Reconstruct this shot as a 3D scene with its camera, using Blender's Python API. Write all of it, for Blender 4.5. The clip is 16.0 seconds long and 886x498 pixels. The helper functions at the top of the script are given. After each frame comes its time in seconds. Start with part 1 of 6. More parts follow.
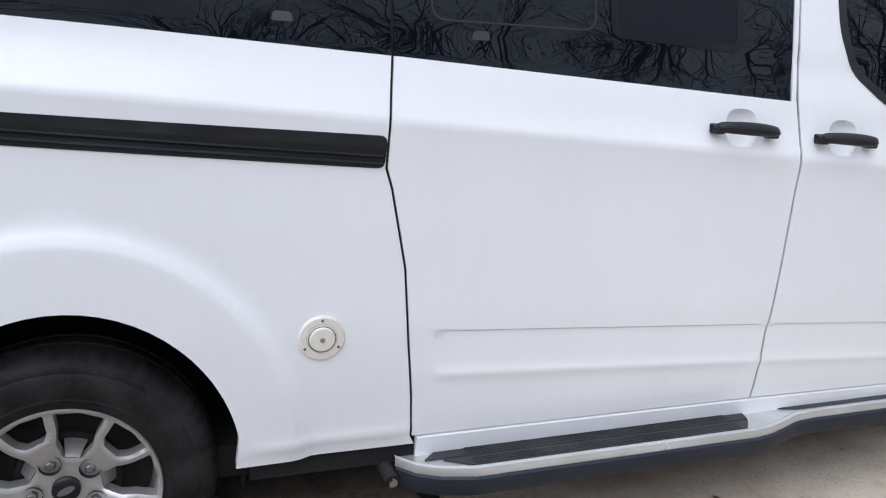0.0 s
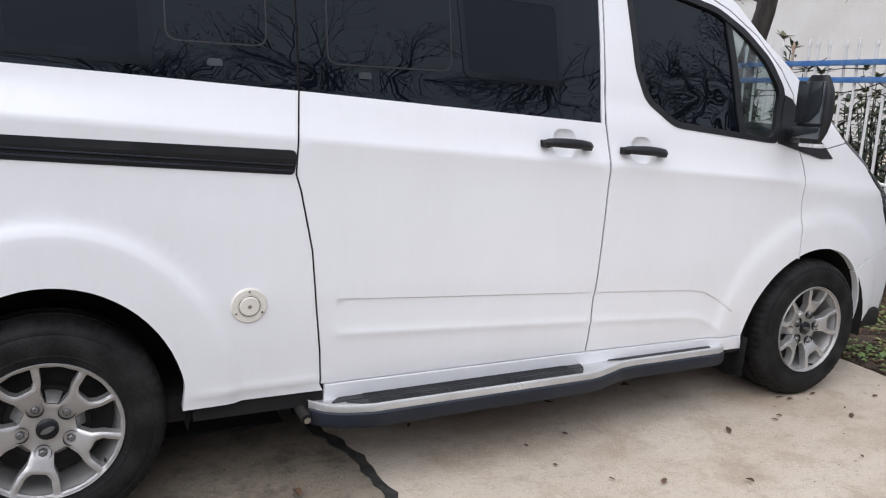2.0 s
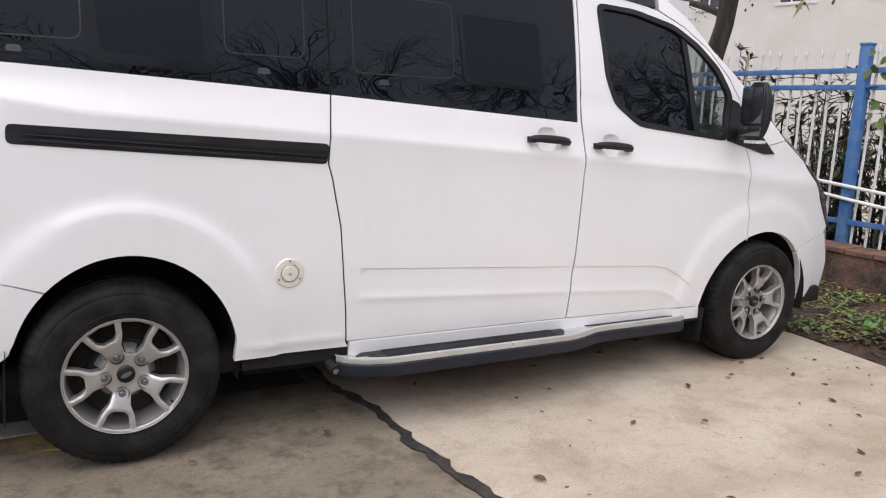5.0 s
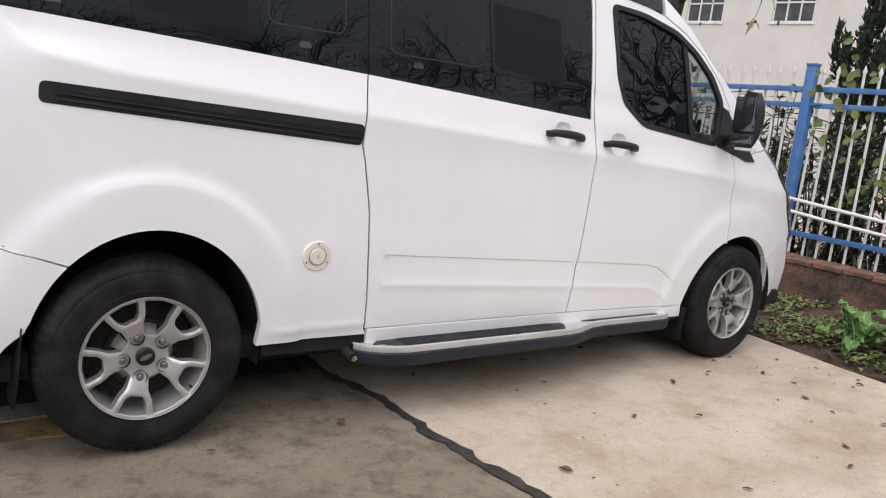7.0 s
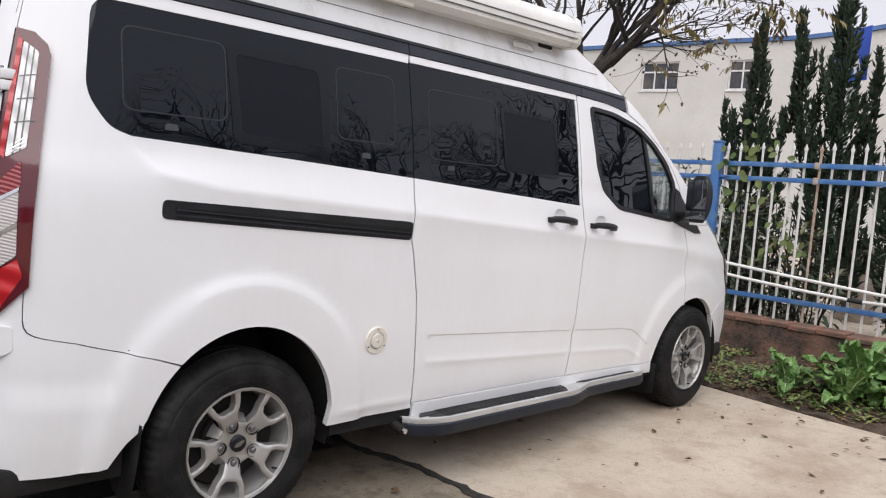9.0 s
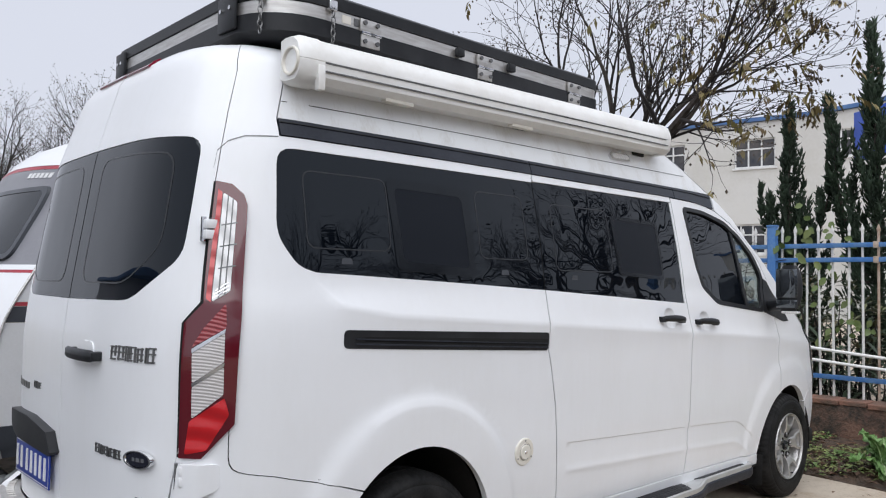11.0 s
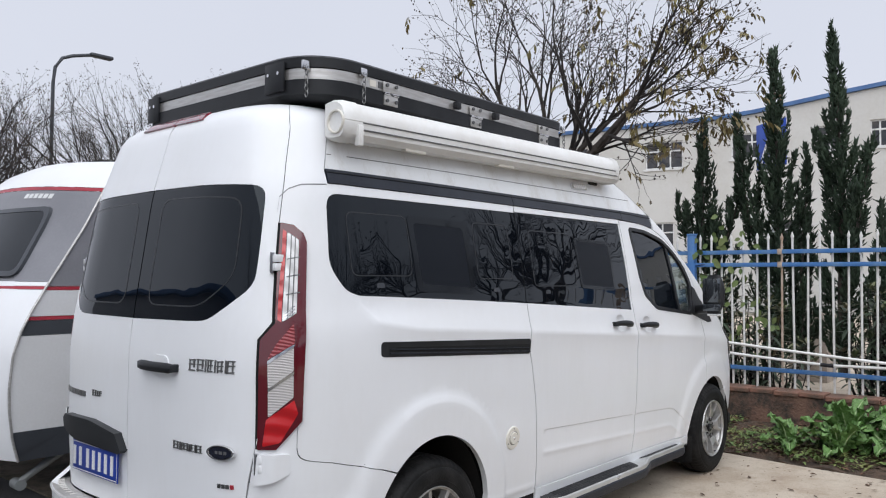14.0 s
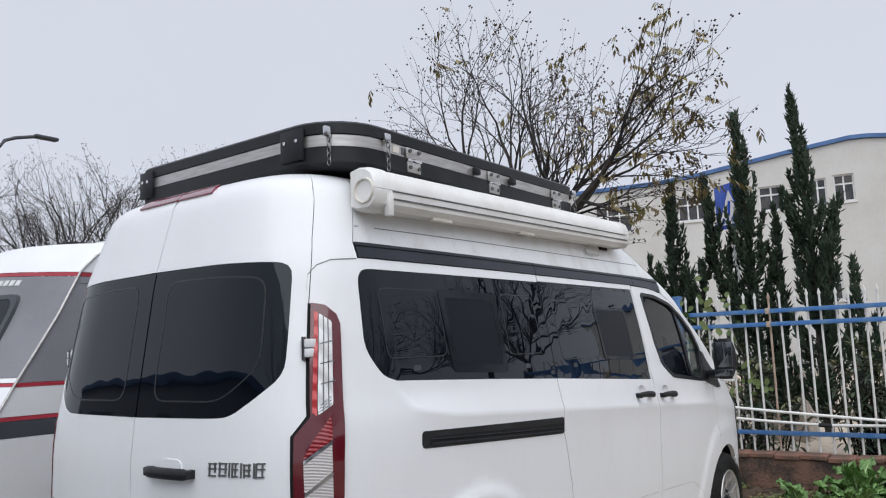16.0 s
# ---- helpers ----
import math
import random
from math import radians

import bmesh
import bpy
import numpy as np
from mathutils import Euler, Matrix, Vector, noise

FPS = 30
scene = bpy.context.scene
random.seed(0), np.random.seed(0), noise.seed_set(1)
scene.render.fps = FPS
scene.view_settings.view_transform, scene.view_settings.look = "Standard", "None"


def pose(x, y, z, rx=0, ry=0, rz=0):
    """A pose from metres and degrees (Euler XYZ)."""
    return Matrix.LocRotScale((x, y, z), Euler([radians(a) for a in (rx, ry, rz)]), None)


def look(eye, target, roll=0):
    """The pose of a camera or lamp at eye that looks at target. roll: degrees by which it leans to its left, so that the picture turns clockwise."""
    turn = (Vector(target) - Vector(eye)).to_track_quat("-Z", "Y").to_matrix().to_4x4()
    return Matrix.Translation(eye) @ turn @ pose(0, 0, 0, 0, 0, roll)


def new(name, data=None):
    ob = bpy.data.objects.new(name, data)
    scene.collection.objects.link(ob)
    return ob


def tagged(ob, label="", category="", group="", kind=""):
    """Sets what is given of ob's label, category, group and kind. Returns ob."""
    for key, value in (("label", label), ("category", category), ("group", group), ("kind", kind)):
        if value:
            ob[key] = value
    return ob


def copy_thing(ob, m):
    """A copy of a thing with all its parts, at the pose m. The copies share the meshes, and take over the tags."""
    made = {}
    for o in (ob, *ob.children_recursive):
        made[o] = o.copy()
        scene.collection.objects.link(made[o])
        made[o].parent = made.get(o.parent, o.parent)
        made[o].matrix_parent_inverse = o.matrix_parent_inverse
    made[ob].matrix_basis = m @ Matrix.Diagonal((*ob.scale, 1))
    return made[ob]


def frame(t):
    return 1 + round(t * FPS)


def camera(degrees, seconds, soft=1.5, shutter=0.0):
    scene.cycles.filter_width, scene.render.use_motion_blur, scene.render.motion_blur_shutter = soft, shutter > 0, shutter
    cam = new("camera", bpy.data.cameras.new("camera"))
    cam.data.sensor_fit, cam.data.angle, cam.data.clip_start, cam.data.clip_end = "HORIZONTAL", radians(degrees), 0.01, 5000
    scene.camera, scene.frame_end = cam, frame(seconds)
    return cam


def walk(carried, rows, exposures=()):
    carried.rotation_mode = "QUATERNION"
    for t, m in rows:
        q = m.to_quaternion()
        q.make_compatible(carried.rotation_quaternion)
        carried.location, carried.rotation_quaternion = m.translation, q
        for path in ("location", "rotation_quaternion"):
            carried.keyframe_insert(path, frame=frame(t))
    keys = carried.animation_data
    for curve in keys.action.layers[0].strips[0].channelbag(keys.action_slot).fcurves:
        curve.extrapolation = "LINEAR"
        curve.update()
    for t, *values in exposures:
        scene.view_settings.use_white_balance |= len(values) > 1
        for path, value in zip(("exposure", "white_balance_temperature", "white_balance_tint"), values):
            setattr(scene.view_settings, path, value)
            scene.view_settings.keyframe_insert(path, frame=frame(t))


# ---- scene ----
cam = camera(60.1, 16.0, soft=1.15)
PATH = [
    (0, (0.256, -2.748, 1.339), (0.919, -0.917, 0.88), 2.8),
    (0.5, (0.168, -2.868, 1.344), (0.921, -1.066, 0.912), 3.0),
    (1, (0.1, -3.025, 1.361), (0.941, -1.252, 0.973), 2.9),
    (1.5, (0.102, -3.198, 1.359), (0.978, -1.438, 0.99), 3.0),
    (2, (0.069, -3.368, 1.356), (0.955, -1.617, 0.973), 2.6),
    (2.5, (-0.039, -3.494, 1.363), (0.905, -1.771, 0.987), 1.6),
    (3, (-0.169, -3.609, 1.384), (0.836, -1.919, 1.019), 0.8),
    (3.5, (-0.187, -3.697, 1.4), (0.821, -2.009, 1.032), 0.9),
    (4, (-0.179, -3.812, 1.403), (0.796, -2.104, 1.039), 1.3),
    (4.5, (-0.209, -3.835, 1.399), (0.743, -2.112, 1.048), 2.4),
    (5, (-0.284, -3.79, 1.322), (0.665, -2.065, 0.966), 2.5),
    (5.2, (-0.331, -3.775, 1.323), (0.634, -2.063, 0.952), 2.4),
    (7.3, (-0.818, -3.493, 1.247), (0.397, -1.94, 0.915), 6.4),
    (7.5, (-0.92, -3.503, 1.258), (0.331, -1.977, 0.935), 6.2),
    (8, (-1.082, -3.481, 1.265), (0.22, -1.994, 0.962), 5.6),
    (8.5, (-1.22, -3.401, 1.278), (0.137, -1.957, 1.006), 5.2),
    (9, (-1.423, -3.398, 1.33), (-0.03, -1.971, 1.172), 4.5),
    (9.5, (-1.628, -3.43, 1.428), (-0.248, -1.981, 1.427), 2.5),
    (10, (-1.73, -3.307, 1.431), (-0.362, -1.85, 1.515), 0.7),
    (10.2, (-1.76, -3.239, 1.421), (-0.401, -1.774, 1.519), 0.9),
    (12.3, (-2.265, -3.074, 1.387), (-0.82, -1.691, 1.407), 0.1),
    (12.5, (-2.336, -3.075, 1.403), (-0.874, -1.71, 1.413), -0.2),
    (13, (-2.522, -3.12, 1.397), (-1.025, -1.794, 1.398), -1.0),
    (13.5, (-2.591, -3.172, 1.436), (-1.066, -1.879, 1.453), 0.2),
    (14, (-2.641, -3.257, 1.495), (-1.118, -1.962, 1.57), 0.3),
    (14.5, (-2.688, -3.211, 1.525), (-1.151, -1.938, 1.657), -0.8),
    (15, (-2.736, -3.063, 1.53), (-1.147, -1.862, 1.714), -1.7),
    (15.5, (-2.747, -2.933, 1.529), (-1.129, -1.776, 1.735), -1.6),
    (16, (-2.663, -2.805, 1.532), (-1.066, -1.628, 1.789), -2.2),
]
walk(cam, [(t, look(eye, target, roll)) for t, eye, target, roll in PATH],
     [(0, 0.08, 5900, 10), (1.2, 0.09, 6000, 10), (3.0, 0.09, 6350, 14), (5.0, 0.09, 6550, 14), (8.7, 0.1, 6600, 13), (9.8, -0.07, 6250, 10), (12.5, -0.09, 6200, 9), (14.5, -0.11, 6200, 9), (16, -0.16, 6200, 9)])


# ---- world and light ----
world = bpy.data.worlds.new("overcast_sky")
scene.world = world
world.use_nodes = True
wn, wl = world.node_tree.nodes, world.node_tree.links
SUN_EL, SUN_ROT = radians(58), radians(225)
sky = wn.new("ShaderNodeTexSky")
sky.sky_type, sky.sun_disc, sky.sun_elevation, sky.sun_rotation = "NISHITA", False, SUN_EL, SUN_ROT
sky.air_density, sky.dust_density, sky.ozone_density = 1.0, 4.0, 1.0
grey = wn.new("ShaderNodeHueSaturation")
grey.inputs["Saturation"].default_value = 0.25
wl.new(sky.outputs[0], grey.inputs["Color"])
cloud_tc = wn.new("ShaderNodeTexCoord")
cloud = wn.new("ShaderNodeTexNoise")
cloud.inputs["Scale"].default_value, cloud.inputs["Detail"].default_value = 1.6, 5
wl.new(cloud_tc.outputs["Generated"], cloud.inputs["Vector"])
cloud_ramp = wn.new("ShaderNodeValToRGB")
cloud_ramp.color_ramp.elements[0].color = (7.6, 7.7, 8.5, 1)
cloud_ramp.color_ramp.elements[1].color = (8.6, 8.7, 9.5, 1)
wl.new(cloud.outputs["Fac"], cloud_ramp.inputs[0])
veil = wn.new("ShaderNodeMix")
veil.data_type = "RGBA"
veil.inputs[0].default_value = 0.9
wl.new(grey.outputs[0], veil.inputs[6])
wl.new(cloud_ramp.outputs[0], veil.inputs[7])
wl.new(veil.outputs[2], wn["Background"].inputs["Color"])
wn["Background"].inputs["Strength"].default_value = 0.1

sun = new("sun", bpy.data.lights.new("sun", "SUN"))
sun.data.energy, sun.data.angle, sun.data.color = 2.3, radians(80), (1, 0.985, 0.965)
sun.matrix_world = look((-8, -8, 18), (0, 0, 0))

# ---- materials ----
def nodes_of(name):
    m = bpy.data.materials.new(name)
    m.use_nodes = True
    return m, m.node_tree.nodes, m.node_tree.links, m.node_tree.nodes["Principled BSDF"]


def surf(name, a, b=None, rough=0.5, metal=0.0, big=3.0, fine=60.0, bump=0.1, coat=0.0, stretch=(1, 1, 1), lo=0.35, hi=0.65,
         rough_var=0.1, spec=0.5, rand=0.0, depth=0.01):
    """A surface of two colours mixed at two scales, with fine relief."""
    m, n, l, p = nodes_of(name)
    b = b or tuple(c * 0.8 for c in a)
    tc = n.new("ShaderNodeTexCoord")
    mp = n.new("ShaderNodeMapping")
    mp.inputs["Scale"].default_value = stretch
    l.new(tc.outputs["Object"], mp.inputs["Vector"])
    n1, n2 = n.new("ShaderNodeTexNoise"), n.new("ShaderNodeTexNoise")
    n1.inputs["Scale"].default_value, n1.inputs["Detail"].default_value = big, 6
    n2.inputs["Scale"].default_value, n2.inputs["Detail"].default_value = fine, 4
    l.new(mp.outputs[0], n1.inputs["Vector"])
    l.new(mp.outputs[0], n2.inputs["Vector"])
    add = n.new("ShaderNodeMath")
    add.operation = "MULTIPLY_ADD"
    l.new(n2.outputs["Fac"], add.inputs[0])
    add.inputs[1].default_value = 0.35
    l.new(n1.outputs["Fac"], add.inputs[2])
    r = n.new("ShaderNodeMapRange")
    r.inputs["From Min"].default_value, r.inputs["From Max"].default_value = lo + 0.175, hi + 0.175
    l.new(add.outputs[0], r.inputs["Value"])
    mix = n.new("ShaderNodeMix")
    mix.data_type = "RGBA"
    mix.inputs[6].default_value, mix.inputs[7].default_value = (*a, 1), (*b, 1)
    l.new(r.outputs[0], mix.inputs[0])
    out = mix.outputs[2]
    if rand:
        oi, geo, ad = n.new("ShaderNodeObjectInfo"), n.new("ShaderNodeNewGeometry"), n.new("ShaderNodeMath")
        l.new(oi.outputs["Random"], ad.inputs[0])
        l.new(geo.outputs["Random Per Island"], ad.inputs[1])
        mr = n.new("ShaderNodeMapRange")
        mr.inputs["From Max"].default_value = 2
        mr.inputs["To Min"].default_value, mr.inputs["To Max"].default_value = 1 - rand, 1 + rand
        l.new(ad.outputs[0], mr.inputs["Value"])
        hs = n.new("ShaderNodeHueSaturation")
        l.new(mr.outputs[0], hs.inputs["Value"])
        l.new(out, hs.inputs["Color"])
        out = hs.outputs[0]
    l.new(out, p.inputs["Base Color"])
    rr = n.new("ShaderNodeMapRange")
    rr.inputs["To Min"].default_value, rr.inputs["To Max"].default_value = max(rough - rough_var, 0.02), min(rough + rough_var, 1)
    l.new(n1.outputs["Fac"], rr.inputs["Value"])
    l.new(rr.outputs[0], p.inputs["Roughness"])
    p.inputs["Metallic"].default_value = metal
    p.inputs["Specular IOR Level"].default_value = spec
    p.inputs["Coat Weight"].default_value, p.inputs["Coat Roughness"].default_value = coat, 0.06
    if bump:
        bp = n.new("ShaderNodeBump")
        bp.inputs["Strength"].default_value, bp.inputs["Distance"].default_value = bump, depth
        l.new(n2.outputs["Fac"], bp.inputs["Height"])
        l.new(bp.outputs[0], p.inputs["Normal"])
    return m


PAINT = surf("white_paint", (0.835, 0.842, 0.86), (0.80, 0.803, 0.81), rough=0.38, big=1.2, fine=14, bump=0.0, coat=0.35, stretch=(3, 3, 0.7), lo=0.4, hi=0.85, rough_var=0.03)
ROOFW = surf("roof_white", (0.78, 0.79, 0.8), (0.6, 0.58, 0.55), rough=0.4, big=2.5, fine=30, bump=0.02, coat=0.2, stretch=(4, 4, 1), lo=0.5, hi=0.85)
IVORY = surf("awning_ivory", (0.87, 0.865, 0.845), (0.80, 0.785, 0.755), rough=0.35, big=6, fine=50, bump=0.02)
BLACKP = surf("black_plastic", (0.012, 0.013, 0.015), (0.022, 0.023, 0.026), rough=0.42, big=8, fine=300, bump=0.05, spec=0.3)
BLACKG = surf("black_gloss", (0.008, 0.009, 0.011), (0.012, 0.013, 0.015), rough=0.16, big=5, fine=80, bump=0.0, spec=0.3)
STRIPB = surf("strip_black", (0.018, 0.021, 0.03), (0.03, 0.034, 0.045), rough=0.35, big=5, fine=80, bump=0.02, spec=0.3)
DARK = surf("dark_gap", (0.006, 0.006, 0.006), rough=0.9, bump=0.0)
UNDER = surf("underbody", (0.012, 0.012, 0.012), (0.025, 0.022, 0.02), rough=0.8, bump=0.2, spec=0.3)
RUBBER = surf("tyre_rubber", (0.009, 0.009, 0.0093), (0.026, 0.0255, 0.025), rough=0.62, big=9, fine=120, bump=0.15, lo=0.4, hi=0.7, spec=0.15)
ALLOY = surf("alloy_silver", (0.58, 0.57, 0.555), (0.50, 0.49, 0.48), rough=0.36, metal=0.7, big=12, fine=200, bump=0.02)
ALU = surf("aluminium", (0.62, 0.61, 0.59), (0.5, 0.48, 0.46), rough=0.38, metal=0.75, big=10, fine=120, bump=0.03, stretch=(1, 1, 8))
CHROME = surf("chrome", (0.75, 0.75, 0.76), rough=0.12, metal=1.0, bump=0.0)
STEP = surf("step_silver", (0.66, 0.67, 0.67), (0.55, 0.55, 0.54), rough=0.32, metal=0.6, big=6, fine=150, bump=0.02)
TREAD = surf("tread_rubber", (0.03, 0.031, 0.034), (0.055, 0.055, 0.058), rough=0.7, big=6, fine=200, bump=0.3, spec=0.3)
BLUEBLK = surf("step_edge_black", (0.014, 0.018, 0.028), (0.022, 0.026, 0.036), rough=0.5, big=6, fine=200, bump=0.1, spec=0.3)
CAPW = surf("cap_cream", (0.78, 0.75, 0.68), (0.7, 0.66, 0.58), rough=0.4, bump=0.02)
LETTER = surf("badge_grey", (0.12, 0.12, 0.12), (0.2, 0.2, 0.2), rough=0.3, metal=0.6, bump=0.0)
PLATE = surf("plate_blue", (0.012, 0.045, 0.32), (0.01, 0.035, 0.26), rough=0.4, bump=0.02)
WHITE = surf("plain_white", (0.8, 0.8, 0.8), rough=0.5, bump=0.0)
REDP = surf("stripe_red", (0.4, 0.03, 0.05), (0.33, 0.025, 0.04), rough=0.35, bump=0.0)
CVG = surf("caravan_grey", (0.24, 0.24, 0.26), (0.2, 0.2, 0.22), rough=0.35, big=2, bump=0.0)
CVL = surf("caravan_light_grey", (0.72, 0.72, 0.73), (0.66, 0.66, 0.66), rough=0.4, big=2, bump=0.0)
CVD = surf("caravan_dark", (0.05, 0.055, 0.065), rough=0.35, bump=0.0)
SEATM = surf("seat_grey", (0.05, 0.05, 0.055), (0.08, 0.08, 0.085), rough=0.8, fine=300, bump=0.2)
DASH = surf("dash_grey", (0.12, 0.125, 0.13), (0.16, 0.165, 0.17), rough=0.6, bump=0.05)
BLUEP = surf("fence_blue", (0.05, 0.16, 0.41), (0.12, 0.23, 0.40), rough=0.5, big=9, fine=60, bump=0.1, lo=0.4, hi=0.75)
FWHITE = surf("fence_white", (0.72, 0.71, 0.69), (0.5, 0.45, 0.38), rough=0.5, big=5, fine=50, bump=0.1, lo=0.5, hi=0.8)
RUSTY = surf("rusty_post", (0.34, 0.22, 0.15), (0.5, 0.42, 0.35), rough=0.75, big=9, fine=70, bump=0.2)
WALLM = surf("stained_wall", (0.19, 0.11, 0.078), (0.045, 0.037, 0.031), rough=0.9, big=3.5, fine=40, bump=0.6, depth=0.02, lo=0.38, hi=0.62)
COPING = surf("wall_coping", (0.26, 0.13, 0.09), (0.12, 0.08, 0.06), rough=0.9, big=7, fine=60, bump=0.6, depth=0.02)
SOIL = surf("soil", (0.12, 0.078, 0.052), (0.05, 0.037, 0.027), rough=0.95, big=9, fine=70, bump=0.9, depth=0.03)


def concrete(name, base, pale, stain, dirt, speck):
    """Poured concrete: broad brown stains, streaks, pits and specks."""
    m, n, l, p = nodes_of(name)
    tc = n.new("ShaderNodeTexCoord")

    def tex(scale, detail, lo, hi, stretch=(1, 1, 1), rough=0.6):
        mp, nz, mr = n.new("ShaderNodeMapping"), n.new("ShaderNodeTexNoise"), n.new("ShaderNodeMapRange")
        mp.inputs["Scale"].default_value = stretch
        nz.inputs["Scale"].default_value, nz.inputs["Detail"].default_value, nz.inputs["Roughness"].default_value = scale, detail, rough
        mr.inputs["From Min"].default_value, mr.inputs["From Max"].default_value = lo, hi
        l.new(tc.outputs["Object"], mp.inputs["Vector"])
        l.new(mp.outputs[0], nz.inputs["Vector"])
        l.new(nz.outputs["Fac"], mr.inputs["Value"])
        return mr.outputs[0], nz.outputs["Fac"]

    def over(under, colour, fac, amount):
        mx, mu = n.new("ShaderNodeMix"), n.new("ShaderNodeMath")
        mx.data_type = "RGBA"
        mu.operation = "MULTIPLY"
        mu.inputs[1].default_value = amount
        l.new(fac, mu.inputs[0])
        l.new(mu.outputs[0], mx.inputs[0])
        if isinstance(under, tuple):
            mx.inputs[6].default_value = (*under, 1)
        else:
            l.new(under, mx.inputs[6])
        mx.inputs[7].default_value = (*colour, 1)
        return mx.outputs[2]
    c = over(base, pale, tex(1.1, 4, 0.42, 0.7)[0], 0.8)
    c = over(c, stain, tex(0.8, 7, 0.5, 0.66, (1, 1.6, 1))[0], 0.75)
    c = over(c, dirt, tex(8, 8, 0.5, 0.72, (1, 1.2, 1), 0.75)[0], dirt_amount[name])
    c = over(c, stain, tex(2.6, 9, 0.53, 0.62, (1.4, 1, 1), 0.7)[0], 0.5)
    c = over(c, pale, tex(34, 6, 0.56, 0.66, rough=0.8)[0], 0.5)
    f, raw = tex(70, 5, 0.55, 0.7, rough=0.75)
    c = over(c, speck, f, 0.8)
    c = over(c, dirt, tex(190, 3, 0.62, 0.7)[0], 0.6)
    l.new(c, p.inputs["Base Color"])
    p.inputs["Roughness"].default_value = 0.85
    p.inputs["Specular IOR Level"].default_value = 0.3
    bp = n.new("ShaderNodeBump")
    bp.inputs["Strength"].default_value, bp.inputs["Distance"].default_value = 0.55, 0.01
    l.new(raw, bp.inputs["Height"])
    l.new(bp.outputs[0], p.inputs["Normal"])
    return m


dirt_amount = {"beige_concrete": 0.45, "grey_concrete": 0.9}
BEIGE = concrete("beige_concrete", (0.515, 0.44, 0.352), (0.595, 0.525, 0.432), (0.36, 0.275, 0.2), (0.24, 0.18, 0.13), (0.33, 0.27, 0.21))
GREYC = concrete("grey_concrete", (0.22, 0.185, 0.14), (0.32, 0.275, 0.215), (0.09, 0.073, 0.053), (0.07, 0.058, 0.046), (0.09, 0.075, 0.06))
ASPH = surf("asphalt", (0.07, 0.07, 0.072), (0.045, 0.045, 0.046), rough=0.9, big=2, fine=150, bump=0.6)
TAR = surf("joint_tar", (0.016, 0.015, 0.014), (0.05, 0.045, 0.04), rough=0.85, big=14, fine=80, bump=0.6)
FIELD = surf("far_ground", (0.3, 0.27, 0.22), (0.2, 0.18, 0.14), rough=0.95, big=0.6, fine=9, bump=0.3)
FACADE = surf("facade_plaster", (0.62, 0.61, 0.585), (0.56, 0.545, 0.51), rough=0.9, big=0.5, fine=8, bump=0.1)
TRIMB = surf("roof_trim_blue", (0.08, 0.17, 0.36), (0.06, 0.13, 0.3), rough=0.5, big=2, bump=0.0)
FRAMEW = surf("window_frame_white", (0.75, 0.75, 0.74), rough=0.5, bump=0.0)
FARGL = surf("far_window_glass", (0.03, 0.035, 0.045), (0.1, 0.09, 0.085), rough=0.1, big=0.8, fine=3, bump=0.0)
BARK = surf("bark", (0.085, 0.07, 0.06), (0.04, 0.034, 0.03), rough=0.9, big=14, fine=60, bump=0.7, stretch=(1, 1, 0.3))
TWIG = surf("twig", (0.034, 0.028, 0.026), (0.018, 0.015, 0.014), rough=0.9, big=10, bump=0.3)
BERRY = surf("berry", (0.07, 0.045, 0.02), (0.03, 0.02, 0.015), rough=0.6, bump=0.0)
LEAFY = surf("autumn_leaf", (0.22, 0.19, 0.06), (0.13, 0.085, 0.035), rough=0.6, big=3, fine=30, bump=0.1, rand=0.35)
CYP = surf("cypress_green", (0.036, 0.062, 0.033), (0.014, 0.028, 0.015), rough=0.75, big=3, fine=40, bump=0.2, rand=0.4)
SHRUB = surf("shrub_leaf", (0.055, 0.08, 0.045), (0.028, 0.045, 0.025), rough=0.38, big=4, fine=40, bump=0.1, rand=0.45)
SHRUBT = surf("shrub_young_leaf", (0.11, 0.15, 0.06), (0.14, 0.11, 0.06), rough=0.45, big=4, fine=40, bump=0.1, rand=0.35)
VINE = surf("vine_leaf", (0.1, 0.17, 0.045), (0.16, 0.19, 0.06), rough=0.5, big=5, bump=0.1, rand=0.3)
BROAD = surf("broad_leaf", (0.11, 0.22, 0.055), (0.17, 0.30, 0.095), rough=0.42, big=14, fine=45, bump=0.9, rand=0.22, depth=0.02)
RIB = surf("leaf_rib", (0.45, 0.55, 0.3), rough=0.5, bump=0.0)
WEED = surf("weed_leaf", (0.11, 0.19, 0.05), (0.22, 0.23, 0.08), rough=0.55, big=6, bump=0.1, rand=0.4)
DRY = surf("dry_leaf", (0.14, 0.075, 0.04), (0.07, 0.04, 0.025), rough=0.8, big=20, fine=80, bump=0.3, rand=0.35)
ROCK = surf("pale_rock", (0.5, 0.44, 0.38), (0.35, 0.3, 0.26), rough=0.9, big=4, bump=0.5)
POLE = surf("lamp_pole", (0.07, 0.075, 0.085), rough=0.5, metal=0.4, bump=0.0)
SIGNB = surf("sign_blue", (0.012, 0.07, 0.46), rough=0.4, bump=0.0)
GALV = surf("galvanised", (0.4, 0.42, 0.42), rough=0.5, metal=0.6, bump=0.05)


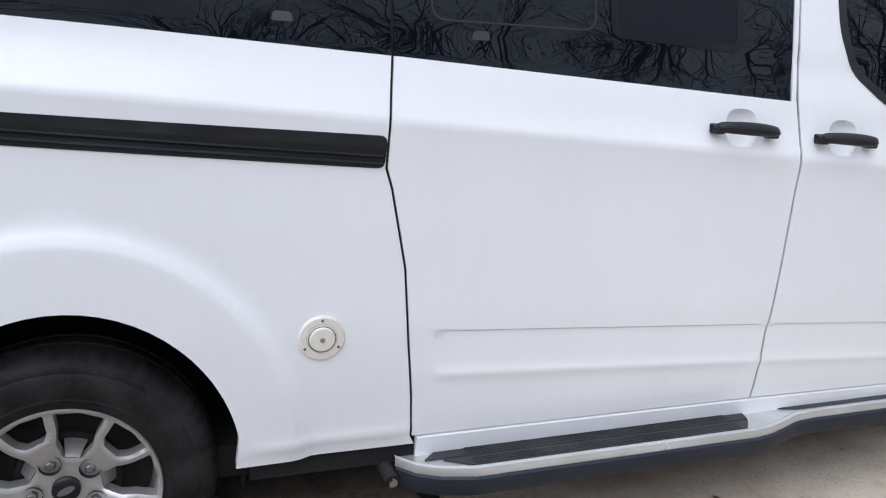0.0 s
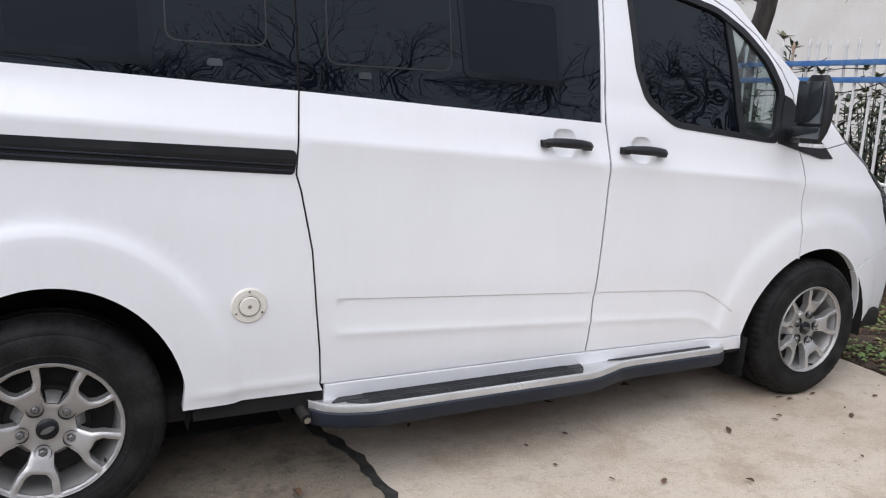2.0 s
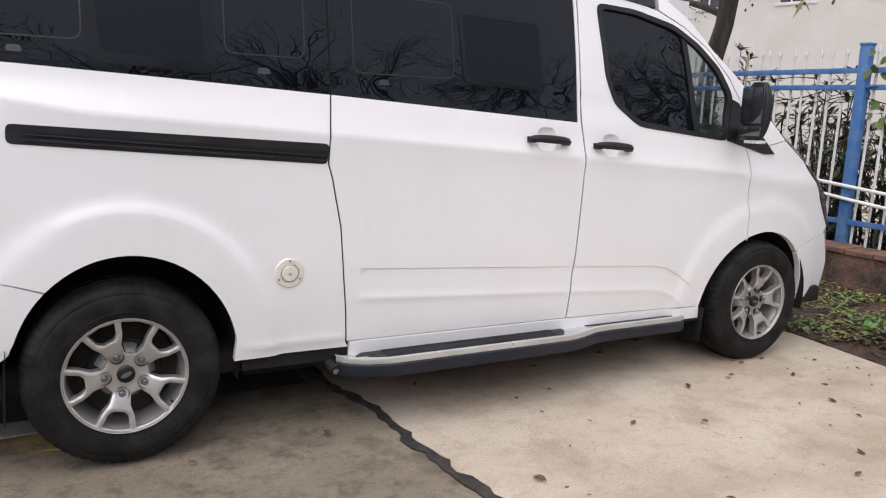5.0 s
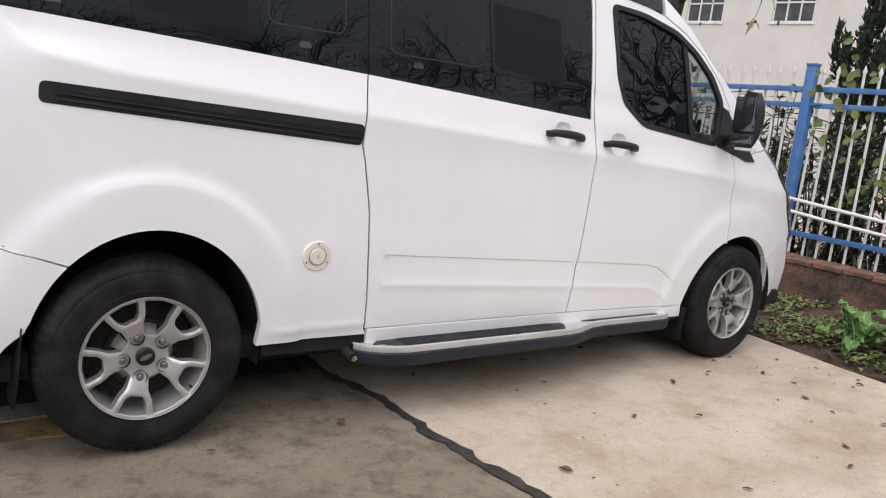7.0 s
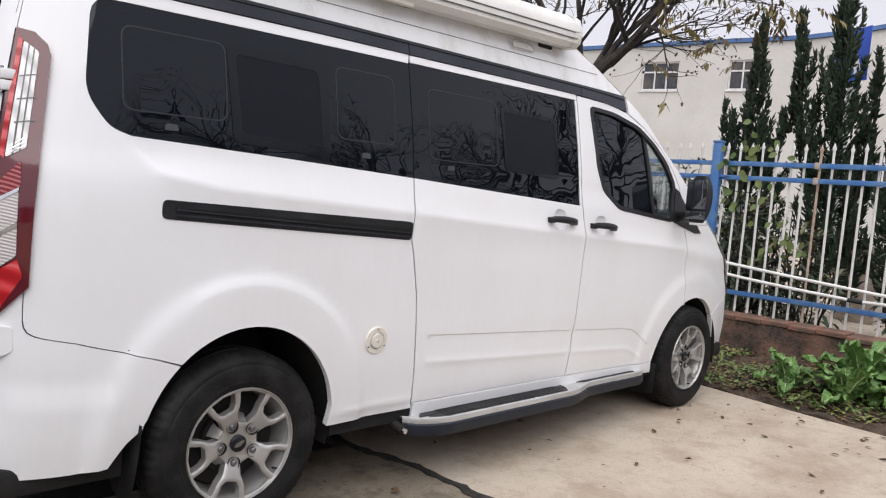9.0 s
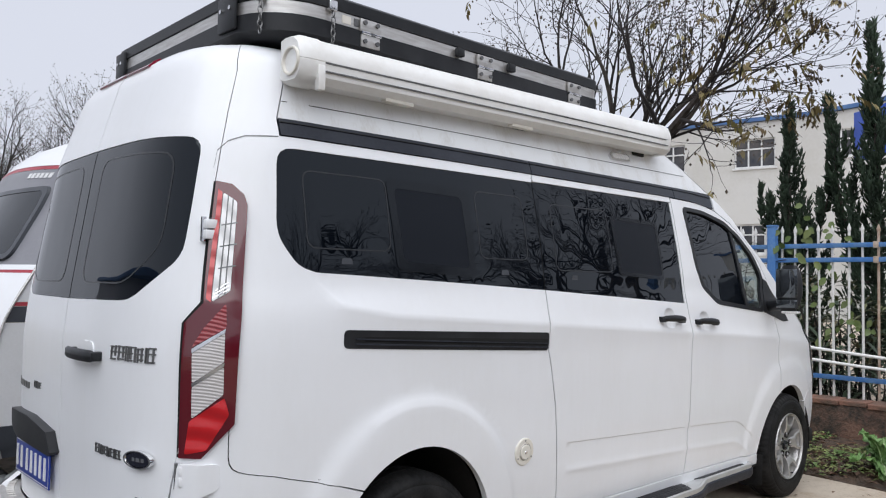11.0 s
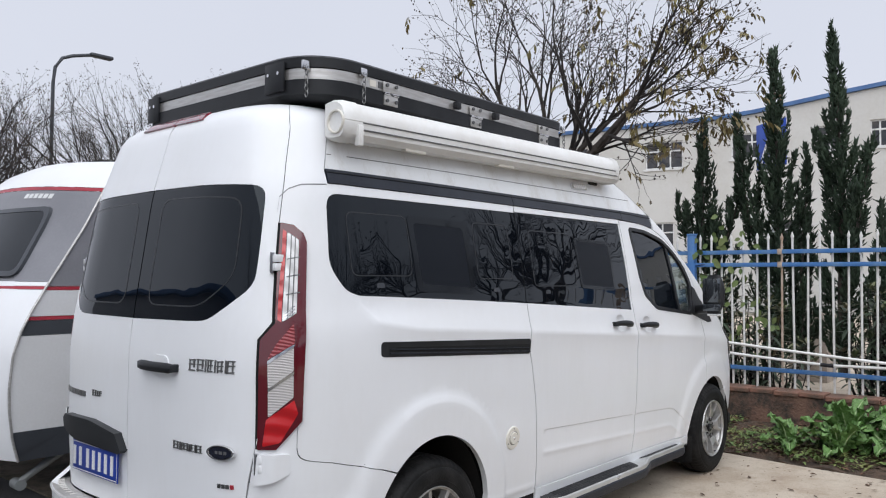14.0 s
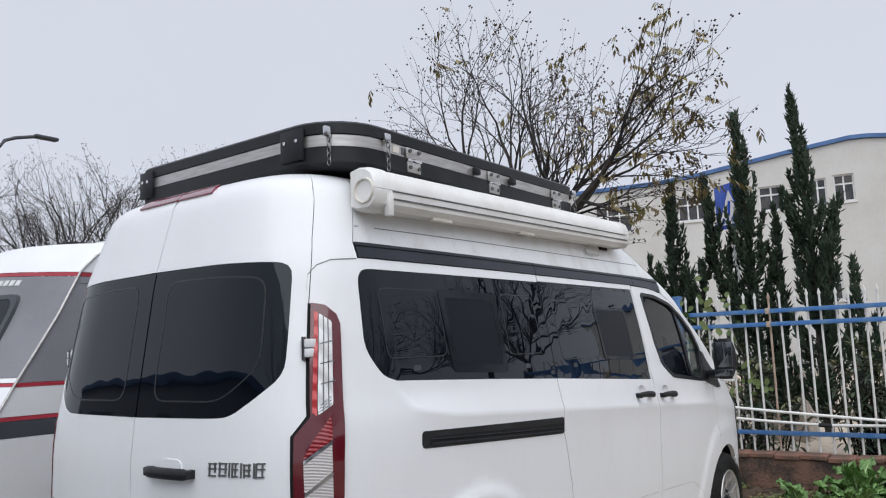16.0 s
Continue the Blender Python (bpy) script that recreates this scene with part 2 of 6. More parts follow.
def glass(name, tint, rough=0.015, ior=1.5, wave=0.0):
    m, n, l, p = nodes_of(name)
    p.inputs["Base Color"].default_value = (*tint, 1)
    p.inputs["Roughness"].default_value = rough
    p.inputs["IOR"].default_value = ior
    p.inputs["Specular Tint"].default_value = (0.86, 0.94, 1.0, 1)
    if wave:
        tc, nz, bp = n.new("ShaderNodeTexCoord"), n.new("ShaderNodeTexNoise"), n.new("ShaderNodeBump")
        nz.inputs["Scale"].default_value, nz.inputs["Detail"].default_value = 5, 1
        l.new(tc.outputs["Object"], nz.inputs["Vector"])
        bp.inputs["Strength"].default_value, bp.inputs["Distance"].default_value = wave, 0.01
        l.new(nz.outputs["Fac"], bp.inputs["Height"])
        l.new(bp.outputs[0], p.inputs["Normal"])
    return m


TINT = glass("privacy_glass", (0.003, 0.0042, 0.0068), 0.006, 1.43, 0.15)
SCREEN = glass("window_screen", (0.014, 0.016, 0.021), 0.3, 1.18)
PANEF = glass("pane_frame_black", (0.006, 0.007, 0.0095), 0.12, 1.38)
LINE = surf("glass_frame_line", (0.018, 0.02, 0.023), rough=0.3, bump=0.0)


def clear_glass(name, tint):
    m, n, l, p = nodes_of(name)
    tr, mixs, gl, fr = n.new("ShaderNodeBsdfTransparent"), n.new("ShaderNodeMixShader"), n.new("ShaderNodeBsdfGlossy"), n.new("ShaderNodeLayerWeight")
    tr.inputs["Color"].default_value = (*tint, 1)
    gl.inputs["Roughness"].default_value = 0.015
    fr.inputs["Blend"].default_value = 0.12
    mr = n.new("ShaderNodeMapRange")
    mr.inputs["To Min"].default_value, mr.inputs["To Max"].default_value = 0.05, 0.7
    l.new(fr.outputs["Facing"], mr.inputs["Value"])
    l.new(mr.outputs[0], mixs.inputs[0])
    l.new(tr.outputs[0], mixs.inputs[1])
    l.new(gl.outputs[0], mixs.inputs[2])
    l.new(mixs.outputs[0], n["Material Output"].inputs["Surface"])
    return m


SMOKE = clear_glass("clear_glass", (0.72, 0.78, 0.77))


def lens(name, colour, rough=0.12, fluted=0.0, vec=(1, 1, 60)):
    m, n, l, p = nodes_of(name)
    p.inputs["Base Color"].default_value = (*colour, 1)
    p.inputs["Roughness"].default_value = rough
    p.inputs["Coat Weight"].default_value = 1
    p.inputs["Coat Roughness"].default_value = 0.03
    if fluted:
        tc, mp, wv, bp = n.new("ShaderNodeTexCoord"), n.new("ShaderNodeMapping"), n.new("ShaderNodeTexWave"), n.new("ShaderNodeBump")
        mp.inputs["Scale"].default_value = vec
        wv.inputs["Scale"].default_value, wv.bands_direction = 1.0, "DIAGONAL"
        l.new(tc.outputs["Object"], mp.inputs["Vector"])
        l.new(mp.outputs[0], wv.inputs["Vector"])
        l.new(wv.outputs["Fac"], bp.inputs["Height"])
        bp.inputs["Strength"].default_value, bp.inputs["Distance"].default_value = fluted, 0.01
        l.new(bp.outputs[0], p.inputs["Normal"])
    return m


LRED = lens("lens_dark_red", (0.10, 0.003, 0.009))
LBRIGHT = lens("lens_bright_red", (0.5, 0.008, 0.012), 0.1, 0.6, (9, 9, 9))
LCLEAR = lens("lens_clear", (0.78, 0.77, 0.77), 0.12, 0.7, (26, 26, 0.5))
LRIB = lens("lens_ribbed", (0.52, 0.49, 0.48), 0.13, 0.25, (40, 40, 60))
LDARK = lens("lens_smoky", (0.26, 0.012, 0.018), 0.1, 0.3, (40, 40, 40))

# ---- mesh helpers ----
import mathutils


def mesh_ob(name, verts, faces, material, parent=None, label="", smooth=True, angle=38):
    me = bpy.data.meshes.new(name)
    me.from_pydata([tuple(v) for v in verts], [], [tuple(f) for f in faces])
    me.validate()
    bm = bmesh.new()
    bm.from_mesh(me)
    bmesh.ops.recalc_face_normals(bm, faces=bm.faces)
    bm.to_mesh(me)
    bm.free()
    if smooth:
        me.polygons.foreach_set("use_smooth", [True] * len(me.polygons))
        me.set_sharp_from_angle(angle=radians(angle))
    for m in material if isinstance(material, (list, tuple)) else [material]:
        me.materials.append(m)
    ob = new(name, me)
    if parent:
        ob.parent = parent
    if label:
        ob["label"] = label
    return ob


def part(name, bm, material, parent, label="", smooth=True, angle=38):
    me = bpy.data.meshes.new(name)
    bm.to_mesh(me)
    bm.free()
    if smooth:
        me.polygons.foreach_set("use_smooth", [True] * len(me.polygons))
        me.set_sharp_from_angle(angle=radians(angle))
    me.materials.append(material)
    ob = new(name, me)
    if parent:
        ob.parent = parent
    if label:
        ob["label"] = label
    return ob


def thing(name, label, category, at=(0, 0, 0), group="", kind=""):
    ob = new(name)
    ob.location = at
    return tagged(ob, label, category, group, kind)


def block(x0, x1, y0, y1, z0, z1, bevel=0.004, seg=2, m=None):
    """A bevelled box as a bmesh."""
    bm = bmesh.new()
    bmesh.ops.create_cube(bm, size=1)
    for v in bm.verts:
        v.co = Vector((x0 + (v.co.x + 0.5) * (x1 - x0), y0 + (v.co.y + 0.5) * (y1 - y0), z0 + (v.co.z + 0.5) * (z1 - z0)))
    if bevel:
        bmesh.ops.bevel(bm, geom=bm.edges[:], offset=bevel, segments=seg, affect="EDGES", profile=0.5)
    if m:
        bm.transform(m)
    return bm


def tube(bm, pts, radii, sides=6, caps=True):
    """A tube through points, into bm."""
    rings = []
    up = Vector((0.31, 0.2, 0.93))
    for i, p in enumerate(pts):
        d = (Vector(pts[min(i + 1, len(pts) - 1)]) - Vector(pts[max(i - 1, 0)])).normalized()
        a = d.cross(up)
        if a.length < 0.05:
            a = d.cross(Vector((1, 0, 0)))
        a.normalize()
        b = d.cross(a)
        r = radii[i] if isinstance(radii, (list, tuple)) else radii
        rings.append([bm.verts.new(Vector(p) + (a * math.cos(2 * math.pi * k / sides) + b * math.sin(2 * math.pi * k / sides)) * r) for k in range(sides)])
    for r0, r1 in zip(rings, rings[1:]):
        for k in range(sides):
            bm.faces.new((r0[k], r0[(k + 1) % sides], r1[(k + 1) % sides], r1[k]))
    if caps:
        bm.faces.new(rings[0][::-1])
        bm.faces.new(rings[-1])
    return bm


def rod(pts, radius, sides=8):
    return tube(bmesh.new(), pts, radius, sides)


def lathe(profile, n=64, axis="y", bumps=None):
    """Turn (radius, offset) pairs round an axis; a bmesh."""
    bm = bmesh.new()
    rings = []
    for k in range(n):
        a = 2 * math.pi * k / n
        ring = []
        for i, (r, o) in enumerate(profile):
            q = r + (bumps(i, k) if bumps else 0)
            c, s = q * math.cos(a), q * math.sin(a)
            ring.append(bm.verts.new((c, o, s) if axis == "y" else ((c, s, o) if axis == "z" else (o, c, s))))
        rings.append(ring)
    for k in range(n):
        for i in range(len(profile) - 1):
            bm.faces.new((rings[k][i], rings[k][i + 1], rings[(k + 1) % n][i + 1], rings[(k + 1) % n][i]))
    bmesh.ops.recalc_face_normals(bm, faces=bm.faces)
    return bm


def loft(rows):
    """A grid of points as a bmesh."""
    bm = bmesh.new()
    g = [[bm.verts.new(p) for p in row] for row in rows]
    for a, b in zip(g, g[1:]):
        for i in range(len(a) - 1):
            bm.faces.new((a[i], a[i + 1], b[i + 1], b[i]))
    bmesh.ops.recalc_face_normals(bm, faces=bm.faces)
    return bm


def inside(pts, poly):
    """Which of the points lie in the polygon."""
    x, y = pts[:, 0], pts[:, 1]
    res = np.zeros(len(pts), bool)
    for (x0, y0), (x1, y1) in zip(poly, np.roll(poly, -1, axis=0)):
        if y0 == y1:
            continue
        c = (y0 > y) != (y1 > y)
        res ^= c & (x < (x1 - x0) * (y - y0) / (y1 - y0) + x0)
    return res


def dense(poly, step, closed=True):
    out = []
    n = len(poly)
    for i in range(n if closed else n - 1):
        a, b = np.array(poly[i], float), np.array(poly[(i + 1) % n], float)
        k = max(1, int(math.ceil(np.linalg.norm(b - a) / step)))
        out += [a + (b - a) * j / k for j in range(k)]
    if not closed:
        out.append(np.array(poly[-1], float))
    return out


def rounded(poly, r, seg=4):
    """A polygon with its corners rounded."""
    out = []
    n = len(poly)
    for i in range(n):
        p, a, b = (Vector(poly[j % n]) for j in (i, i - 1, i + 1))
        da, db = a - p, b - p
        q = min(r, da.length * 0.45, db.length * 0.45)
        s, e = p + da.normalized() * q, p + db.normalized() * q
        for k in range(seg + 1):
            t = k / seg
            out.append(tuple(s * (1 - t) ** 2 + p * 2 * t * (1 - t) + e * t * t))
    return out


def patch(name, outline, place, material, parent, label="", step=0.04, off=0.0, thick=0.02, holes=(), creases=(), angle=38):
    """A sheet with an outline (and holes) in two parameters, laid on the surface place(u, v, offset), its rim turned in."""
    pts, edges = [], []
    loops = [np.array(dense(outline, step))] + [np.array(dense(h, step)) for h in holes]
    for lp in loops:
        k = len(pts)
        pts += [tuple(p) for p in lp]
        edges += [(k + i, k + (i + 1) % len(lp)) for i in range(len(lp))]
    rim = np.array(pts)
    lo, hi = loops[0].min(0), loops[0].max(0)
    gu, gv = np.meshgrid(np.arange(lo[0] + step / 2, hi[0], step), np.arange(lo[1] + step / 2, hi[1], step))
    grid = np.stack([gu.ravel(), gv.ravel()], 1)
    extra = [p for c in creases for p in c]
    if extra:
        ex = np.array(extra)
        grid = grid[np.array([np.min(np.abs(ex - g).max(1)) > step * 0.4 for g in grid])] if len(grid) else grid
        grid = np.concatenate([grid, ex])
    if len(grid):
        ok = inside(grid, loops[0])
        for lp in loops[1:]:
            ok &= ~inside(grid, lp)
        grid = grid[ok]
    if len(grid):
        grid = grid[np.array([np.min(((rim - g) ** 2).sum(1)) > (step * 0.35) ** 2 for g in grid])]
    pts += [tuple(p) for p in grid]
    v2, _, tris, *_ = mathutils.geometry.delaunay_2d_cdt([Vector(p) for p in pts], edges, [], 0, 1e-6)
    v2 = np.array([tuple(v) for v in v2])
    tris = np.array([t for t in tris if len(t) == 3])
    mid = v2[tris].mean(1)
    keep = inside(mid, loops[0])
    for lp in loops[1:]:
        keep &= ~inside(mid, lp)
    tris = tris[keep]
    used = np.unique(tris)
    remap = -np.ones(len(v2), int)
    remap[used] = np.arange(len(used))
    tris, v2 = remap[tris], v2[used]
    verts = [place(u, v, off) for u, v in v2]
    count = {}
    for t in tris:
        for i in range(3):
            a, b = int(t[i]), int(t[(i + 1) % 3])
            count[(a, b)] = count.get((a, b), 0) + 1
    border = [e for e in count if (e[1], e[0]) not in count]
    back = {}
    faces = [tuple(int(i) for i in t) for t in tris]
    if thick:
        for a, b in border:
            for i in (a, b):
                if i not in back:
                    back[i] = len(verts)
                    verts.append(place(v2[i][0], v2[i][1], off - thick))
            faces.append((b, a, back[a], back[b]))
    me = bpy.data.meshes.new(name)
    me.from_pydata([tuple(v) for v in verts], [], faces)
    me.polygons.foreach_set("use_smooth", [True] * len(faces))
    me.set_sharp_from_angle(angle=radians(angle))
    me.materials.append(material)
    ob = new(name, me)
    ob.parent = parent
    if label:
        ob["label"] = label
    return ob


def flat_xz(y):
    return lambda u, v, o: Vector((u, y - o, v))


# ---- the van's skin ----
def smooth_table(rows, lo, hi, blur):
    g = np.linspace(lo - 0.2, hi + 0.2, 1200)
    y = np.interp(g, [a for a, b in rows], [b for a, b in rows])
    k = max(1, int(blur / (g[1] - g[0])))
    return g, np.convolve(np.pad(y, k, "edge"), np.ones(2 * k + 1) / (2 * k + 1), "valid")


WID = smooth_table([(0.2, 0.915), (0.33, 0.938), (0.42, 0.956), (0.55, 0.971), (0.7, 0.982), (0.95, 0.987), (1.15, 0.986), (1.25, 0.981), (1.3, 0.975), (1.36, 0.962),
                    (1.6, 0.925), (1.83, 0.88), (1.9, 0.862), (1.95, 0.842), (2.1, 0.79), (2.16, 0.766)], 0.2, 2.16, 0.02)
REAR = smooth_table([(0.2, -0.93), (0.8, -0.95), (1.15, -0.95), (1.35, -0.93), (1.85, -0.855), (2.1, -0.785), (2.16, -0.765)], 0.2, 2.16, 0.05)
XC, SM = -0.35, -1.65
ARCH_R = (0.015, 0.345, 0.385, 0.435)
ARCH_F = (3.29, 0.335, 0.44, 0.405)


def sstep(a, b, t):
    t = min(1.0, max(0.0, (t - a) / (b - a)))
    return t * t * (3 - 2 * t)


def swage(x):
    return float(np.interp(x, (-0.334, -0.12, 0.739, 1.95, 3.0, 3.6), (1.30, 1.265, 1.212, 1.135, 1.065, 1.0)))


def low_line(x):
    return float(np.interp(x, (0.89, 1.955, 2.5, 2.58, 2.66, 2.752, 2.9), (0.68, 0.625, 0.594, 0.578, 0.54, 0.478, 0.36)))


def relief(x, z):
    """How far the skin stands out from its plain form."""
    r = 0.0
    for (cx, cz, rx, rz), h in ((ARCH_R, 0.018), (ARCH_F, 0.012)):
        rho = math.hypot((x - cx) / rx, (z - cz) / rz)
        if rho < 1.7:
            r += h * (1 - sstep(1.34, 1.46, rho))
    if x > -0.5:
        zs = swage(x)
        d = z - zs
        r += 0.012 * sstep(-0.45, -0.28, x) * (math.exp(-(d / 0.06) ** 2) if d > 0 else math.exp(d / 0.07))
        diag = sstep(0.0, 0.03, (x + 0.446) - (1.39 - z) * 1.2)
        if d > 0 and z < 1.45:
            r -= 0.005 * diag * sstep(0.0, 0.03, d) * (1 - sstep(1.38, 1.44, z))
    if 0.8 < x < 2.85 and z < 0.75:
        zl = low_line(x)
        e = sstep(0.82, 0.95, x)
        if z < zl:
            r -= 0.005 * e * max(0.0, 1 - (zl - z) / 0.125) * sstep(0, 0.004, zl - z)
        d2 = z - (zl - 0.125)
        r += 0.004 * e * math.exp(-(d2 / 0.014) ** 2)
    if 0.36 < x < 0.86 and z < 0.44:
        r += 0.006 * sstep(0.36, 0.5, x) * math.exp(-((z - 0.392) / 0.014) ** 2)
    return r


def skin0(s, v):
    sign = -1.0
    if s < SM:
        s, sign = 2 * SM - s, 1.0
    if v > 2.16:
        q = min(1.0, (v - 2.16) / 0.16) * math.pi / 2
        z, w, xr = 2.16 + 0.09 * math.sin(q), 0.766 - 0.03 * math.sin(q) - 0.1 * (1 - math.cos(q)), -0.765 + 0.03 * math.sin(q) + 0.1 * (1 - math.cos(q))
    else:
        z, w, xr = v, float(np.interp(v, *WID)), float(np.interp(v, *REAR))
    taper = 1 - 0.03 * min(1, max(0, (0.6 - max(s, XC)) / 0.95)) ** 2
    if s > 2.9:
        taper *= 1 - 0.2 * ((s - 2.9) / 1.35) ** 2.2
    w *= taper
    if s >= XC:
        return Vector((s, sign * (w + relief(s, z)), z))
    th = max(0.0, (s - SM) / (XC - SM)) * math.pi / 2
    c, sn = max(math.cos(th), 0) ** 0.8, math.sin(th) ** 0.4
    if th < 0.12:
        sn = math.sin(0.12) ** 0.4 * th / 0.12
    x = XC - (XC - xr) * c
    y = w * sn
    return Vector((x, sign * (y + relief(x, z) * sstep(0.55, 0.95, sn)), z))


def skin(s, v, o=0.0):
    p = skin0(s, v)
    if o:
        h = 0.004
        n = (skin0(s + h, v) - skin0(s - h, v)).cross(skin0(s, v + h) - skin0(s, v - h))
        p = p + n.normalized() * o
    return p


def side_of(x, z):
    """The parameter s at which the skin's right side has this x at height z."""
    if x >= XC:
        return x
    lo, hi = SM, XC
    for _ in range(40):
        m = (lo + hi) / 2
        if skin0(m, z).x < x:
            lo = m
        else:
            hi = m
    return lo


def back_of(y, z):
    """The parameter s at which the skin's back has this y at height z."""
    lo, hi = SM, XC
    for _ in range(40):
        m = (lo + hi) / 2
        if skin0(m, z).y > -abs(y):
            lo = m
        else:
            hi = m
    return lo if y <= 0 else 2 * SM - lo


def S(*pts):
    return [(side_of(x, z), z) for x, z in pts]


def B(*pts):
    return [(back_of(y, z), z) for y, z in pts]


def arch(a, t0, t1, n=22):
    cx, cz, rx, rz = a
    return [(cx + rx * math.cos(radians(t0 + (t1 - t0) * i / n)), cz + rz * math.sin(radians(t0 + (t1 - t0) * i / n))) for i in range(n + 1)]


GAP_A = [(0.842, 0.372), (0.834, 0.49), (0.815, 0.66), (0.798, 0.85), (0.757, 1.05), (0.741, 1.10), (0.747, 1.228), (0.756, 1.362)]
GAP_B = [(1.972, 0.366), (1.97, 0.58), (1.98, 0.82), (1.985, 1.1), (1.976, 1.2), (1.962, 1.293), (1.956, 1.595), (1.955, 1.88)]
GAP_C = [(3.045, 1.215), (3.085, 1.14), (3.1, 1.08), (3.1, 0.97), (3.122, 0.83), (3.13, 0.70)]
EDGE = [(1.8, 2.25), (2.03, 2.165), (2.2, 2.08), (2.46, 1.935), (2.67, 1.805), (2.82, 1.674), (2.97, 1.566), (3.07, 1.487), (3.39, 1.254), (3.585, 1.14), (3.82, 0.92), (3.97, 0.72), (4.06, 0.5), (4.08, 0.32)]
SEAM = [(-0.765, 0.70), (-0.79, 0.836), (-0.795, 1.227), (-0.825, 1.332), (-0.80, 1.548), (-0.775, 1.72), (-0.738, 1.956), (-0.70, 2.12)]


def shift(pts, dx):
    return [(x + dx, z) for x, z in pts]


def cup_line(x, z):
    return rounded([(x + 0.058, z - 0.047), (x + 0.168, z - 0.052), (x + 0.168, z + 0.052), (x + 0.058, z + 0.057)], 0.046, 6)


van = thing("camper_van", "white high-roof camper van with black windows parked on concrete", "van")
T = lambda pts, dz=0: [(x, z + dz) for x, z in pts]

# rear quarter: corner, arch, frame of the rear side window
seam_s = B(*SEAM)
seam_top = (seam_s[-1][0], 2.32)
WIN_LOW = [(0.752, 1.362), (0.2, 1.39), (-0.43, 1.418)]
WIN_REAR = rounded([(-0.435, 1.417), (-0.50, 1.44), (-0.57, 1.54), (-0.545, 1.845), (-0.3, 1.843)], 0.06)[5:-5]
BSEAM = [(-0.723, 0.93), (-0.7235, 0.88), (-0.723, 0.83), (-0.719, 0.808), (-0.71, 0.793), (-0.694, 0.7825), (-0.67, 0.775), (-0.58, 0.757), (-0.456, 0.724)]
quarter = [seam_top] + seam_s[:1:-1] + B((-0.79, 0.935)) + S(*[(x + 0.0015, z + 0.0015) for x, z in BSEAM]) + S((-0.429, 0.7185)) + arch(ARCH_R, 133, 12) + [(0.389, 0.40), (0.385, 0.343), (0.6, 0.347), (0.8525, 0.345)] \
    + shift(GAP_A, -0.004) + S(*WIN_LOW, *WIN_REAR, (0.2, 1.846), (0.746, 1.848), (0.752, 1.885), (-0.53, 1.885)) + [(side_of(-0.53, 1.95), 1.95), (side_of(-0.42, 2.16), 2.32)]
creases = [[(side_of(x, swage(x) + d), swage(x) + d) for x in np.arange(-0.3, 0.75, 0.012)] for d in (-0.012, 0.0, 0.014)]
creases += [[(x, z) for x in np.arange(0.42, 0.83, 0.02)] for z in (0.362, 0.377, 0.392, 0.407, 0.422)]
creases += [[(side_of(-0.446 + (1.39 - z) * 1.2 + d, z), z) for z in np.arange(1.28, 1.40, 0.012)] for d in (-0.004, 0.014, 0.034)]
creases += [[(ARCH_R[0] + q * ARCH_R[2] * math.cos(a), ARCH_R[1] + q * ARCH_R[3] * math.sin(a)) for a in np.arange(0.15, 2.0, 0.035)] for q in (1.33, 1.36, 1.41, 1.46)]
body = patch("quarter_panel", quarter, skin, PAINT, van, "white painted rear quarter with flared wheel arch", step=0.03, thick=0.03, creases=creases)

# sliding door
low = [[(x, low_line(x) + d) for x in np.arange(0.9, 1.95, 0.03)] for d in (0.004, 0.0, -0.005, -0.09, -0.106, -0.116, -0.125, -0.134, -0.144, -0.16)]
swg = [[(x, swage(x) + d) for x in np.arange(0.78, 1.95, 0.012)] for d in (-0.012, 0.0, 0.014)]
door_s = shift(GAP_A, 0.003) + [(1.35, 1.328), (1.957, 1.293)] + shift(GAP_B[:5], -0.0035)[::-1]
sliding = patch("sliding_door", door_s, skin, PAINT, van, "white sliding side door", step=0.03, thick=0.01, creases=low + swg, holes=[cup_line(1.654, 1.214)])
patch("door_top_frame", [(0.758, 1.853), (1.951, 1.855), (1.951, 1.884), (0.758, 1.884)], skin, PAINT, sliding, step=0.06)
patch("door_rear_post", [(1.9405, 1.294), (1.956, 1.294), (1.9515, 1.852), (1.9355, 1.852)], skin, PAINT, sliding, step=0.06)

# front door with its window frame
FWIN = rounded([(2.074, 1.835), (2.3, 1.825), (2.55, 1.775), (2.71, 1.695), (2.85, 1.585), (2.94, 1.46), (2.90, 1.235), (2.31, 1.293), (2.165, 1.39), (2.115, 1.50)], 0.045)
door_f = shift(GAP_B, 0.004) + [(2.3, 1.872), (2.45, 1.84), (2.62, 1.775), (2.78, 1.68), (2.92, 1.55), (3.0, 1.44), (3.02, 1.30)] + shift(GAP_C, -0.003) \
    + [p for p in arch(ARCH_F, 112, 186)] + [(2.84, 0.352)]
low = [[(x, low_line(x) + d) for x in list(np.arange(2.0, 2.53, 0.03)) + list(np.arange(2.53, 2.76, 0.01))] for d in (0.004, 0.0, -0.006, -0.09, -0.106, -0.116, -0.125, -0.134, -0.144, -0.16)]
swg = [[(x, swage(x) + d) for x in np.arange(2.02, 3.05, 0.012)] for d in (-0.012, 0.0, 0.014)]
fdoor = patch("front_door", door_f, skin, PAINT, van, "white front passenger door", step=0.03, thick=0.01, holes=[FWIN, cup_line(2.025, 1.191)], creases=low + swg)

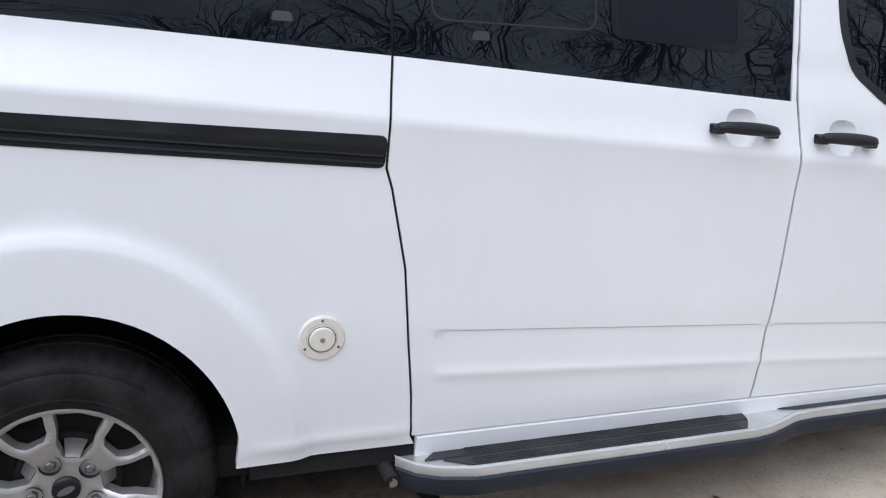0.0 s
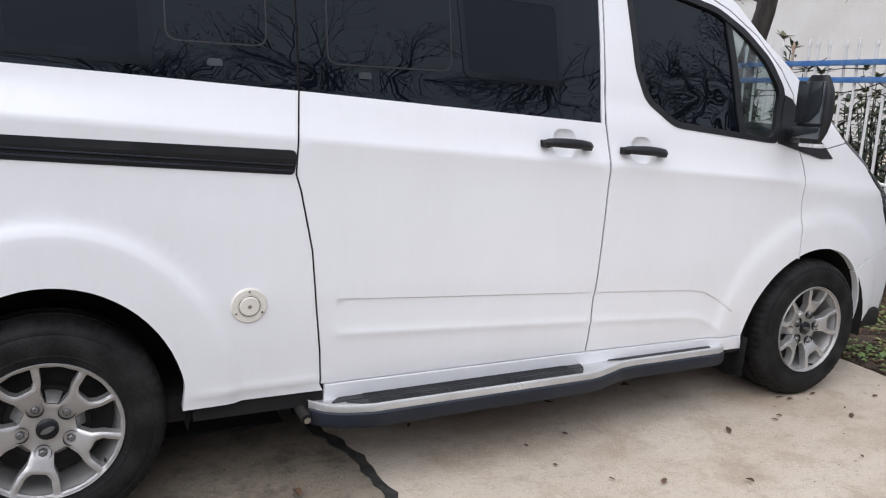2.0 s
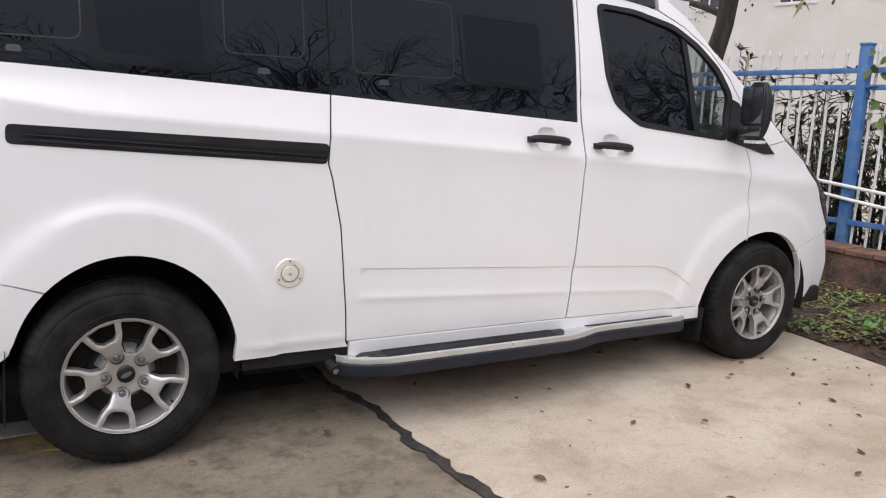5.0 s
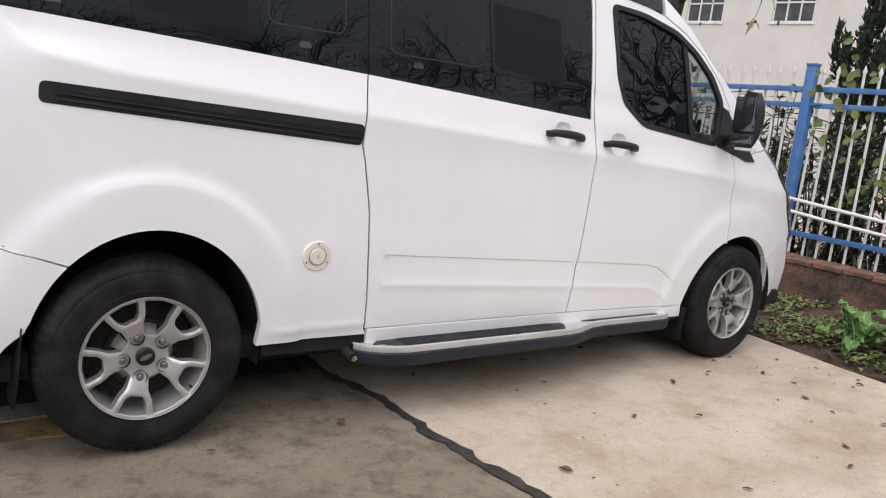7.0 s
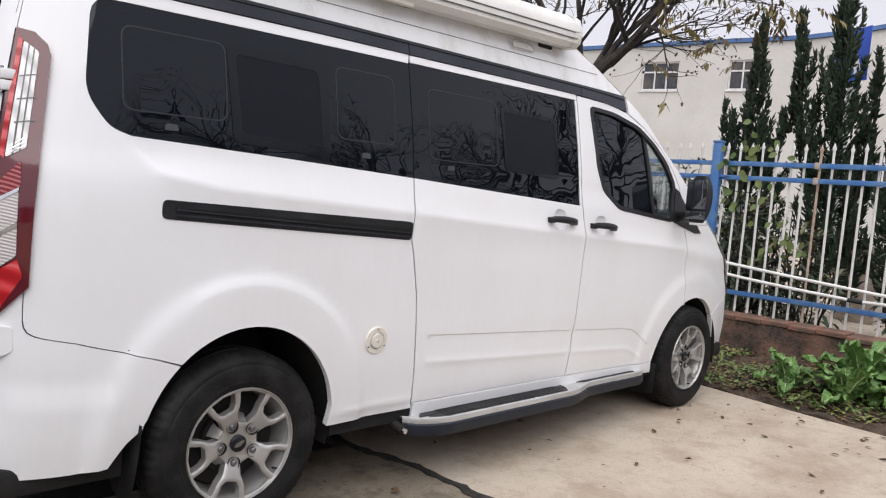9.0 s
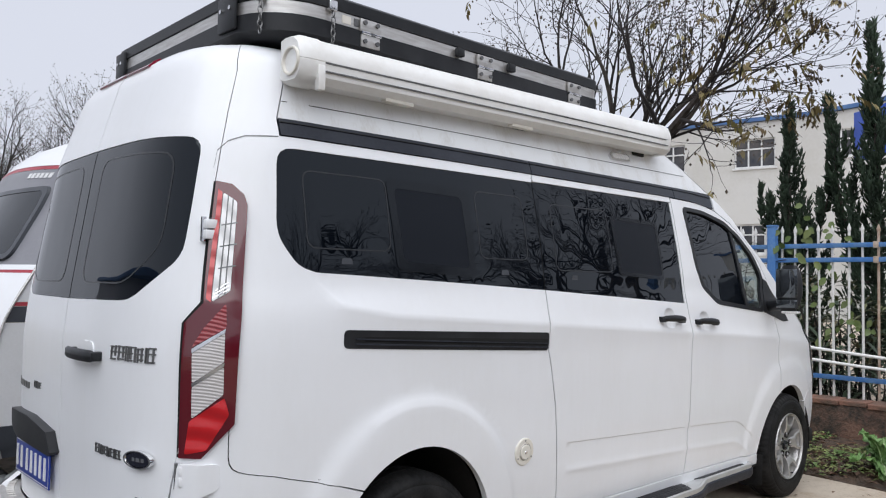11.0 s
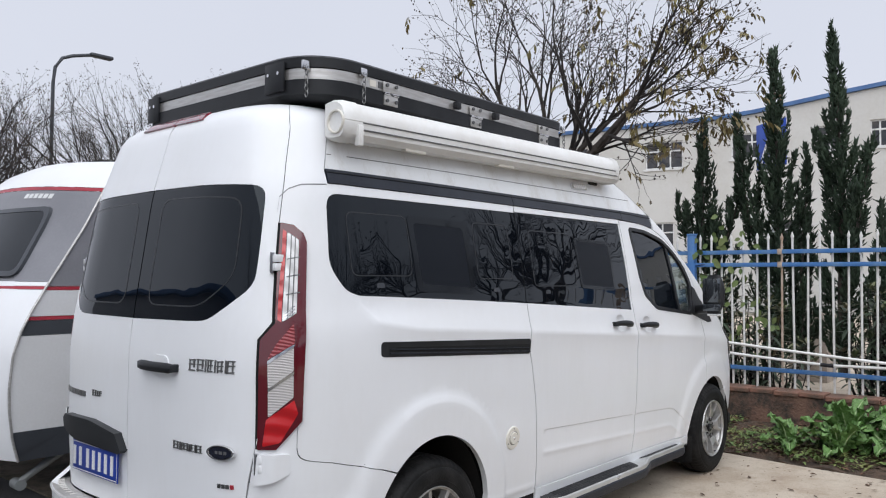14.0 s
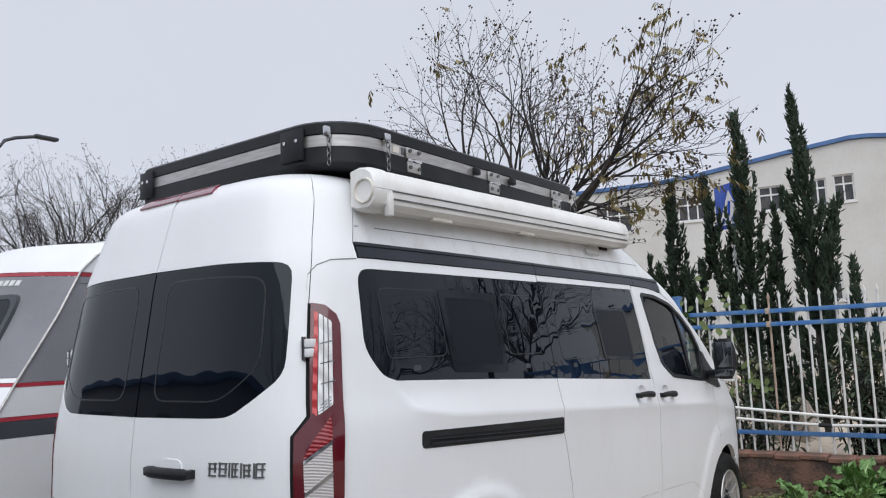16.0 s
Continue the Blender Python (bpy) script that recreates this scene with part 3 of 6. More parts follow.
# front wing, bumper corner, pillar and roof side
wing = shift(GAP_C, 0.003) + arch(ARCH_F, 112, 42) + [(3.72, 0.655), (3.93, 0.69), (3.965, 0.73), (3.82, 0.90), (3.78, 0.96), (3.585, 1.125), (3.39, 1.235), (3.2, 1.2)]
patch("front_wing", wing, skin, PAINT, van, step=0.035, thick=0.03)
patch("front_bumper", arch(ARCH_F, 40, -4) + [(3.75, 0.3), (4.05, 0.3), (4.05, 0.5), (3.955, 0.69), (3.72, 0.65)], skin, PAINT, van, step=0.03, thick=0.03, off=0.001)
patch("headlight", [(3.80, 0.955), (3.835, 0.90), (3.965, 0.735), (3.995, 0.72), (3.86, 0.93), (3.66, 1.085), (3.62, 1.105)], skin, lens("headlight_lens", (0.06, 0.065, 0.07), 0.08, 0.3, (30, 30, 30)), van, "smoked headlight", step=0.03, off=0.006)
pillar = [(2.46, 1.845), (2.62, 1.782), (2.78, 1.687), (2.925, 1.555), (3.006, 1.444), (3.026, 1.30), (3.05, 1.22), (3.2, 1.205), (3.385, 1.24)] + EDGE[3:8][::-1] + [(2.46, 1.89)]
patch("windscreen_pillar", pillar, skin, PAINT, van, step=0.04, thick=0.04)
roof_s = [(side_of(-0.525, 1.95), 1.95)] + [(x, 1.95) for x in np.arange(-0.3, 2.2, 0.2)] + [(2.43, 1.945), (2.2, 2.075), (2.03, 2.155), (1.83, 2.235), (1.72, 2.27), (1.55, 2.32), (side_of(-0.415, 2.16), 2.32)]
rs = patch("roof_side", roof_s, skin, ROOFW, van, "streaky white fibreglass roof side", step=0.05, thick=0.03)
patch("roof_seam", [(side_of(-0.5, 2.015), 2.015), (2.2, 2.03), (2.2, 2.033), (side_of(-0.5, 2.018), 2.018)], skin, LETTER, rs, step=0.2, off=0.0015, thick=0.003)
for x0, x1 in ((-0.525, 0.7525), (0.757, 2.0), (2.004, 2.43)):
    zz = lambda x: float(np.interp(x, (-0.53, 1.96, 2.2, 2.45), (1.948, 1.946, 1.942, 1.932)))
    z0 = lambda x: float(np.interp(x, (-0.53, 1.96, 2.2, 2.45), (1.888, 1.886, 1.878, 1.85)))
    up = [(side_of(x, zz(x)), zz(x)) for x in np.linspace(x0, x1, 9)]
    dn = [(side_of(x, z0(x)), z0(x)) for x in np.linspace(x1, x0, 9)]
    st = patch("gutter_strip", up + dn, skin, STRIPB, van, "black roof gutter strip", step=0.05, off=0.006, thick=0.02)
    mid = [(side_of(x, zz(x) - 0.012), zz(x) - 0.012) for x in np.linspace(x0, x1, 9)]
    patch("strip_rib", mid + [(u, v - 0.004) for u, v in mid[::-1]], skin, BLACKP, st, step=0.1, off=0.010, thick=0.006)

# near-black backing behind the door and panel gaps, in place of their shade
for name, line in (("gap_backing", GAP_A + [(0.75, 1.6), (0.755, 1.885)]), ("gap_backing", GAP_B), ("gap_backing", GAP_C)):
    patch(name, shift(line, -0.016) + shift(line, 0.016)[::-1], skin, DARK, van, step=0.02, off=-0.0065, thick=0.002)
patch("bumper_gap", S(*[(x + 0.01, z + 0.01) for x, z in BSEAM[2:]]) + S((-0.40, 0.72), (-0.41, 0.70)) + S(*[(x - 0.01, z - 0.01) for x, z in BSEAM[:1:-1]]), skin, DARK, van, step=0.05, off=-0.004, thick=0.002)
patch("back_gap", [(s - 0.02, v) for s, v in seam_s] + [(seam_s[-1][0] - 0.02, 2.30), (seam_s[-1][0] + 0.02, 2.30)] + [(s + 0.02, v) for s, v in seam_s[::-1]], skin, DARK, van, step=0.06, off=-0.012, thick=0.002)
patch("back_gap", [(SM - 0.012, 0.48), (SM + 0.012, 0.48), (SM + 0.012, 2.29), (SM - 0.012, 2.29)], skin, DARK, van, step=0.06, off=-0.012, thick=0.002)

cap_line = S((-0.735, 1.76), (-0.722, 1.82), (-0.69, 1.855), (-0.64, 1.876), (-0.534, 1.884))
patch("corner_seam", cap_line + [(s, v - 0.004) for s, v in cap_line[::-1]], skin, LETTER, van, step=0.05, off=0.0012, thick=0.002)

# left side in one sheet, seen only through the glass and as an outline
left = [(-0.60, 0.33), (3.6, 0.33), (4.05, 0.33)] + EDGE[:-1][::-1] + [(-0.55, 2.2)]
mirror_skin = lambda s, v, o=0.0: skin(s, v, o) * Vector((1, -1, 1))
patch("left_body_side", left, mirror_skin, PAINT, van, step=0.1, thick=0.02, holes=[FWIN, [(0.0, 1.41), (1.9, 1.32), (1.9, 1.84), (0.0, 1.84)]])
patch("left_window", [(0.0, 1.41), (1.9, 1.32), (1.9, 1.84), (0.0, 1.84)], mirror_skin, TINT, van, step=0.2, off=-0.01, thick=0.005)
lq = [(2 * SM - s, v) for s, v in seam_s] + [(2 * SM - seam_top[0], 2.32), (2 * SM - XC + 0.0, 2.32), (2 * SM - XC, 0.7)]
patch("left_rear_corner", lq, skin, PAINT, van, step=0.05, thick=0.02)

# roof, windscreen and bonnet, across from side to side
def across(edge, bow, crown, n=10):
    rows = []
    for x, v in edge:
        p = skin0(x, v)
        row = []
        for k in range(n + 1):
            t = -1 + 2 * k / n
            row.append((p.x + bow * (1 - t * t), p.y * -t if t else 0.0, p.z + crown * (1 - t * t)))
        rows.append(row)
    return loft(rows)


part("roof", across([(x, 2.32) for x in (-0.345, 0.0, 0.5, 1.0, 1.5, 1.55)], 0, 0.0), ROOFW, van, "white roof")
rear_lip = [[tuple(skin0(s, 2.32)) for s in np.linspace(2 * SM - XC, XC, 33)], [(XC + 0.02, skin0(s, 2.32).y, 2.25) for s in np.linspace(2 * SM - XC, XC, 33)]]
part("roof_rear", loft(rear_lip), PAINT, van)
part("roof_front", across([(1.55, 2.32), (1.72, 2.27)] + EDGE[:4], 0.05, 0.0), ROOFW, van)
part("windscreen", across(EDGE[3:9], 0.16, 0.02), SMOKE, van, "windscreen")
part("bonnet", across(EDGE[8:11], 0.2, 0.06), PAINT, van, "white bonnet")
part("grille", across(EDGE[10:12], 0.2, 0.0), BLACKP, van)
part("bumper_front", across(EDGE[11:], 0.2, 0.0), PAINT, van)

# side glass: one black sheet a window, with its inner screens and faint frames
WIN_R = WIN_LOW + WIN_REAR + [(0.2, 1.846), (0.748, 1.848)]
g1 = patch("rear_side_window", S(*[(x, z) for x, z in WIN_R]), skin, TINT, van, "near-black privacy glass with sliding pane", step=0.05, off=-0.004, thick=0.004)
g2 = patch("door_window", [(0.759, 1.362), (1.939, 1.295), (1.934, 1.851), (0.753, 1.85)], skin, TINT, van, "near-black privacy glass", step=0.05, off=-0.004, thick=0.004)
g3 = patch("front_door_window", [(2.082, 1.828), (2.3, 1.818), (2.55, 1.768), (2.6, 1.745), (2.69, 1.262), (2.313, 1.301), (2.172, 1.394), (2.122, 1.50)], skin, TINT, fdoor, "dark tinted front door glass", step=0.06, off=-0.012, thick=0.003)
g4 = patch("quarter_light", [(2.63, 1.73), (2.705, 1.69), (2.845, 1.582), (2.932, 1.46), (2.893, 1.243), (2.715, 1.26)], skin, SMOKE, fdoor, "clear fixed quarter glass", step=0.06, off=-0.012, thick=0.003)
ring = rounded([(2.064, 1.842), (2.3, 1.833), (2.555, 1.783), (2.716, 1.702), (2.858, 1.59), (2.95, 1.46), (2.91, 1.227), (2.308, 1.285), (2.158, 1.385), (2.106, 1.50)], 0.045)
ring_in = rounded([(2.092, 1.82), (2.3, 1.81), (2.545, 1.76), (2.697, 1.682), (2.83, 1.575), (2.915, 1.458), (2.878, 1.253), (2.318, 1.31), (2.182, 1.398), (2.132, 1.50)], 0.04)
patch("window_seal", ring, skin, BLACKP, fdoor, "black rubber window seal", step=0.03, off=0.003, thick=0.02, holes=[ring_in])
patch("window_divider", [(2.60, 1.737), (2.635, 1.72), (2.715, 1.27), (2.68, 1.273)], skin, BLACKP, fdoor, step=0.05, off=-0.004, thick=0.02)


def framed(x0, x1, z0, z1, parent, grow=0.03, slope=-0.02):
    q = [(x0, z0), (x1, z0 + slope), (x1 - 0.01, z1 + slope * 0.4), (x0 - 0.02, z1)]
    o = [(x0 - grow, z0 - grow), (x1 + grow, z0 - grow + slope), (x1 + grow, z1 + grow + slope * 0.4), (x0 - grow - 0.02, z1 + grow)]
    patch("pane_frame", S(*rounded(o, 0.03)), skin, PANEF, parent, "black frame of the sliding pane", step=0.05, off=-0.001, thick=0.003, holes=[S(*rounded(q, 0.025))])
    patch("fly_screen", S(*rounded(q, 0.025)), skin, SCREEN, parent, "dark mesh fly screen", step=0.05, off=-0.002, thick=0.002)


framed(-0.045, 0.29, 1.468, 1.745, g1, grow=0.035)
framed(1.365, 1.742, 1.458, 1.718, g2, grow=0.02)


def frame_line(x0, x1, z0, z1, parent):
    o, q = rounded([(x0, z0), (x1, z0), (x1, z1), (x0, z1)], 0.04), rounded([(x0 + 0.005, z0 + 0.005), (x1 - 0.005, z0 + 0.005), (x1 - 0.005, z1 - 0.005), (x0 + 0.005, z1 - 0.005)], 0.036)
    patch("inner_frame", S(*o), skin, LINE, parent, step=0.06, off=-0.0032, thick=0.0004, holes=[S(*q)])


frame_line(-0.46, -0.10, 1.50, 1.775, g1)
frame_line(0.36, 0.66, 1.49, 1.775, g1)
frame_line(0.85, 1.3, 1.45, 1.76, g2)
for x, z, pr in ((0.5, 1.435, g1), (0.98, 1.42, g2), (-0.3, 1.46, g1)):
    patch("catch", S(*rounded([(x - 0.025, z - 0.01), (x + 0.025, z - 0.01), (x + 0.02, z + 0.012), (x - 0.02, z + 0.012)], 0.008)), skin, CVD, pr, step=0.03, off=-0.003, thick=0.0005)

# sliding door rail
rail_o = rounded([(-0.337, 1.158), (0.735, 1.100), (0.741, 1.178), (-0.335, 1.222)], 0.02)
rail = patch("door_rail", S(*rail_o), skin, BLACKP, van, "black plastic sliding door rail", step=0.04, off=0.002, thick=0.02)
for dz, h in ((0.012, 0.005), (0.030, 0.004)):
    patch("rail_lip", S((-0.29, 1.157 + dz), (0.73, 1.099 + dz), (0.73, 1.099 + dz + h), (-0.29, 1.157 + dz + h)), skin, STRIPB, rail, step=0.06, off=0.009, thick=0.009)
patch("rail_slot", S((-0.25, 1.178), (0.735, 1.124), (0.735, 1.150), (-0.25, 1.196)), skin, DARK, rail, step=0.06, off=0.003, thick=0.001)


def door_handle(x, z, parent, slope=-0.05, length=0.228):
    e = new("door_handle")
    e.parent = parent
    e["label"] = "black plastic door handle over a shallow cup"
    mid = (x + 0.113, z + 0.003)
    dish = lambda u, v, o: skin(u, v, o - 0.02 * max(0.0, 1 - (math.hypot(u - mid[0], v - mid[1]) / 0.054) ** 2) ** 0.6)
    patch("handle_cup", cup_line(x, z), dish, PAINT, e, step=0.009, off=0.0, thick=0.004)
    rows = []
    for i in range(13):
        t = i / 12
        px = x + length * t
        pz = z + slope * length * t
        bow = 0.016 + 0.028 * math.sin(math.pi * min(1, max(0, t))) ** 0.5
        r = 0.018 * (0.75 + 0.25 * math.sin(math.pi * t)) * (1 if 0 < i < 12 else 0.5)
        base = skin(px, pz, bow)
        rows.append([tuple(base + Vector((0, -0.011 * math.cos(a), r * math.sin(a)))) for a in np.linspace(0, 2 * math.pi, 13)])
    part("grip", loft(rows), BLACKP, e)
    for px in (x + 0.012, x + length - 0.03):
        c = skin(px + 0.01, z + slope * (px - x), 0)
        part("handle_foot", block(px - 0.008, px + 0.022, c.y - 0.034, c.y + 0.01, c.z - 0.014, c.z + 0.014, 0.005), BLACKP, e)
    return e


door_handle(1.654, 1.214, sliding)
door_handle(2.025, 1.191, fdoor)

# filler cap in the wing
fc = skin(0.591, 0.681)
fn = (skin(0.591, 0.681, 0.1) - fc).normalized()
fm = Matrix.Translation(fc) @ Vector((0, -1, 0)).rotation_difference(fn).to_matrix().to_4x4() @ Matrix.Scale(0.76, 4)
bm = lathe([(0.0, -0.010), (0.045, -0.010), (0.047, -0.006), (0.05, -0.005), (0.052, -0.009), (0.072, -0.008), (0.077, -0.003), (0.077, 0.004)], 48)
bm.transform(fm)
cap = part("filler_cap", bm, CAPW, van, "cream water filler cap with a key lock")
bm = lathe([(0.0, -0.017), (0.038, -0.017), (0.042, -0.013), (0.042, -0.008)], 40)
bm.transform(fm)
part("cap_lid", bm, CAPW, cap)
bm = lathe([(0.0, -0.02), (0.008, -0.02), (0.010, -0.016)], 20)
bm.transform(fm)
part("lock", bm, CHROME, cap)
bm = lathe([(0.0425, -0.0105), (0.0455, -0.0105)], 40)
bm.transform(fm)
part("lid_gap", bm, LETTER, cap)
for a in (90, 210, 330):
    bm = lathe([(0.0, -0.0105), (0.004, -0.0105), (0.005, -0.008)], 10)
    bm.transform(fm @ pose(0.063 * math.cos(radians(a)), 0, 0.063 * math.sin(radians(a))))
    part("screw", bm, LETTER, cap)

# black corner behind the mirror, and the mirror
patch("mirror_base", [(2.905, 1.232), (2.945, 1.44), (2.99, 1.425), (3.07, 1.345), (3.29, 1.165), (3.2, 1.165)], skin, BLACKP, fdoor, "black mirror triangle", step=0.04, off=0.006, thick=0.02)
mir = new("door_mirror")
mir.parent = fdoor
mir["label"] = "black two-pane door mirror"
rows = []
for i in range(11):
    t = i / 10
    zz = 1.235 + 0.29 * t
    k = (math.sin(math.pi * min(max(t, 0.03), 0.97))) ** 0.3
    cy, hw, dp = -1.125 - 0.01 * t, 0.08 * k, 0.05 * k
    rows.append([(2.92 + dp * math.cos(a) * (1.0 if math.cos(a) > 0 else 0.55) , cy + hw * math.copysign(abs(math.sin(a)) ** 0.6, math.sin(a)), zz) for a in np.linspace(0, 2 * math.pi, 21)])
bm = loft(rows)
part("mirror_shell", bm, BLACKP, mir)
part("mirror_glass", block(2.886, 2.894, -1.192, -1.062, 1.325, 1.50, 0.003), glass("mirror_pane", (0.02, 0.022, 0.025), 0.02, 2.2), mir)
part("mirror_wide_glass", block(2.886, 2.894, -1.192, -1.062, 1.262, 1.312, 0.003), glass("mirror_wide", (0.02, 0.022, 0.025), 0.02, 2.2), mir)
part("mirror_indicator", block(2.895, 2.945, -1.19, -1.09, 1.226, 1.242, 0.006), LCLEAR, mir)
part("mirror_arm", rod([(3.02, -0.93, 1.26), (2.97, -1.0, 1.27), (2.94, -1.08, 1.28)], 0.035, 10), BLACKP, mir)

# seats and dash behind the smoked glass
part("dashboard", block(3.0, 3.45, -0.8, 0.8, 0.85, 1.22, 0.06, 3), DASH, van)
for y in (-0.45, 0.45):
    part("seat_back", block(2.05, 2.2, y - 0.24, y + 0.24, 0.75, 1.42, 0.05, 3), SEATM, van)
    part("headrest", block(2.06, 2.16, y - 0.13, y + 0.13, 1.44, 1.62, 0.04, 3), SEATM, van)
bm = lathe([(0.17, -0.012), (0.185, 0), (0.17, 0.012), (0.155, 0), (0.17, -0.012)], 32)
bm.transform(pose(2.85, 0.45, 1.15, 0, 0, 90) @ pose(0, 0, 0, -25, 0, 0))
part("steering_wheel", bm, BLACKP, van)
part("bulkhead", block(1.98, 2.0, -0.86, 0.86, 0.4, 1.86, 0.0), SEATM, van)

# ---- the van's back ----
RWIN = rounded([(0.0, 1.309), (-0.56, 1.316), (-0.745, 1.455), (-0.715, 1.868), (0.0, 1.885)], 0.06)[5:-5]


def back_poly(pts, sign):
    out = B(*pts)
    return out if sign > 0 else [(2 * SM - s, v) for s, v in out]


for sign in (1, -1):
    op = [(-0.0025, 0.47), (-0.0025, 1.309)] + [p for p in RWIN if p[0] < -0.003] + [(-0.0025, 1.885), (-0.0025, 2.12)]
    out = back_poly(op, sign) + [((SM + 0.004) if sign > 0 else SM - 0.004, 2.30)]
    sm2 = [(s - 0.006 * 1, v) for s, v in seam_s]
    tops = [(sm2[-1][0], 2.30)] + sm2[::-1] + B((-0.74, 0.56), (-0.72, 0.47))
    out += tops if sign > 0 else [(2 * SM - s, v) for s, v in tops]
    rd = patch("rear_door", out, skin, PAINT, van, "white hinged rear door", step=0.04, thick=0.03)
    gp = back_poly([(-0.004, 1.311)] + [p for p in RWIN if p[0] < -0.005] + [(-0.004, 1.883)], sign)
    rg = patch("rear_window", gp, skin, TINT, rd, "dark tinted rear window", step=0.05, off=-0.003, thick=0.004)
    fo = rounded([(-0.1, 1.37), (-0.5, 1.37), (-0.66, 1.49), (-0.64, 1.82), (-0.1, 1.84)], 0.07)
    fi = rounded([(-0.106, 1.376), (-0.498, 1.376), (-0.654, 1.492), (-0.634, 1.814), (-0.106, 1.834)], 0.066)
    patch("heater_line", back_poly(fo, sign), skin, LINE, rg, step=0.05, off=-0.0022, thick=0.0004, holes=[back_poly(fi, sign)])
    if sign > 0:
        right_door = rd
    else:
        left_door = rd
    for z in (1.547, 0.775):
        h = back_of(-0.79 if z > 1 else -0.80, z)
        c = skin(h, z, 0.012)
        hb = new("door_hinge")
        hb.parent = rd
        for dz in (-0.028, 0.006):
            part("hinge_leaf", block(c.x - 0.012, c.x + 0.03, sign * c.y - 0.022, sign * c.y + 0.022, z + dz, z + dz + 0.03, 0.004), PAINT, hb)
        part("hinge_pin", rod([(c.x - 0.008, sign * (c.y + 0.004), z - 0.036), (c.x - 0.008, sign * (c.y + 0.004), z + 0.044)], 0.009), CHROME, hb)

# rear door handle
rows = []
for i in range(11):
    t = i / 10
    y = -0.135 - 0.27 * t
    r = 0.021 * (1 if 0 < i < 10 else 0.6)
    b0 = skin(back_of(y, 1.12), 1.12, 0.02 + 0.018 * math.sin(math.pi * t) ** 0.5)
    rows.append([tuple(b0 + Vector((-0.012 * math.cos(a), 0, r * math.sin(a)))) for a in np.linspace(0, 2 * math.pi, 13)])
part("rear_handle", loft(rows), BLACKP, right_door, "black rear door handle")
for y in (-0.15, -0.39):
    c = skin(back_of(y, 1.12), 1.12)
    part("handle_foot", block(c.x - 0.035, c.x + 0.01, y - 0.014, y + 0.014, 1.104, 1.136, 0.005), BLACKP, right_door)
patch("handle_cup", B(*rounded([(-0.2, 1.085), (-0.33, 1.085), (-0.33, 1.165), (-0.2, 1.165)], 0.045)), skin, PAINT, right_door, step=0.03, off=0.004, thick=0.006)


def bars(y0, y1, z, h, n, parent, mat=LETTER, gap=0.25, off=0.004):
    """Raised badge characters as plain bars."""
    w = (y1 - y0) / n
    for i in range(n):
        a, b = y0 + w * i, y0 + w * (i + 1 - gap)
        patch("badge_bar", B((a, z - h / 2), (b, z - h / 2), (b, z + h / 2), (a, z + h / 2)), skin, mat, parent, step=0.05, off=off, thick=off + 0.001)


def glyphs(y0, y1, z, h, n, parent):
    """Unreadable raised characters: a few short bars each."""
    w = (y1 - y0) / n
    rng = random.Random(int(abs(y0) * 1000))

    def stroke(a0, a1, z0, z1, off):
        patch("badge_bar", B((a0, z + z0 * h), (a1, z + z0 * h), (a1, z + z1 * h), (a0, z + z1 * h)), skin, LETTER, parent, step=0.05, off=off, thick=off)
    for i in range(n):
        a, b = y0 + w * (i + 0.06), y0 + w * (i + 0.9)
        at = lambda t: a + (b - a) * t
        left = rng.uniform(0.0, 0.35)
        for z0 in (-0.4 + rng.uniform(-0.1, 0.05), 0.0 + rng.uniform(-0.1, 0.1), 0.36 + rng.uniform(-0.05, 0.06)):
            stroke(at(left + rng.uniform(-0.1, 0.1) if left > 0.15 else 0.0), at(1.0 - rng.uniform(0, 0.12)), z0, z0 + 0.1, 0.004)
        stroke(at(left), at(left + 0.11), -0.5, 0.5 - rng.uniform(0, 0.2), 0.005)
        m = rng.uniform(0.5, 0.8)
        stroke(at(m), at(m + 0.11), -0.5 + rng.uniform(0, 0.3), 0.46, 0.0055)
        if left > 0.15:
            stroke(at(0.0), at(0.1), -0.5, 0.5, 0.006)


glyphs(-0.473, -0.72, 1.143, 0.05, 5, right_door)
glyphs(-0.375, -0.57, 0.812, 0.032, 4, right_door)
bars(0.69, 0.40, 0.935, 0.026, 7, left_door)
glyphs(0.34, 0.24, 0.95, 0.028, 2, left_door)
bars(-0.642, -0.697, 0.682, 0.016, 3, right_door)
bars(-0.698, -0.716, 0.682, 0.016, 1, right_door, REDP)
# oval emblem
oc = skin(back_of(-0.664, 0.814), 0.814, 0.004)
on = (skin(back_of(-0.664, 0.814), 0.814, 0.1) - oc).normalized()
om = Matrix.Translation(oc) @ Vector((0, -1, 0)).rotation_difference(on).to_matrix().to_4x4()
for nm, prof, mt in (("emblem_rim", [(0.0, -0.004), (0.052, -0.004), (0.056, -0.012), (0.063, -0.012), (0.066, 0.0)], CHROME), ("emblem_field", [(0.0, -0.009), (0.05, -0.009), (0.053, -0.004)], surf("emblem_dark", (0.012, 0.014, 0.025), rough=0.2, bump=0))):
    bm = lathe(prof, 40)
    bm.transform(om @ Matrix.Diagonal((1, 1, 0.45, 1)))
    em = part(nm, bm, mt, right_door)
for dy, ln in ((-0.022, 0.012), (-0.003, 0.016), (0.016, 0.012)):
    patch("emblem_bar", B((-0.664 + dy - ln / 2, 0.808), (-0.664 + dy + ln / 2, 0.808), (-0.664 + dy + ln / 2, 0.820), (-0.664 + dy - ln / 2, 0.820)), skin, CHROME, right_door, step=0.05, off=0.0145, thick=0.002)
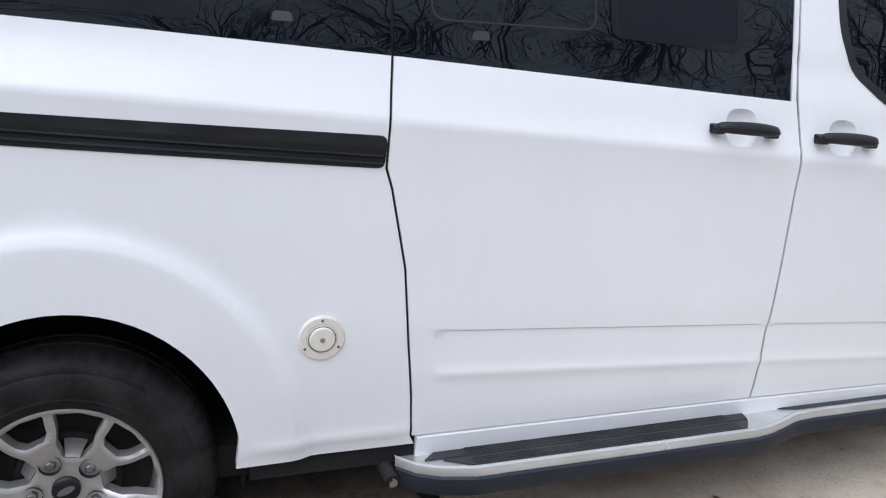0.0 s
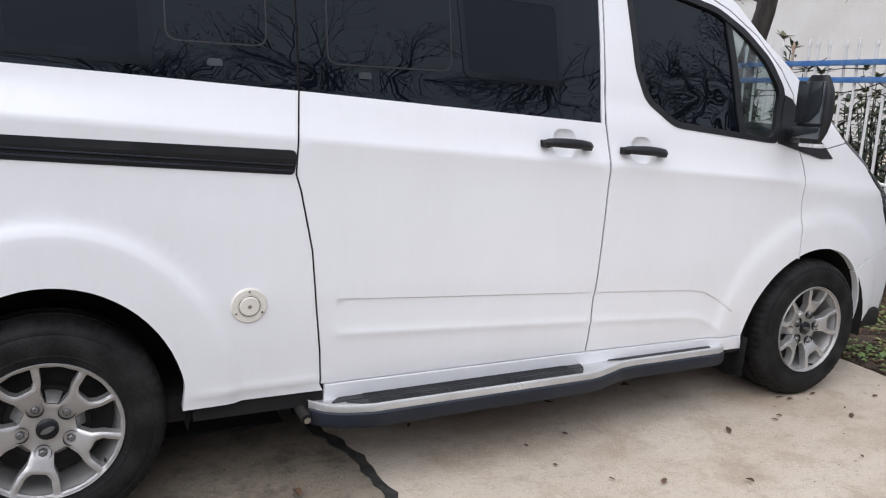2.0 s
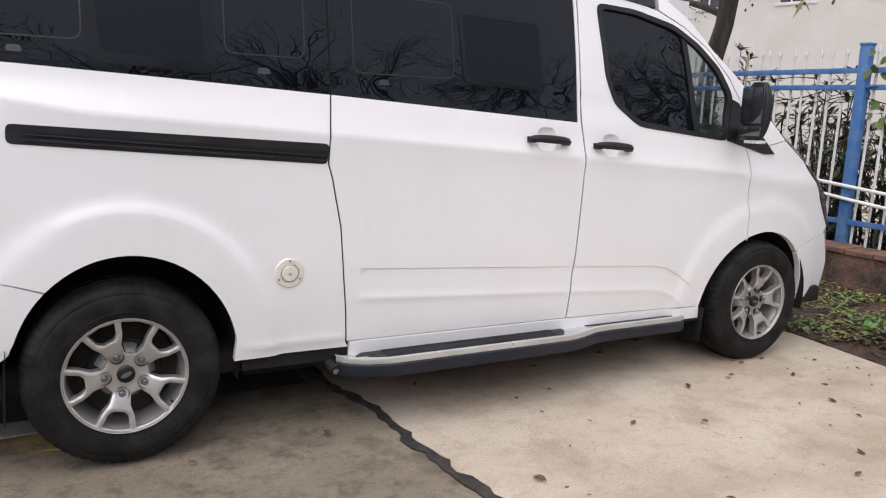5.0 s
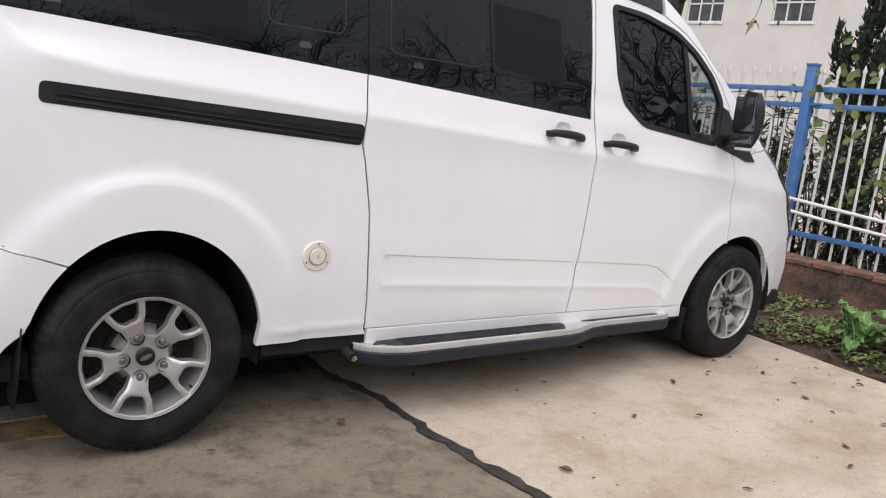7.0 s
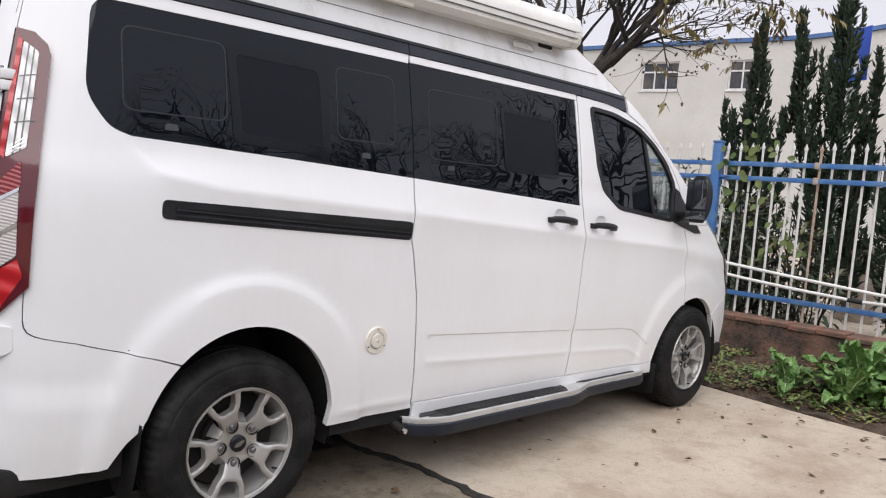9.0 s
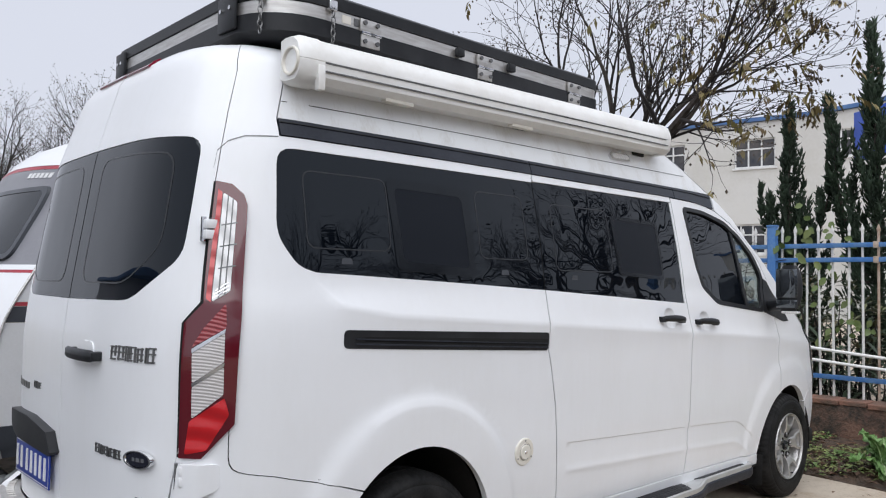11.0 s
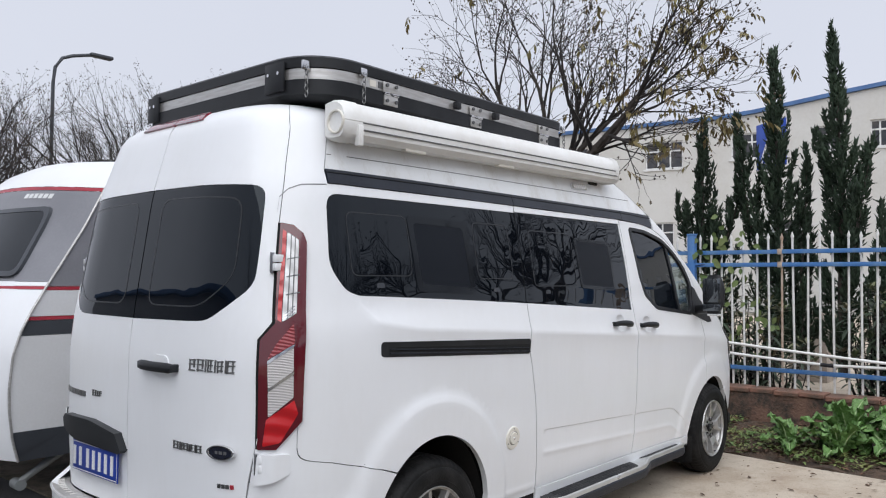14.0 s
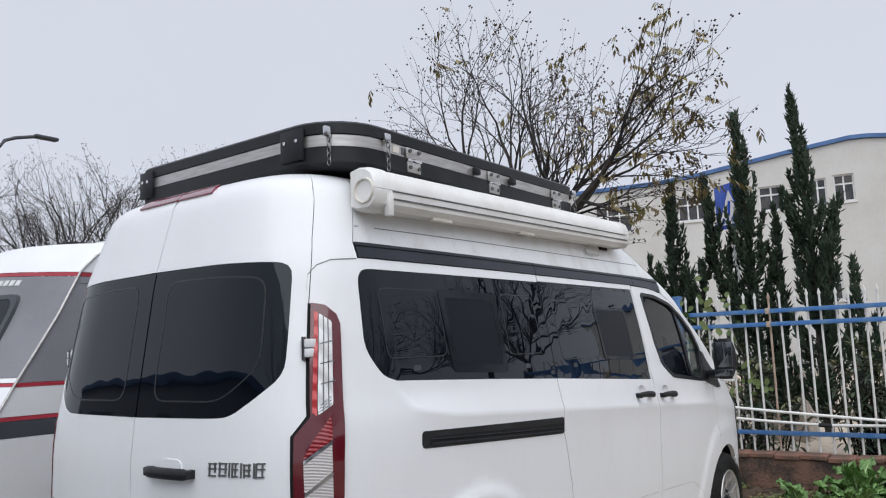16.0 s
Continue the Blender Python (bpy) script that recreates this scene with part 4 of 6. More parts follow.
# number plate with its shroud
pl = patch("plate_shroud", B((0.62, 0.80), (0.60, 0.755), (0.45, 0.722), (0.02, 0.715), (0.0, 0.73), (0.05, 0.80), (0.3, 0.83), (0.58, 0.825))[::-1], skin, BLACKP, left_door, "black plate light shroud", step=0.05, off=0.035, thick=0.04)
plate = part("number_plate", block(-0.968, -0.962, 0.045, 0.485, 0.578, 0.718, 0.002), PLATE, left_door, "blue number plate with plain white bars")
part("plate_rim", loft([[(-0.9685, y, z) for y, z in ((0.05, 0.583), (0.48, 0.583), (0.48, 0.713), (0.05, 0.713), (0.05, 0.583))], [(-0.9685, y, z) for y, z in ((0.054, 0.587), (0.476, 0.587), (0.476, 0.709), (0.054, 0.709), (0.054, 0.587))]]), WHITE, plate)
for i in range(7):
    y = 0.47 - i * 0.058 - (0.015 if i > 1 else 0)
    part("plate_bar", block(-0.971, -0.9675, y - 0.024, y, 0.605, 0.691, 0.0), WHITE, plate)
# high brake light
for y0, y1 in ((-0.245, -0.004), (0.004, 0.30)):
    patch("high_brake_light", [(back_of(y0, 2.1), 2.20), (back_of(y1, 2.1), 2.20), (back_of(y1, 2.1), 2.262), (back_of(y0, 2.1), 2.262)], skin,
          lens("brake_lens", (0.2, 0.01, 0.03), 0.2), right_door if y0 < 0 and y1 < 0 else left_door, "red high brake light", step=0.04, off=0.008, thick=0.012)

# white plastic covers over the lower hinges
for sgn in (1, -1):
    hc = S(*rounded([(-0.836, 0.818), (-0.745, 0.812), (-0.742, 0.735), (-0.80, 0.708), (-0.84, 0.70)], 0.014))
    patch("hinge_cover", [(s if sgn > 0 else 2 * SM - s, v) for s, v in hc], lambda s, v, o=0.0: skin(s, v, o + 0.024 * sstep(-0.74, -0.80, skin0(s if s > SM else 2 * SM - s, v).x)), PAINT, van, step=0.015, off=0.004, thick=0.028)
# tail lamps
for sgn in (1, -1):
    P2 = lambda pts: [(s if sgn > 0 else 2 * SM - s, v) for s, v in pts]
    tlp = S((-0.731, 1.71), (-0.691, 1.701), (-0.661, 1.667), (-0.654, 1.632), (-0.709, 0.937), (-0.789, 0.832), (-0.838, 0.833), (-0.83, 1.25), (-0.814, 1.275), (-0.786, 1.313), (-0.757, 1.545))
    lamp = patch("tail_lamp", P2(tlp), skin, LRED, van, "tall red and clear tail lamp", step=0.03, off=0.014, thick=0.03)
    for nm, q, mt in (("reversing_lens", [(-0.715, 1.67), (-0.682, 1.641), (-0.718, 1.35), (-0.766, 1.317)], LCLEAR),
                      ("smoky_lens", [(-0.787, 1.237), (-0.731, 1.312), (-0.733, 1.236), (-0.816, 1.175)], LDARK),
                      ("ribbed_lens", [(-0.815, 1.161), (-0.737, 1.222), (-0.740, 1.131), (-0.814, 1.066)], LRIB),
                      ("ribbed_lens", [(-0.814, 1.054), (-0.740, 1.117), (-0.740, 1.03), (-0.813, 0.956)], LRIB),
                      ("red_lens", [(-0.818, 0.948), (-0.737, 1.02), (-0.724, 0.967), (-0.778, 0.858), (-0.826, 0.845)], LBRIGHT)):
        patch(nm, P2(S(*rounded(q, 0.006, 2))), skin, mt, lamp, step=0.02, off=0.017, thick=0.003)
    patch("red_strip", P2(S((-0.727, 1.683), (-0.7175, 1.672), (-0.769, 1.314), (-0.779, 1.326))), skin, LBRIGHT, lamp, step=0.03, off=0.0165, thick=0.003)
    for a in (0.0, 0.012, 0.024):
        patch("lens_lip", P2(S((-0.764 + a * 0.4, 1.325 + a), (-0.721, 1.353 + a), (-0.721, 1.357 + a), (-0.764 + a * 0.4, 1.329 + a))), skin, CHROME, lamp, step=0.03, off=0.0185, thick=0.002)
    for q in ([(-0.815, 1.171), (-0.735, 1.234), (-0.737, 1.222), (-0.815, 1.158)], [(-0.814, 1.066), (-0.739, 1.13), (-0.74, 1.117), (-0.814, 1.054)]):
        patch("chrome_band", P2(S(*q)), skin, CHROME, lamp, step=0.02, off=0.019, thick=0.004)
    for k in range(1, 4):
        z = 1.35 + k * 0.07
        patch("lens_rib", P2(S((-0.752 + k * 0.008, z), (-0.705 + k * 0.006, z + 0.01), (-0.705 + k * 0.006, z + 0.014), (-0.752 + k * 0.008, z + 0.004))), skin, LETTER, lamp, step=0.05, off=0.018, thick=0.001)
    for a in (0.3, 0.65):
        lo0, hi0 = (-0.766 + 0.048 * a, 1.317 + 0.033 * a), (-0.715 + 0.033 * a, 1.67 - 0.029 * a)
        patch("lens_rib", P2(S(lo0, (lo0[0] + 0.0035, lo0[1]), (hi0[0] + 0.0035, hi0[1]), hi0)), skin, LETTER, lamp, step=0.1, off=0.018, thick=0.001)
    patch("lamp_gap", P2(S((-0.839, 0.833), (-0.845, 0.833), (-0.838, 1.252), (-0.795, 1.318), (-0.766, 1.545), (-0.738, 1.712), (-0.731, 1.71), (-0.757, 1.545), (-0.786, 1.313), (-0.83, 1.25))), skin, DARK, lamp, step=0.05, off=0.002, thick=0.002)


def bump_skin(s, v, o=0.0):
    back = 1 - sstep(SM + 0.42, SM + 0.8, s if s >= SM else 2 * SM - s)
    low_in = sstep(0.42, 0.30, v) if v < 0.42 else 0.0
    back *= 1 - sstep(0.465, 0.54, v)
    return skin(s, v, o + 0.002 + 0.085 * back - 0.03 * low_in * back + 0.010 * (1 - sstep(0.57, 0.61, v)) * sstep(-1.0, -0.8, s) * (1 - sstep(-0.5, -0.4, s)))


bo = S((-0.429, 0.7155)) + S(*[(x - 0.0015, z - 0.0015) for x, z in BSEAM[::-1]]) + B((-0.80, 0.92), (-0.788, 0.83), (-0.769, 0.70), (-0.744, 0.56), (-0.722, 0.475), (0.0, 0.455))
other = [(2 * SM - s, v) for s, v in bo[:-4:-1]]
full = bo[:-1] + [(SM, 0.455)] + other[1:] + [(2 * SM - s, v) for s, v in ((-0.60, 0.50), (-0.372, 0.5), (-0.372, 0.335), (-0.6, 0.325))] + [(SM, 0.31)] + [(-0.6, 0.325), (-0.46, 0.333), (-0.40, 0.41)] + arch(ARCH_R, 166, 134)
bumper = patch("rear_bumper", full, bump_skin, PAINT, van, "white rear bumper with a metal tread plate", step=0.04, thick=0.03)
ss = np.linspace(back_of(0.74, 0.47), back_of(-0.74, 0.47), 41)
tread_at = lambda s: float(np.interp(abs(s - SM), (0, 0.8), (0.457, 0.474)))
part("tread_plate", loft([[tuple(Vector((*skin(s, 0.46, 0.004).xy, tread_at(s) + 0.003))) for s in ss], [tuple(Vector((*bump_skin(s, 0.46, -0.004).xy, tread_at(s) + 0.002))) for s in ss], [tuple(Vector((*bump_skin(s, 0.46, 0.006).xy, tread_at(s) - 0.008))) for s in ss]]), ALU, bumper, "metal tread plate")
for i in range(26):
    s = ss[1] + (ss[-2] - ss[1]) * i / 25
    a, b = skin(s, 0.46, 0.03), bump_skin(s, 0.46, -0.03)
    part("tread_rib", rod([(a.x, a.y - 0.006, tread_at(s) + 0.0035), (b.x, b.y + 0.006, tread_at(s) + 0.0035)], 0.003, 6), ALU, bumper)

# floor, arches, flaps
part("underbody", block(-0.9, 4.0, -0.86, 0.86, 0.26, 0.36, 0.02), UNDER, van)
sill = patch("sill", [(0.858, 0.30), (2.86, 0.285), (2.85, 0.346), (1.972, 0.36), (0.858, 0.366)], skin, PAINT, van, "white door sill", step=0.06, off=0.006, thick=0.05)
# near-black strip at the sill's foot in place of the shade there
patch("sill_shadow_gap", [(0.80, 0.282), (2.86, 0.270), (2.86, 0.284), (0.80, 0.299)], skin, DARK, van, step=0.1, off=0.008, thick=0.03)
# near-black block that keeps the gap under the doors dark
part("sill_backing", block(0.42, 2.84, -0.93, -0.90, 0.29, 0.375, 0), DARK, van)
for x0, x1, z0 in ((0.5, 1.9, 0.14), (2.0, 2.8, 0.18), (-0.8, -0.45, 0.2), (3.0, 3.9, 0.17)):
    part("chassis_box", block(x0, x1, -0.6, 0.6, z0, 0.3, 0.03), UNDER, van)
part("rear_axle", rod([(0, -0.75, 0.3), (0, 0.75, 0.3)], 0.07, 12), UNDER, van)
part("front_axle", rod([(3.3, -0.75, 0.3), (3.3, 0.75, 0.3)], 0.06, 12), UNDER, van)
for cx, cz, rx, rz in (ARCH_R, ARCH_F):
    for sg in (1, -1):
        rows = [[(cx + rx * 1.03 * math.cos(a), sg * y, cz + rz * 1.03 * math.sin(a)) for a in np.linspace(-0.2, math.pi + 0.2, 25)] for y in (-0.93, -0.5)]
        part("arch_liner", loft(rows), UNDER, van)
        part("arch_wall", block(cx - rx, cx + rx, sg * 0.5 - 0.01, sg * 0.5 + 0.01, 0.25, cz + rz, 0), UNDER, van)
bm = loft([[(-0.362 - 0.022 * math.sin(2.6 * u) - 0.012 * t, -0.70 - (0.27 - 0.05 * t * t) * u, 0.47 - (0.285 - 0.05 * (1 - u) ** 2) * t) for u in np.linspace(0, 1, 9)] for t in np.linspace(0, 1, 8)])
part("mud_flap", bm, RUBBER, van, "black rubber mud flap")
bm = loft([[(2.855 - 0.01 * t + 0.012 * math.sin(3 * u), -0.80 - 0.19 * u, 0.345 - (0.21 - 0.04 * abs(u - 0.4)) * t) for u in np.linspace(0, 1, 9)] for t in np.linspace(0, 1, 8)])
part("mud_flap", bm, RUBBER, van, "black rubber mud flap")

# running board
def board(x):
    return float(np.interp(x, (0.80, 0.84, 0.90, 1.0, 1.92, 1.98, 2.05, 2.12, 2.2, 2.68, 2.72, 2.74), (-0.95, -1.0, -1.035, -1.06, -1.06, -1.052, -1.03, -1.005, -0.998, -0.998, -0.985, -0.95)))


def lift(x):
    return float(np.interp(x, (0.8, 1.92, 2.16, 2.9), (0.0, 0.0, 0.004, 0.004)))


xs = list(np.linspace(0.80, 2.74, 90))
top = [[(x, -0.915, 0.304 + lift(x)) for x in xs], [(x, board(x) + 0.026, 0.306 + lift(x)) for x in xs], [(x, board(x) + 0.020, 0.313 + lift(x)) for x in xs], [(x, board(x) + 0.012, 0.316 + lift(x)) for x in xs],
       [(x, board(x) + 0.003, 0.313 + lift(x)) for x in xs], [(x, board(x), 0.304 + lift(x)) for x in xs], [(x, board(x) + 0.002, 0.289 + lift(x)) for x in xs]]
step_b = part("running_board", loft(top), STEP, van, "silver running board with black rubber treads and edge")
edge = [[(x, board(x) + 0.004, 0.291 + lift(x)) for x in xs], [(x, board(x) - 0.006, 0.284 + lift(x)) for x in xs], [(x, board(x) - 0.006, 0.248 + lift(x)) for x in xs],
        [(x, board(x) + 0.006, 0.231 + lift(x)) for x in xs], [(x, -0.915, 0.231 + lift(x)) for x in xs]]
part("board_edge", loft(edge), BLUEBLK, step_b, "dark blue-black plastic edge")
flat = lambda u, v, o: Vector((u, v, 0.305 + o))
patch("tread_pad", [(0.93, -0.921), (1.96, -0.921), (1.945, -0.976), (0.875, -0.976)], flat, TREAD, step_b, step=0.1, off=0.006, thick=0.006)
patch("tread_pad", [(0.925, -0.986), (1.94, -0.986), (1.90, -1.032), (1.0, -1.032)], flat, TREAD, step_b, step=0.1, off=0.006, thick=0.006)
for y in (-0.932, -0.941, -0.950, -0.959, -0.968, -0.998, -1.008, -1.018, -1.026):
    part("tread_groove", block(1.0, 1.88, y - 0.001, y + 0.001, 0.309, 0.3135, 0), TREAD, step_b)
patch("tread_pad", [(2.04, -0.921), (2.68, -0.921), (2.66, -0.962), (2.16, -0.962)], lambda u, v, o: Vector((u, v, 0.309 + o)), TREAD, step_b, step=0.1, off=0.004, thick=0.006)
part("board_bracket", rod([(0.775, -0.90, 0.285), (0.785, -0.975, 0.262)], 0.02, 10), UNDER, step_b)
part("board_bolt", rod([(0.783, -0.965, 0.266), (0.785, -0.992, 0.262)], 0.013, 6), CHROME, step_b)

# wheels
def wheel(name):
    e = new(name)
    R = 0.343
    prof = [(0.203, 0.09), (0.222, 0.100), (0.255, 0.108), (0.285, 0.107), (0.297, 0.103), (0.300, 0.1005), (0.304, 0.101), (0.318, 0.096), (0.332, 0.083), (0.340, 0.06), (R, 0.045), (R, 0.022), (R - 0.008, 0.020), (R - 0.008, 0.010), (R, 0.008),
            (R, -0.03), (R - 0.008, -0.032), (R - 0.008, -0.042), (R, -0.044), (0.340, -0.066), (0.325, -0.09), (0.27, -0.105), (0.203, -0.09)]

    def lug(i, k):
        if i in (7, 8, 9, 10) and k % 4 == 0:
            return -0.004
        if i in (13, 14) and k % 4 == 2:
            return -0.003
        return 0.0
    bm = lathe([(r, -o) for r, o in prof], 240, "y", lug)
    t = part("tyre", bm, RUBBER, e, "worn black rubber tyre")
    bm = lathe([(0.236, -0.1035), (0.238, -0.1055), (0.241, -0.1045)], 96)
    part("tyre_ring", bm, RUBBER, t)
    bm = lathe([(0.215, -0.098), (0.2125, -0.105), (0.2095, -0.104), (0.206, -0.092), (0.197, -0.07), (0.19, -0.02), (0.188, 0.09)], 96)
    rim = part("rim", bm, ALLOY, e, "silver ten-arm alloy rim")

    hole_pts = np.zeros((0, 2))

    def disc(u, v, o):
        r = math.hypot(u, v)
        d = 0.066 + 0.030 * sstep(0.04, 0.19, r) + 0.006 * math.exp(-((math.degrees(math.atan2(v, u)) - 90 + 36) % 72 - 36) ** 2 / 500) * sstep(0.06, 0.1, r) * (1 - sstep(0.13, 0.16, r))
        if len(hole_pts):
            q = float(np.sqrt(((hole_pts - (u, v)) ** 2).sum(1).min()))
            d -= 0.004 * (1 - sstep(0.0, 0.009, q))
        return Vector((u, -(d + o), v))
    outer = [(0.2085 * math.cos(a), 0.2085 * math.sin(a)) for a in np.linspace(0, 2 * math.pi, 97)[:-1]]
    holes = []

    def pol(a, r):
        return (r * math.cos(radians(a)), r * math.sin(radians(a)))
    for k in range(5):
        a = 90 + 72 * k
        holes.append(rounded([pol(a - 14, 0.202), pol(a, 0.2035), pol(a + 14, 0.202), pol(a + 13.2, 0.156), pol(a + 8.5, 0.138), pol(a - 8.5, 0.138), pol(a - 13.2, 0.156)], 0.006, 3))
        b = a + 36
        holes.append(rounded([pol(b - 16, 0.202), pol(b, 0.2035), pol(b + 16, 0.202), pol(b + 15.5, 0.155), pol(b + 18.5, 0.120), pol(b + 14, 0.080), pol(b - 14, 0.080), pol(b - 18.5, 0.120), pol(b - 15.5, 0.155)], 0.006, 3))
    hole_pts = np.array([p for h in holes for p in dense(h, 0.006)])
    patch("spokes", outer, disc, ALLOY, rim, "silver cast spokes", step=0.007, thick=0.035, holes=holes, angle=30)
    part("drum", lathe([(0.0, -0.018), (0.12, -0.018), (0.125, 0.0), (0.18, 0.02), (0.187, 0.05)], 48), UNDER, e)
    for k in range(5):
        b = 126 + 72 * k
        rows = []
        for t in np.linspace(0, 1, 5):
            rows.append([(r * math.cos(radians(b + w)), -0.066 + 0.05 * t ** 1.2, r * math.sin(radians(b + w))) for r, w in ((0.080 + 0.026 * t, q * (11.0 + 3.5 * t)) for q in np.linspace(-1, 1, 7))])
        part("spoke_web", loft(rows), ALLOY, rim)
    for k in range(5):
        c = pol(90 + 72 * k, 0.073)
        bm = lathe([(0.0245, -0.0785), (0.0215, -0.062), (0.0, -0.062)], 20)
        bm.transform(pose(c[0], 0, c[1]))
        part("nut_recess", bm, UNDER, rim)
        bm = lathe([(0.0, -0.082), (0.008, -0.082), (0.012, -0.079), (0.0142, -0.072), (0.0142, -0.062)], 6)
        bm.transform(pose(c[0], 0, c[1]))
        part("wheel_nut", bm, LETTER, rim)
    part("hub_cap", lathe([(0.0, -0.082), (0.026, -0.081), (0.031, -0.077), (0.032, -0.066)], 32), BLACKG, rim, "black hub cap")
    bm = lathe([(0.0, -0.0835), (0.020, -0.083), (0.021, -0.081)], 28)
    bm.transform(Matrix.Diagonal((1, 1, 0.42, 1)))
    part("hub_emblem", bm, LETTER, rim)
    part("valve", rod([(0.09, -0.07, -0.175), (0.092, -0.10, -0.168)], 0.004, 6), BLACKP, rim)
    return e


wr = wheel("wheel")
wr.parent = van
wr.matrix_basis = pose(0, -0.872, 0.337) @ pose(0, 0, 0, 0, -24, 0)
for x, y, turn, spin in ((3.3, -0.872, 0, 12), (0, 0.862, 180, 50), (3.3, 0.862, 180, 10)):
    w2 = copy_thing(wr, pose(x, y, 0.337, 0, 0, turn) @ pose(0, 0, 0, 0, spin, 0))
    w2.parent = van

# ---- on the roof ----
awn = thing("awning", "ivory roof-side awning in a closed case", "awning")
def awn_at(t, y, z):
    return (-0.47 + 2.385 * t, y, z + 0.014 + 0.043 * t)
sec = [(-0.765, 2.075), (-0.80, 2.062), (-0.868, 2.062), (-0.893, 2.085), (-0.899, 2.13), (-0.899, 2.137), (-0.896, 2.139), (-0.899, 2.141), (-0.898, 2.165), (-0.882, 2.205), (-0.85, 2.226), (-0.80, 2.232), (-0.765, 2.225), (-0.765, 2.075)]
part("awning_case", loft([[awn_at(t, y, z) for y, z in sec] for t in np.linspace(0.02, 0.99, 12)]), IVORY, awn)
for z in (2.106, 2.136):
    part("awning_groove", block(-0.4, 1.88, -0.9015, -0.893, -0.0025, 0.0025, 0, 1, Matrix.Translation((0, 0, z + 0.0225)) @ Matrix.Rotation(-0.018, 4, "Y")), LETTER, awn)
def end_cap(t0, t1, grow):
    cy, cz = -0.83, 2.147
    rows = []
    for t, g in ((t0, 0.0), (t0, 0.9), (t0 + (t1 - t0) * 0.25, grow), (t1, grow)):
        rows.append([awn_at(t, cy + (y - cy) * g, cz + (z - cz) * g) for y, z in sec])
    return loft(rows)
ec = part("end_cap", end_cap(-0.012, 0.03, 1.05), IVORY, awn, "ivory plastic end cap")
bm = lathe([(0.052, -0.004), (0.05, -0.014), (0.044, -0.014), (0.040, -0.002), (0.030, 0.006), (0.0, 0.008)], 24, "x")
bm.transform(Matrix.Translation(Vector(awn_at(-0.010, -0.842, 2.135))))
part("crank_socket", bm, CAPW, ec)
part("end_cap", end_cap(1.005, 0.975, 1.04), IVORY, awn)
part("cap_clip", block(-0.43, -0.40, -0.91, -0.88, 2.05, 2.14, 0.006), IVORY, awn)
for x in (-0.1, 0.62):
    z = 2.074 + 0.043 * (x + 0.47) / 2.385
    part("drain_clip", block(x, x + 0.14, -0.872, -0.84, z - 0.008, z + 0.006, 0.003), CAPW, awn)
for x in (-0.25, 0.7, 1.7):
    part("awning_bracket", block(x, x + 0.1, -0.80, -0.73, 2.10, 2.16, 0.004), UNDER, awn)
bl = patch("side_light", [(1.46, 2.045), (1.63, 2.05), (1.645, 2.07), (1.62, 2.09), (1.48, 2.088), (1.45, 2.068)], skin, CHROME, van, "small chrome-rimmed awning light", step=0.03, off=0.012, thick=0.015)
patch("light_lens", [(1.475, 2.052), (1.625, 2.056), (1.632, 2.068), (1.615, 2.082), (1.488, 2.08), (1.47, 2.066)], skin, LCLEAR, bl, step=0.03, off=0.014, thick=0.003)

tent = thing("roof_tent", "black hard-shell roof tent case with aluminium band on the van roof", "roof tent", (0, 0, 0))
def ring_pts(x0, x1, y0, y1, r, n=7):
    out = []
    for cx, cy, a0, rr in ((x0, y0, 180, r), (x1, y0, 270, 0.05), (x1, y1, 0, 0.05), (x0, y1, 90, 0.05)):
        ox, oy = (cx + rr if cx == x0 else cx - rr), (cy + rr if cy == y0 else cy - rr)
        out += [(ox + rr * math.cos(radians(a0 + 90 * k / n)), oy + rr * math.sin(radians(a0 + 90 * k / n))) for k in range(n + 1)]
    return out
def ring_loft(levels):
    rows = [[(x, y, z) for x, y in ring_pts(-0.58 + i, 1.40 - i, -0.785 + i, 0.55 - i, 0.24)] for i, z in levels]
    rows = [r + [r[0]] for r in rows]
    return loft(rows)
ts = part("tent_top_shell", ring_loft([(0.6, 2.46), (0.05, 2.462), (0.012, 2.456), (0.0, 2.445), (0.0, 2.402), (0.01, 2.398)]), BLACKP, tent, "black top shell")
part("tent_band", ring_loft([(0.008, 2.40), (0.006, 2.398), (0.006, 2.352), (0.01, 2.35)]), ALU, tent, "aluminium band")
part("tent_base", ring_loft([(0.01, 2.352), (0.0, 2.349), (0.0, 2.285), (0.03, 2.265), (0.6, 2.265)]), BLACKP, tent, "black bottom shell")
for x in (0.0, 1.0):
    part("roof_bar", block(x - 0.02, x + 0.02, -0.62, 0.5, 2.225, 2.275, 0.006), BLACKP, tent)
def hinge(x, dz=0.0):
    e = new("hinge")
    e.parent = tent
    e["label"] = "steel hinge with bolts"
    part("hinge_plate", block(x - 0.05, x + 0.05, -0.792, -0.784, 2.345, 2.395, 0.002), ALU, e)
    part("hinge_plate", block(x - 0.045, x + 0.045, -0.792, -0.784, 2.288, 2.335, 0.002), ALU, e)
    part("hinge_barrel", rod([(x - 0.048, -0.793, 2.341), (x + 0.048, -0.793, 2.341)], 0.006), CHROME, e)
    for dx in (-0.03, 0.03):
        for z in (2.38, 2.308):
            part("hinge_bolt", rod([(x + dx, -0.79, z), (x + dx, -0.80, z)], 0.009, 8), LETTER, e)
for x in (-0.117, 0.525, 1.174):
    hinge(x)
for x in (0.36, 0.69):
    part("tent_buckle", block(x - 0.02, x + 0.02, -0.81, -0.783, 2.355, 2.392, 0.006), BLACKP, tent)
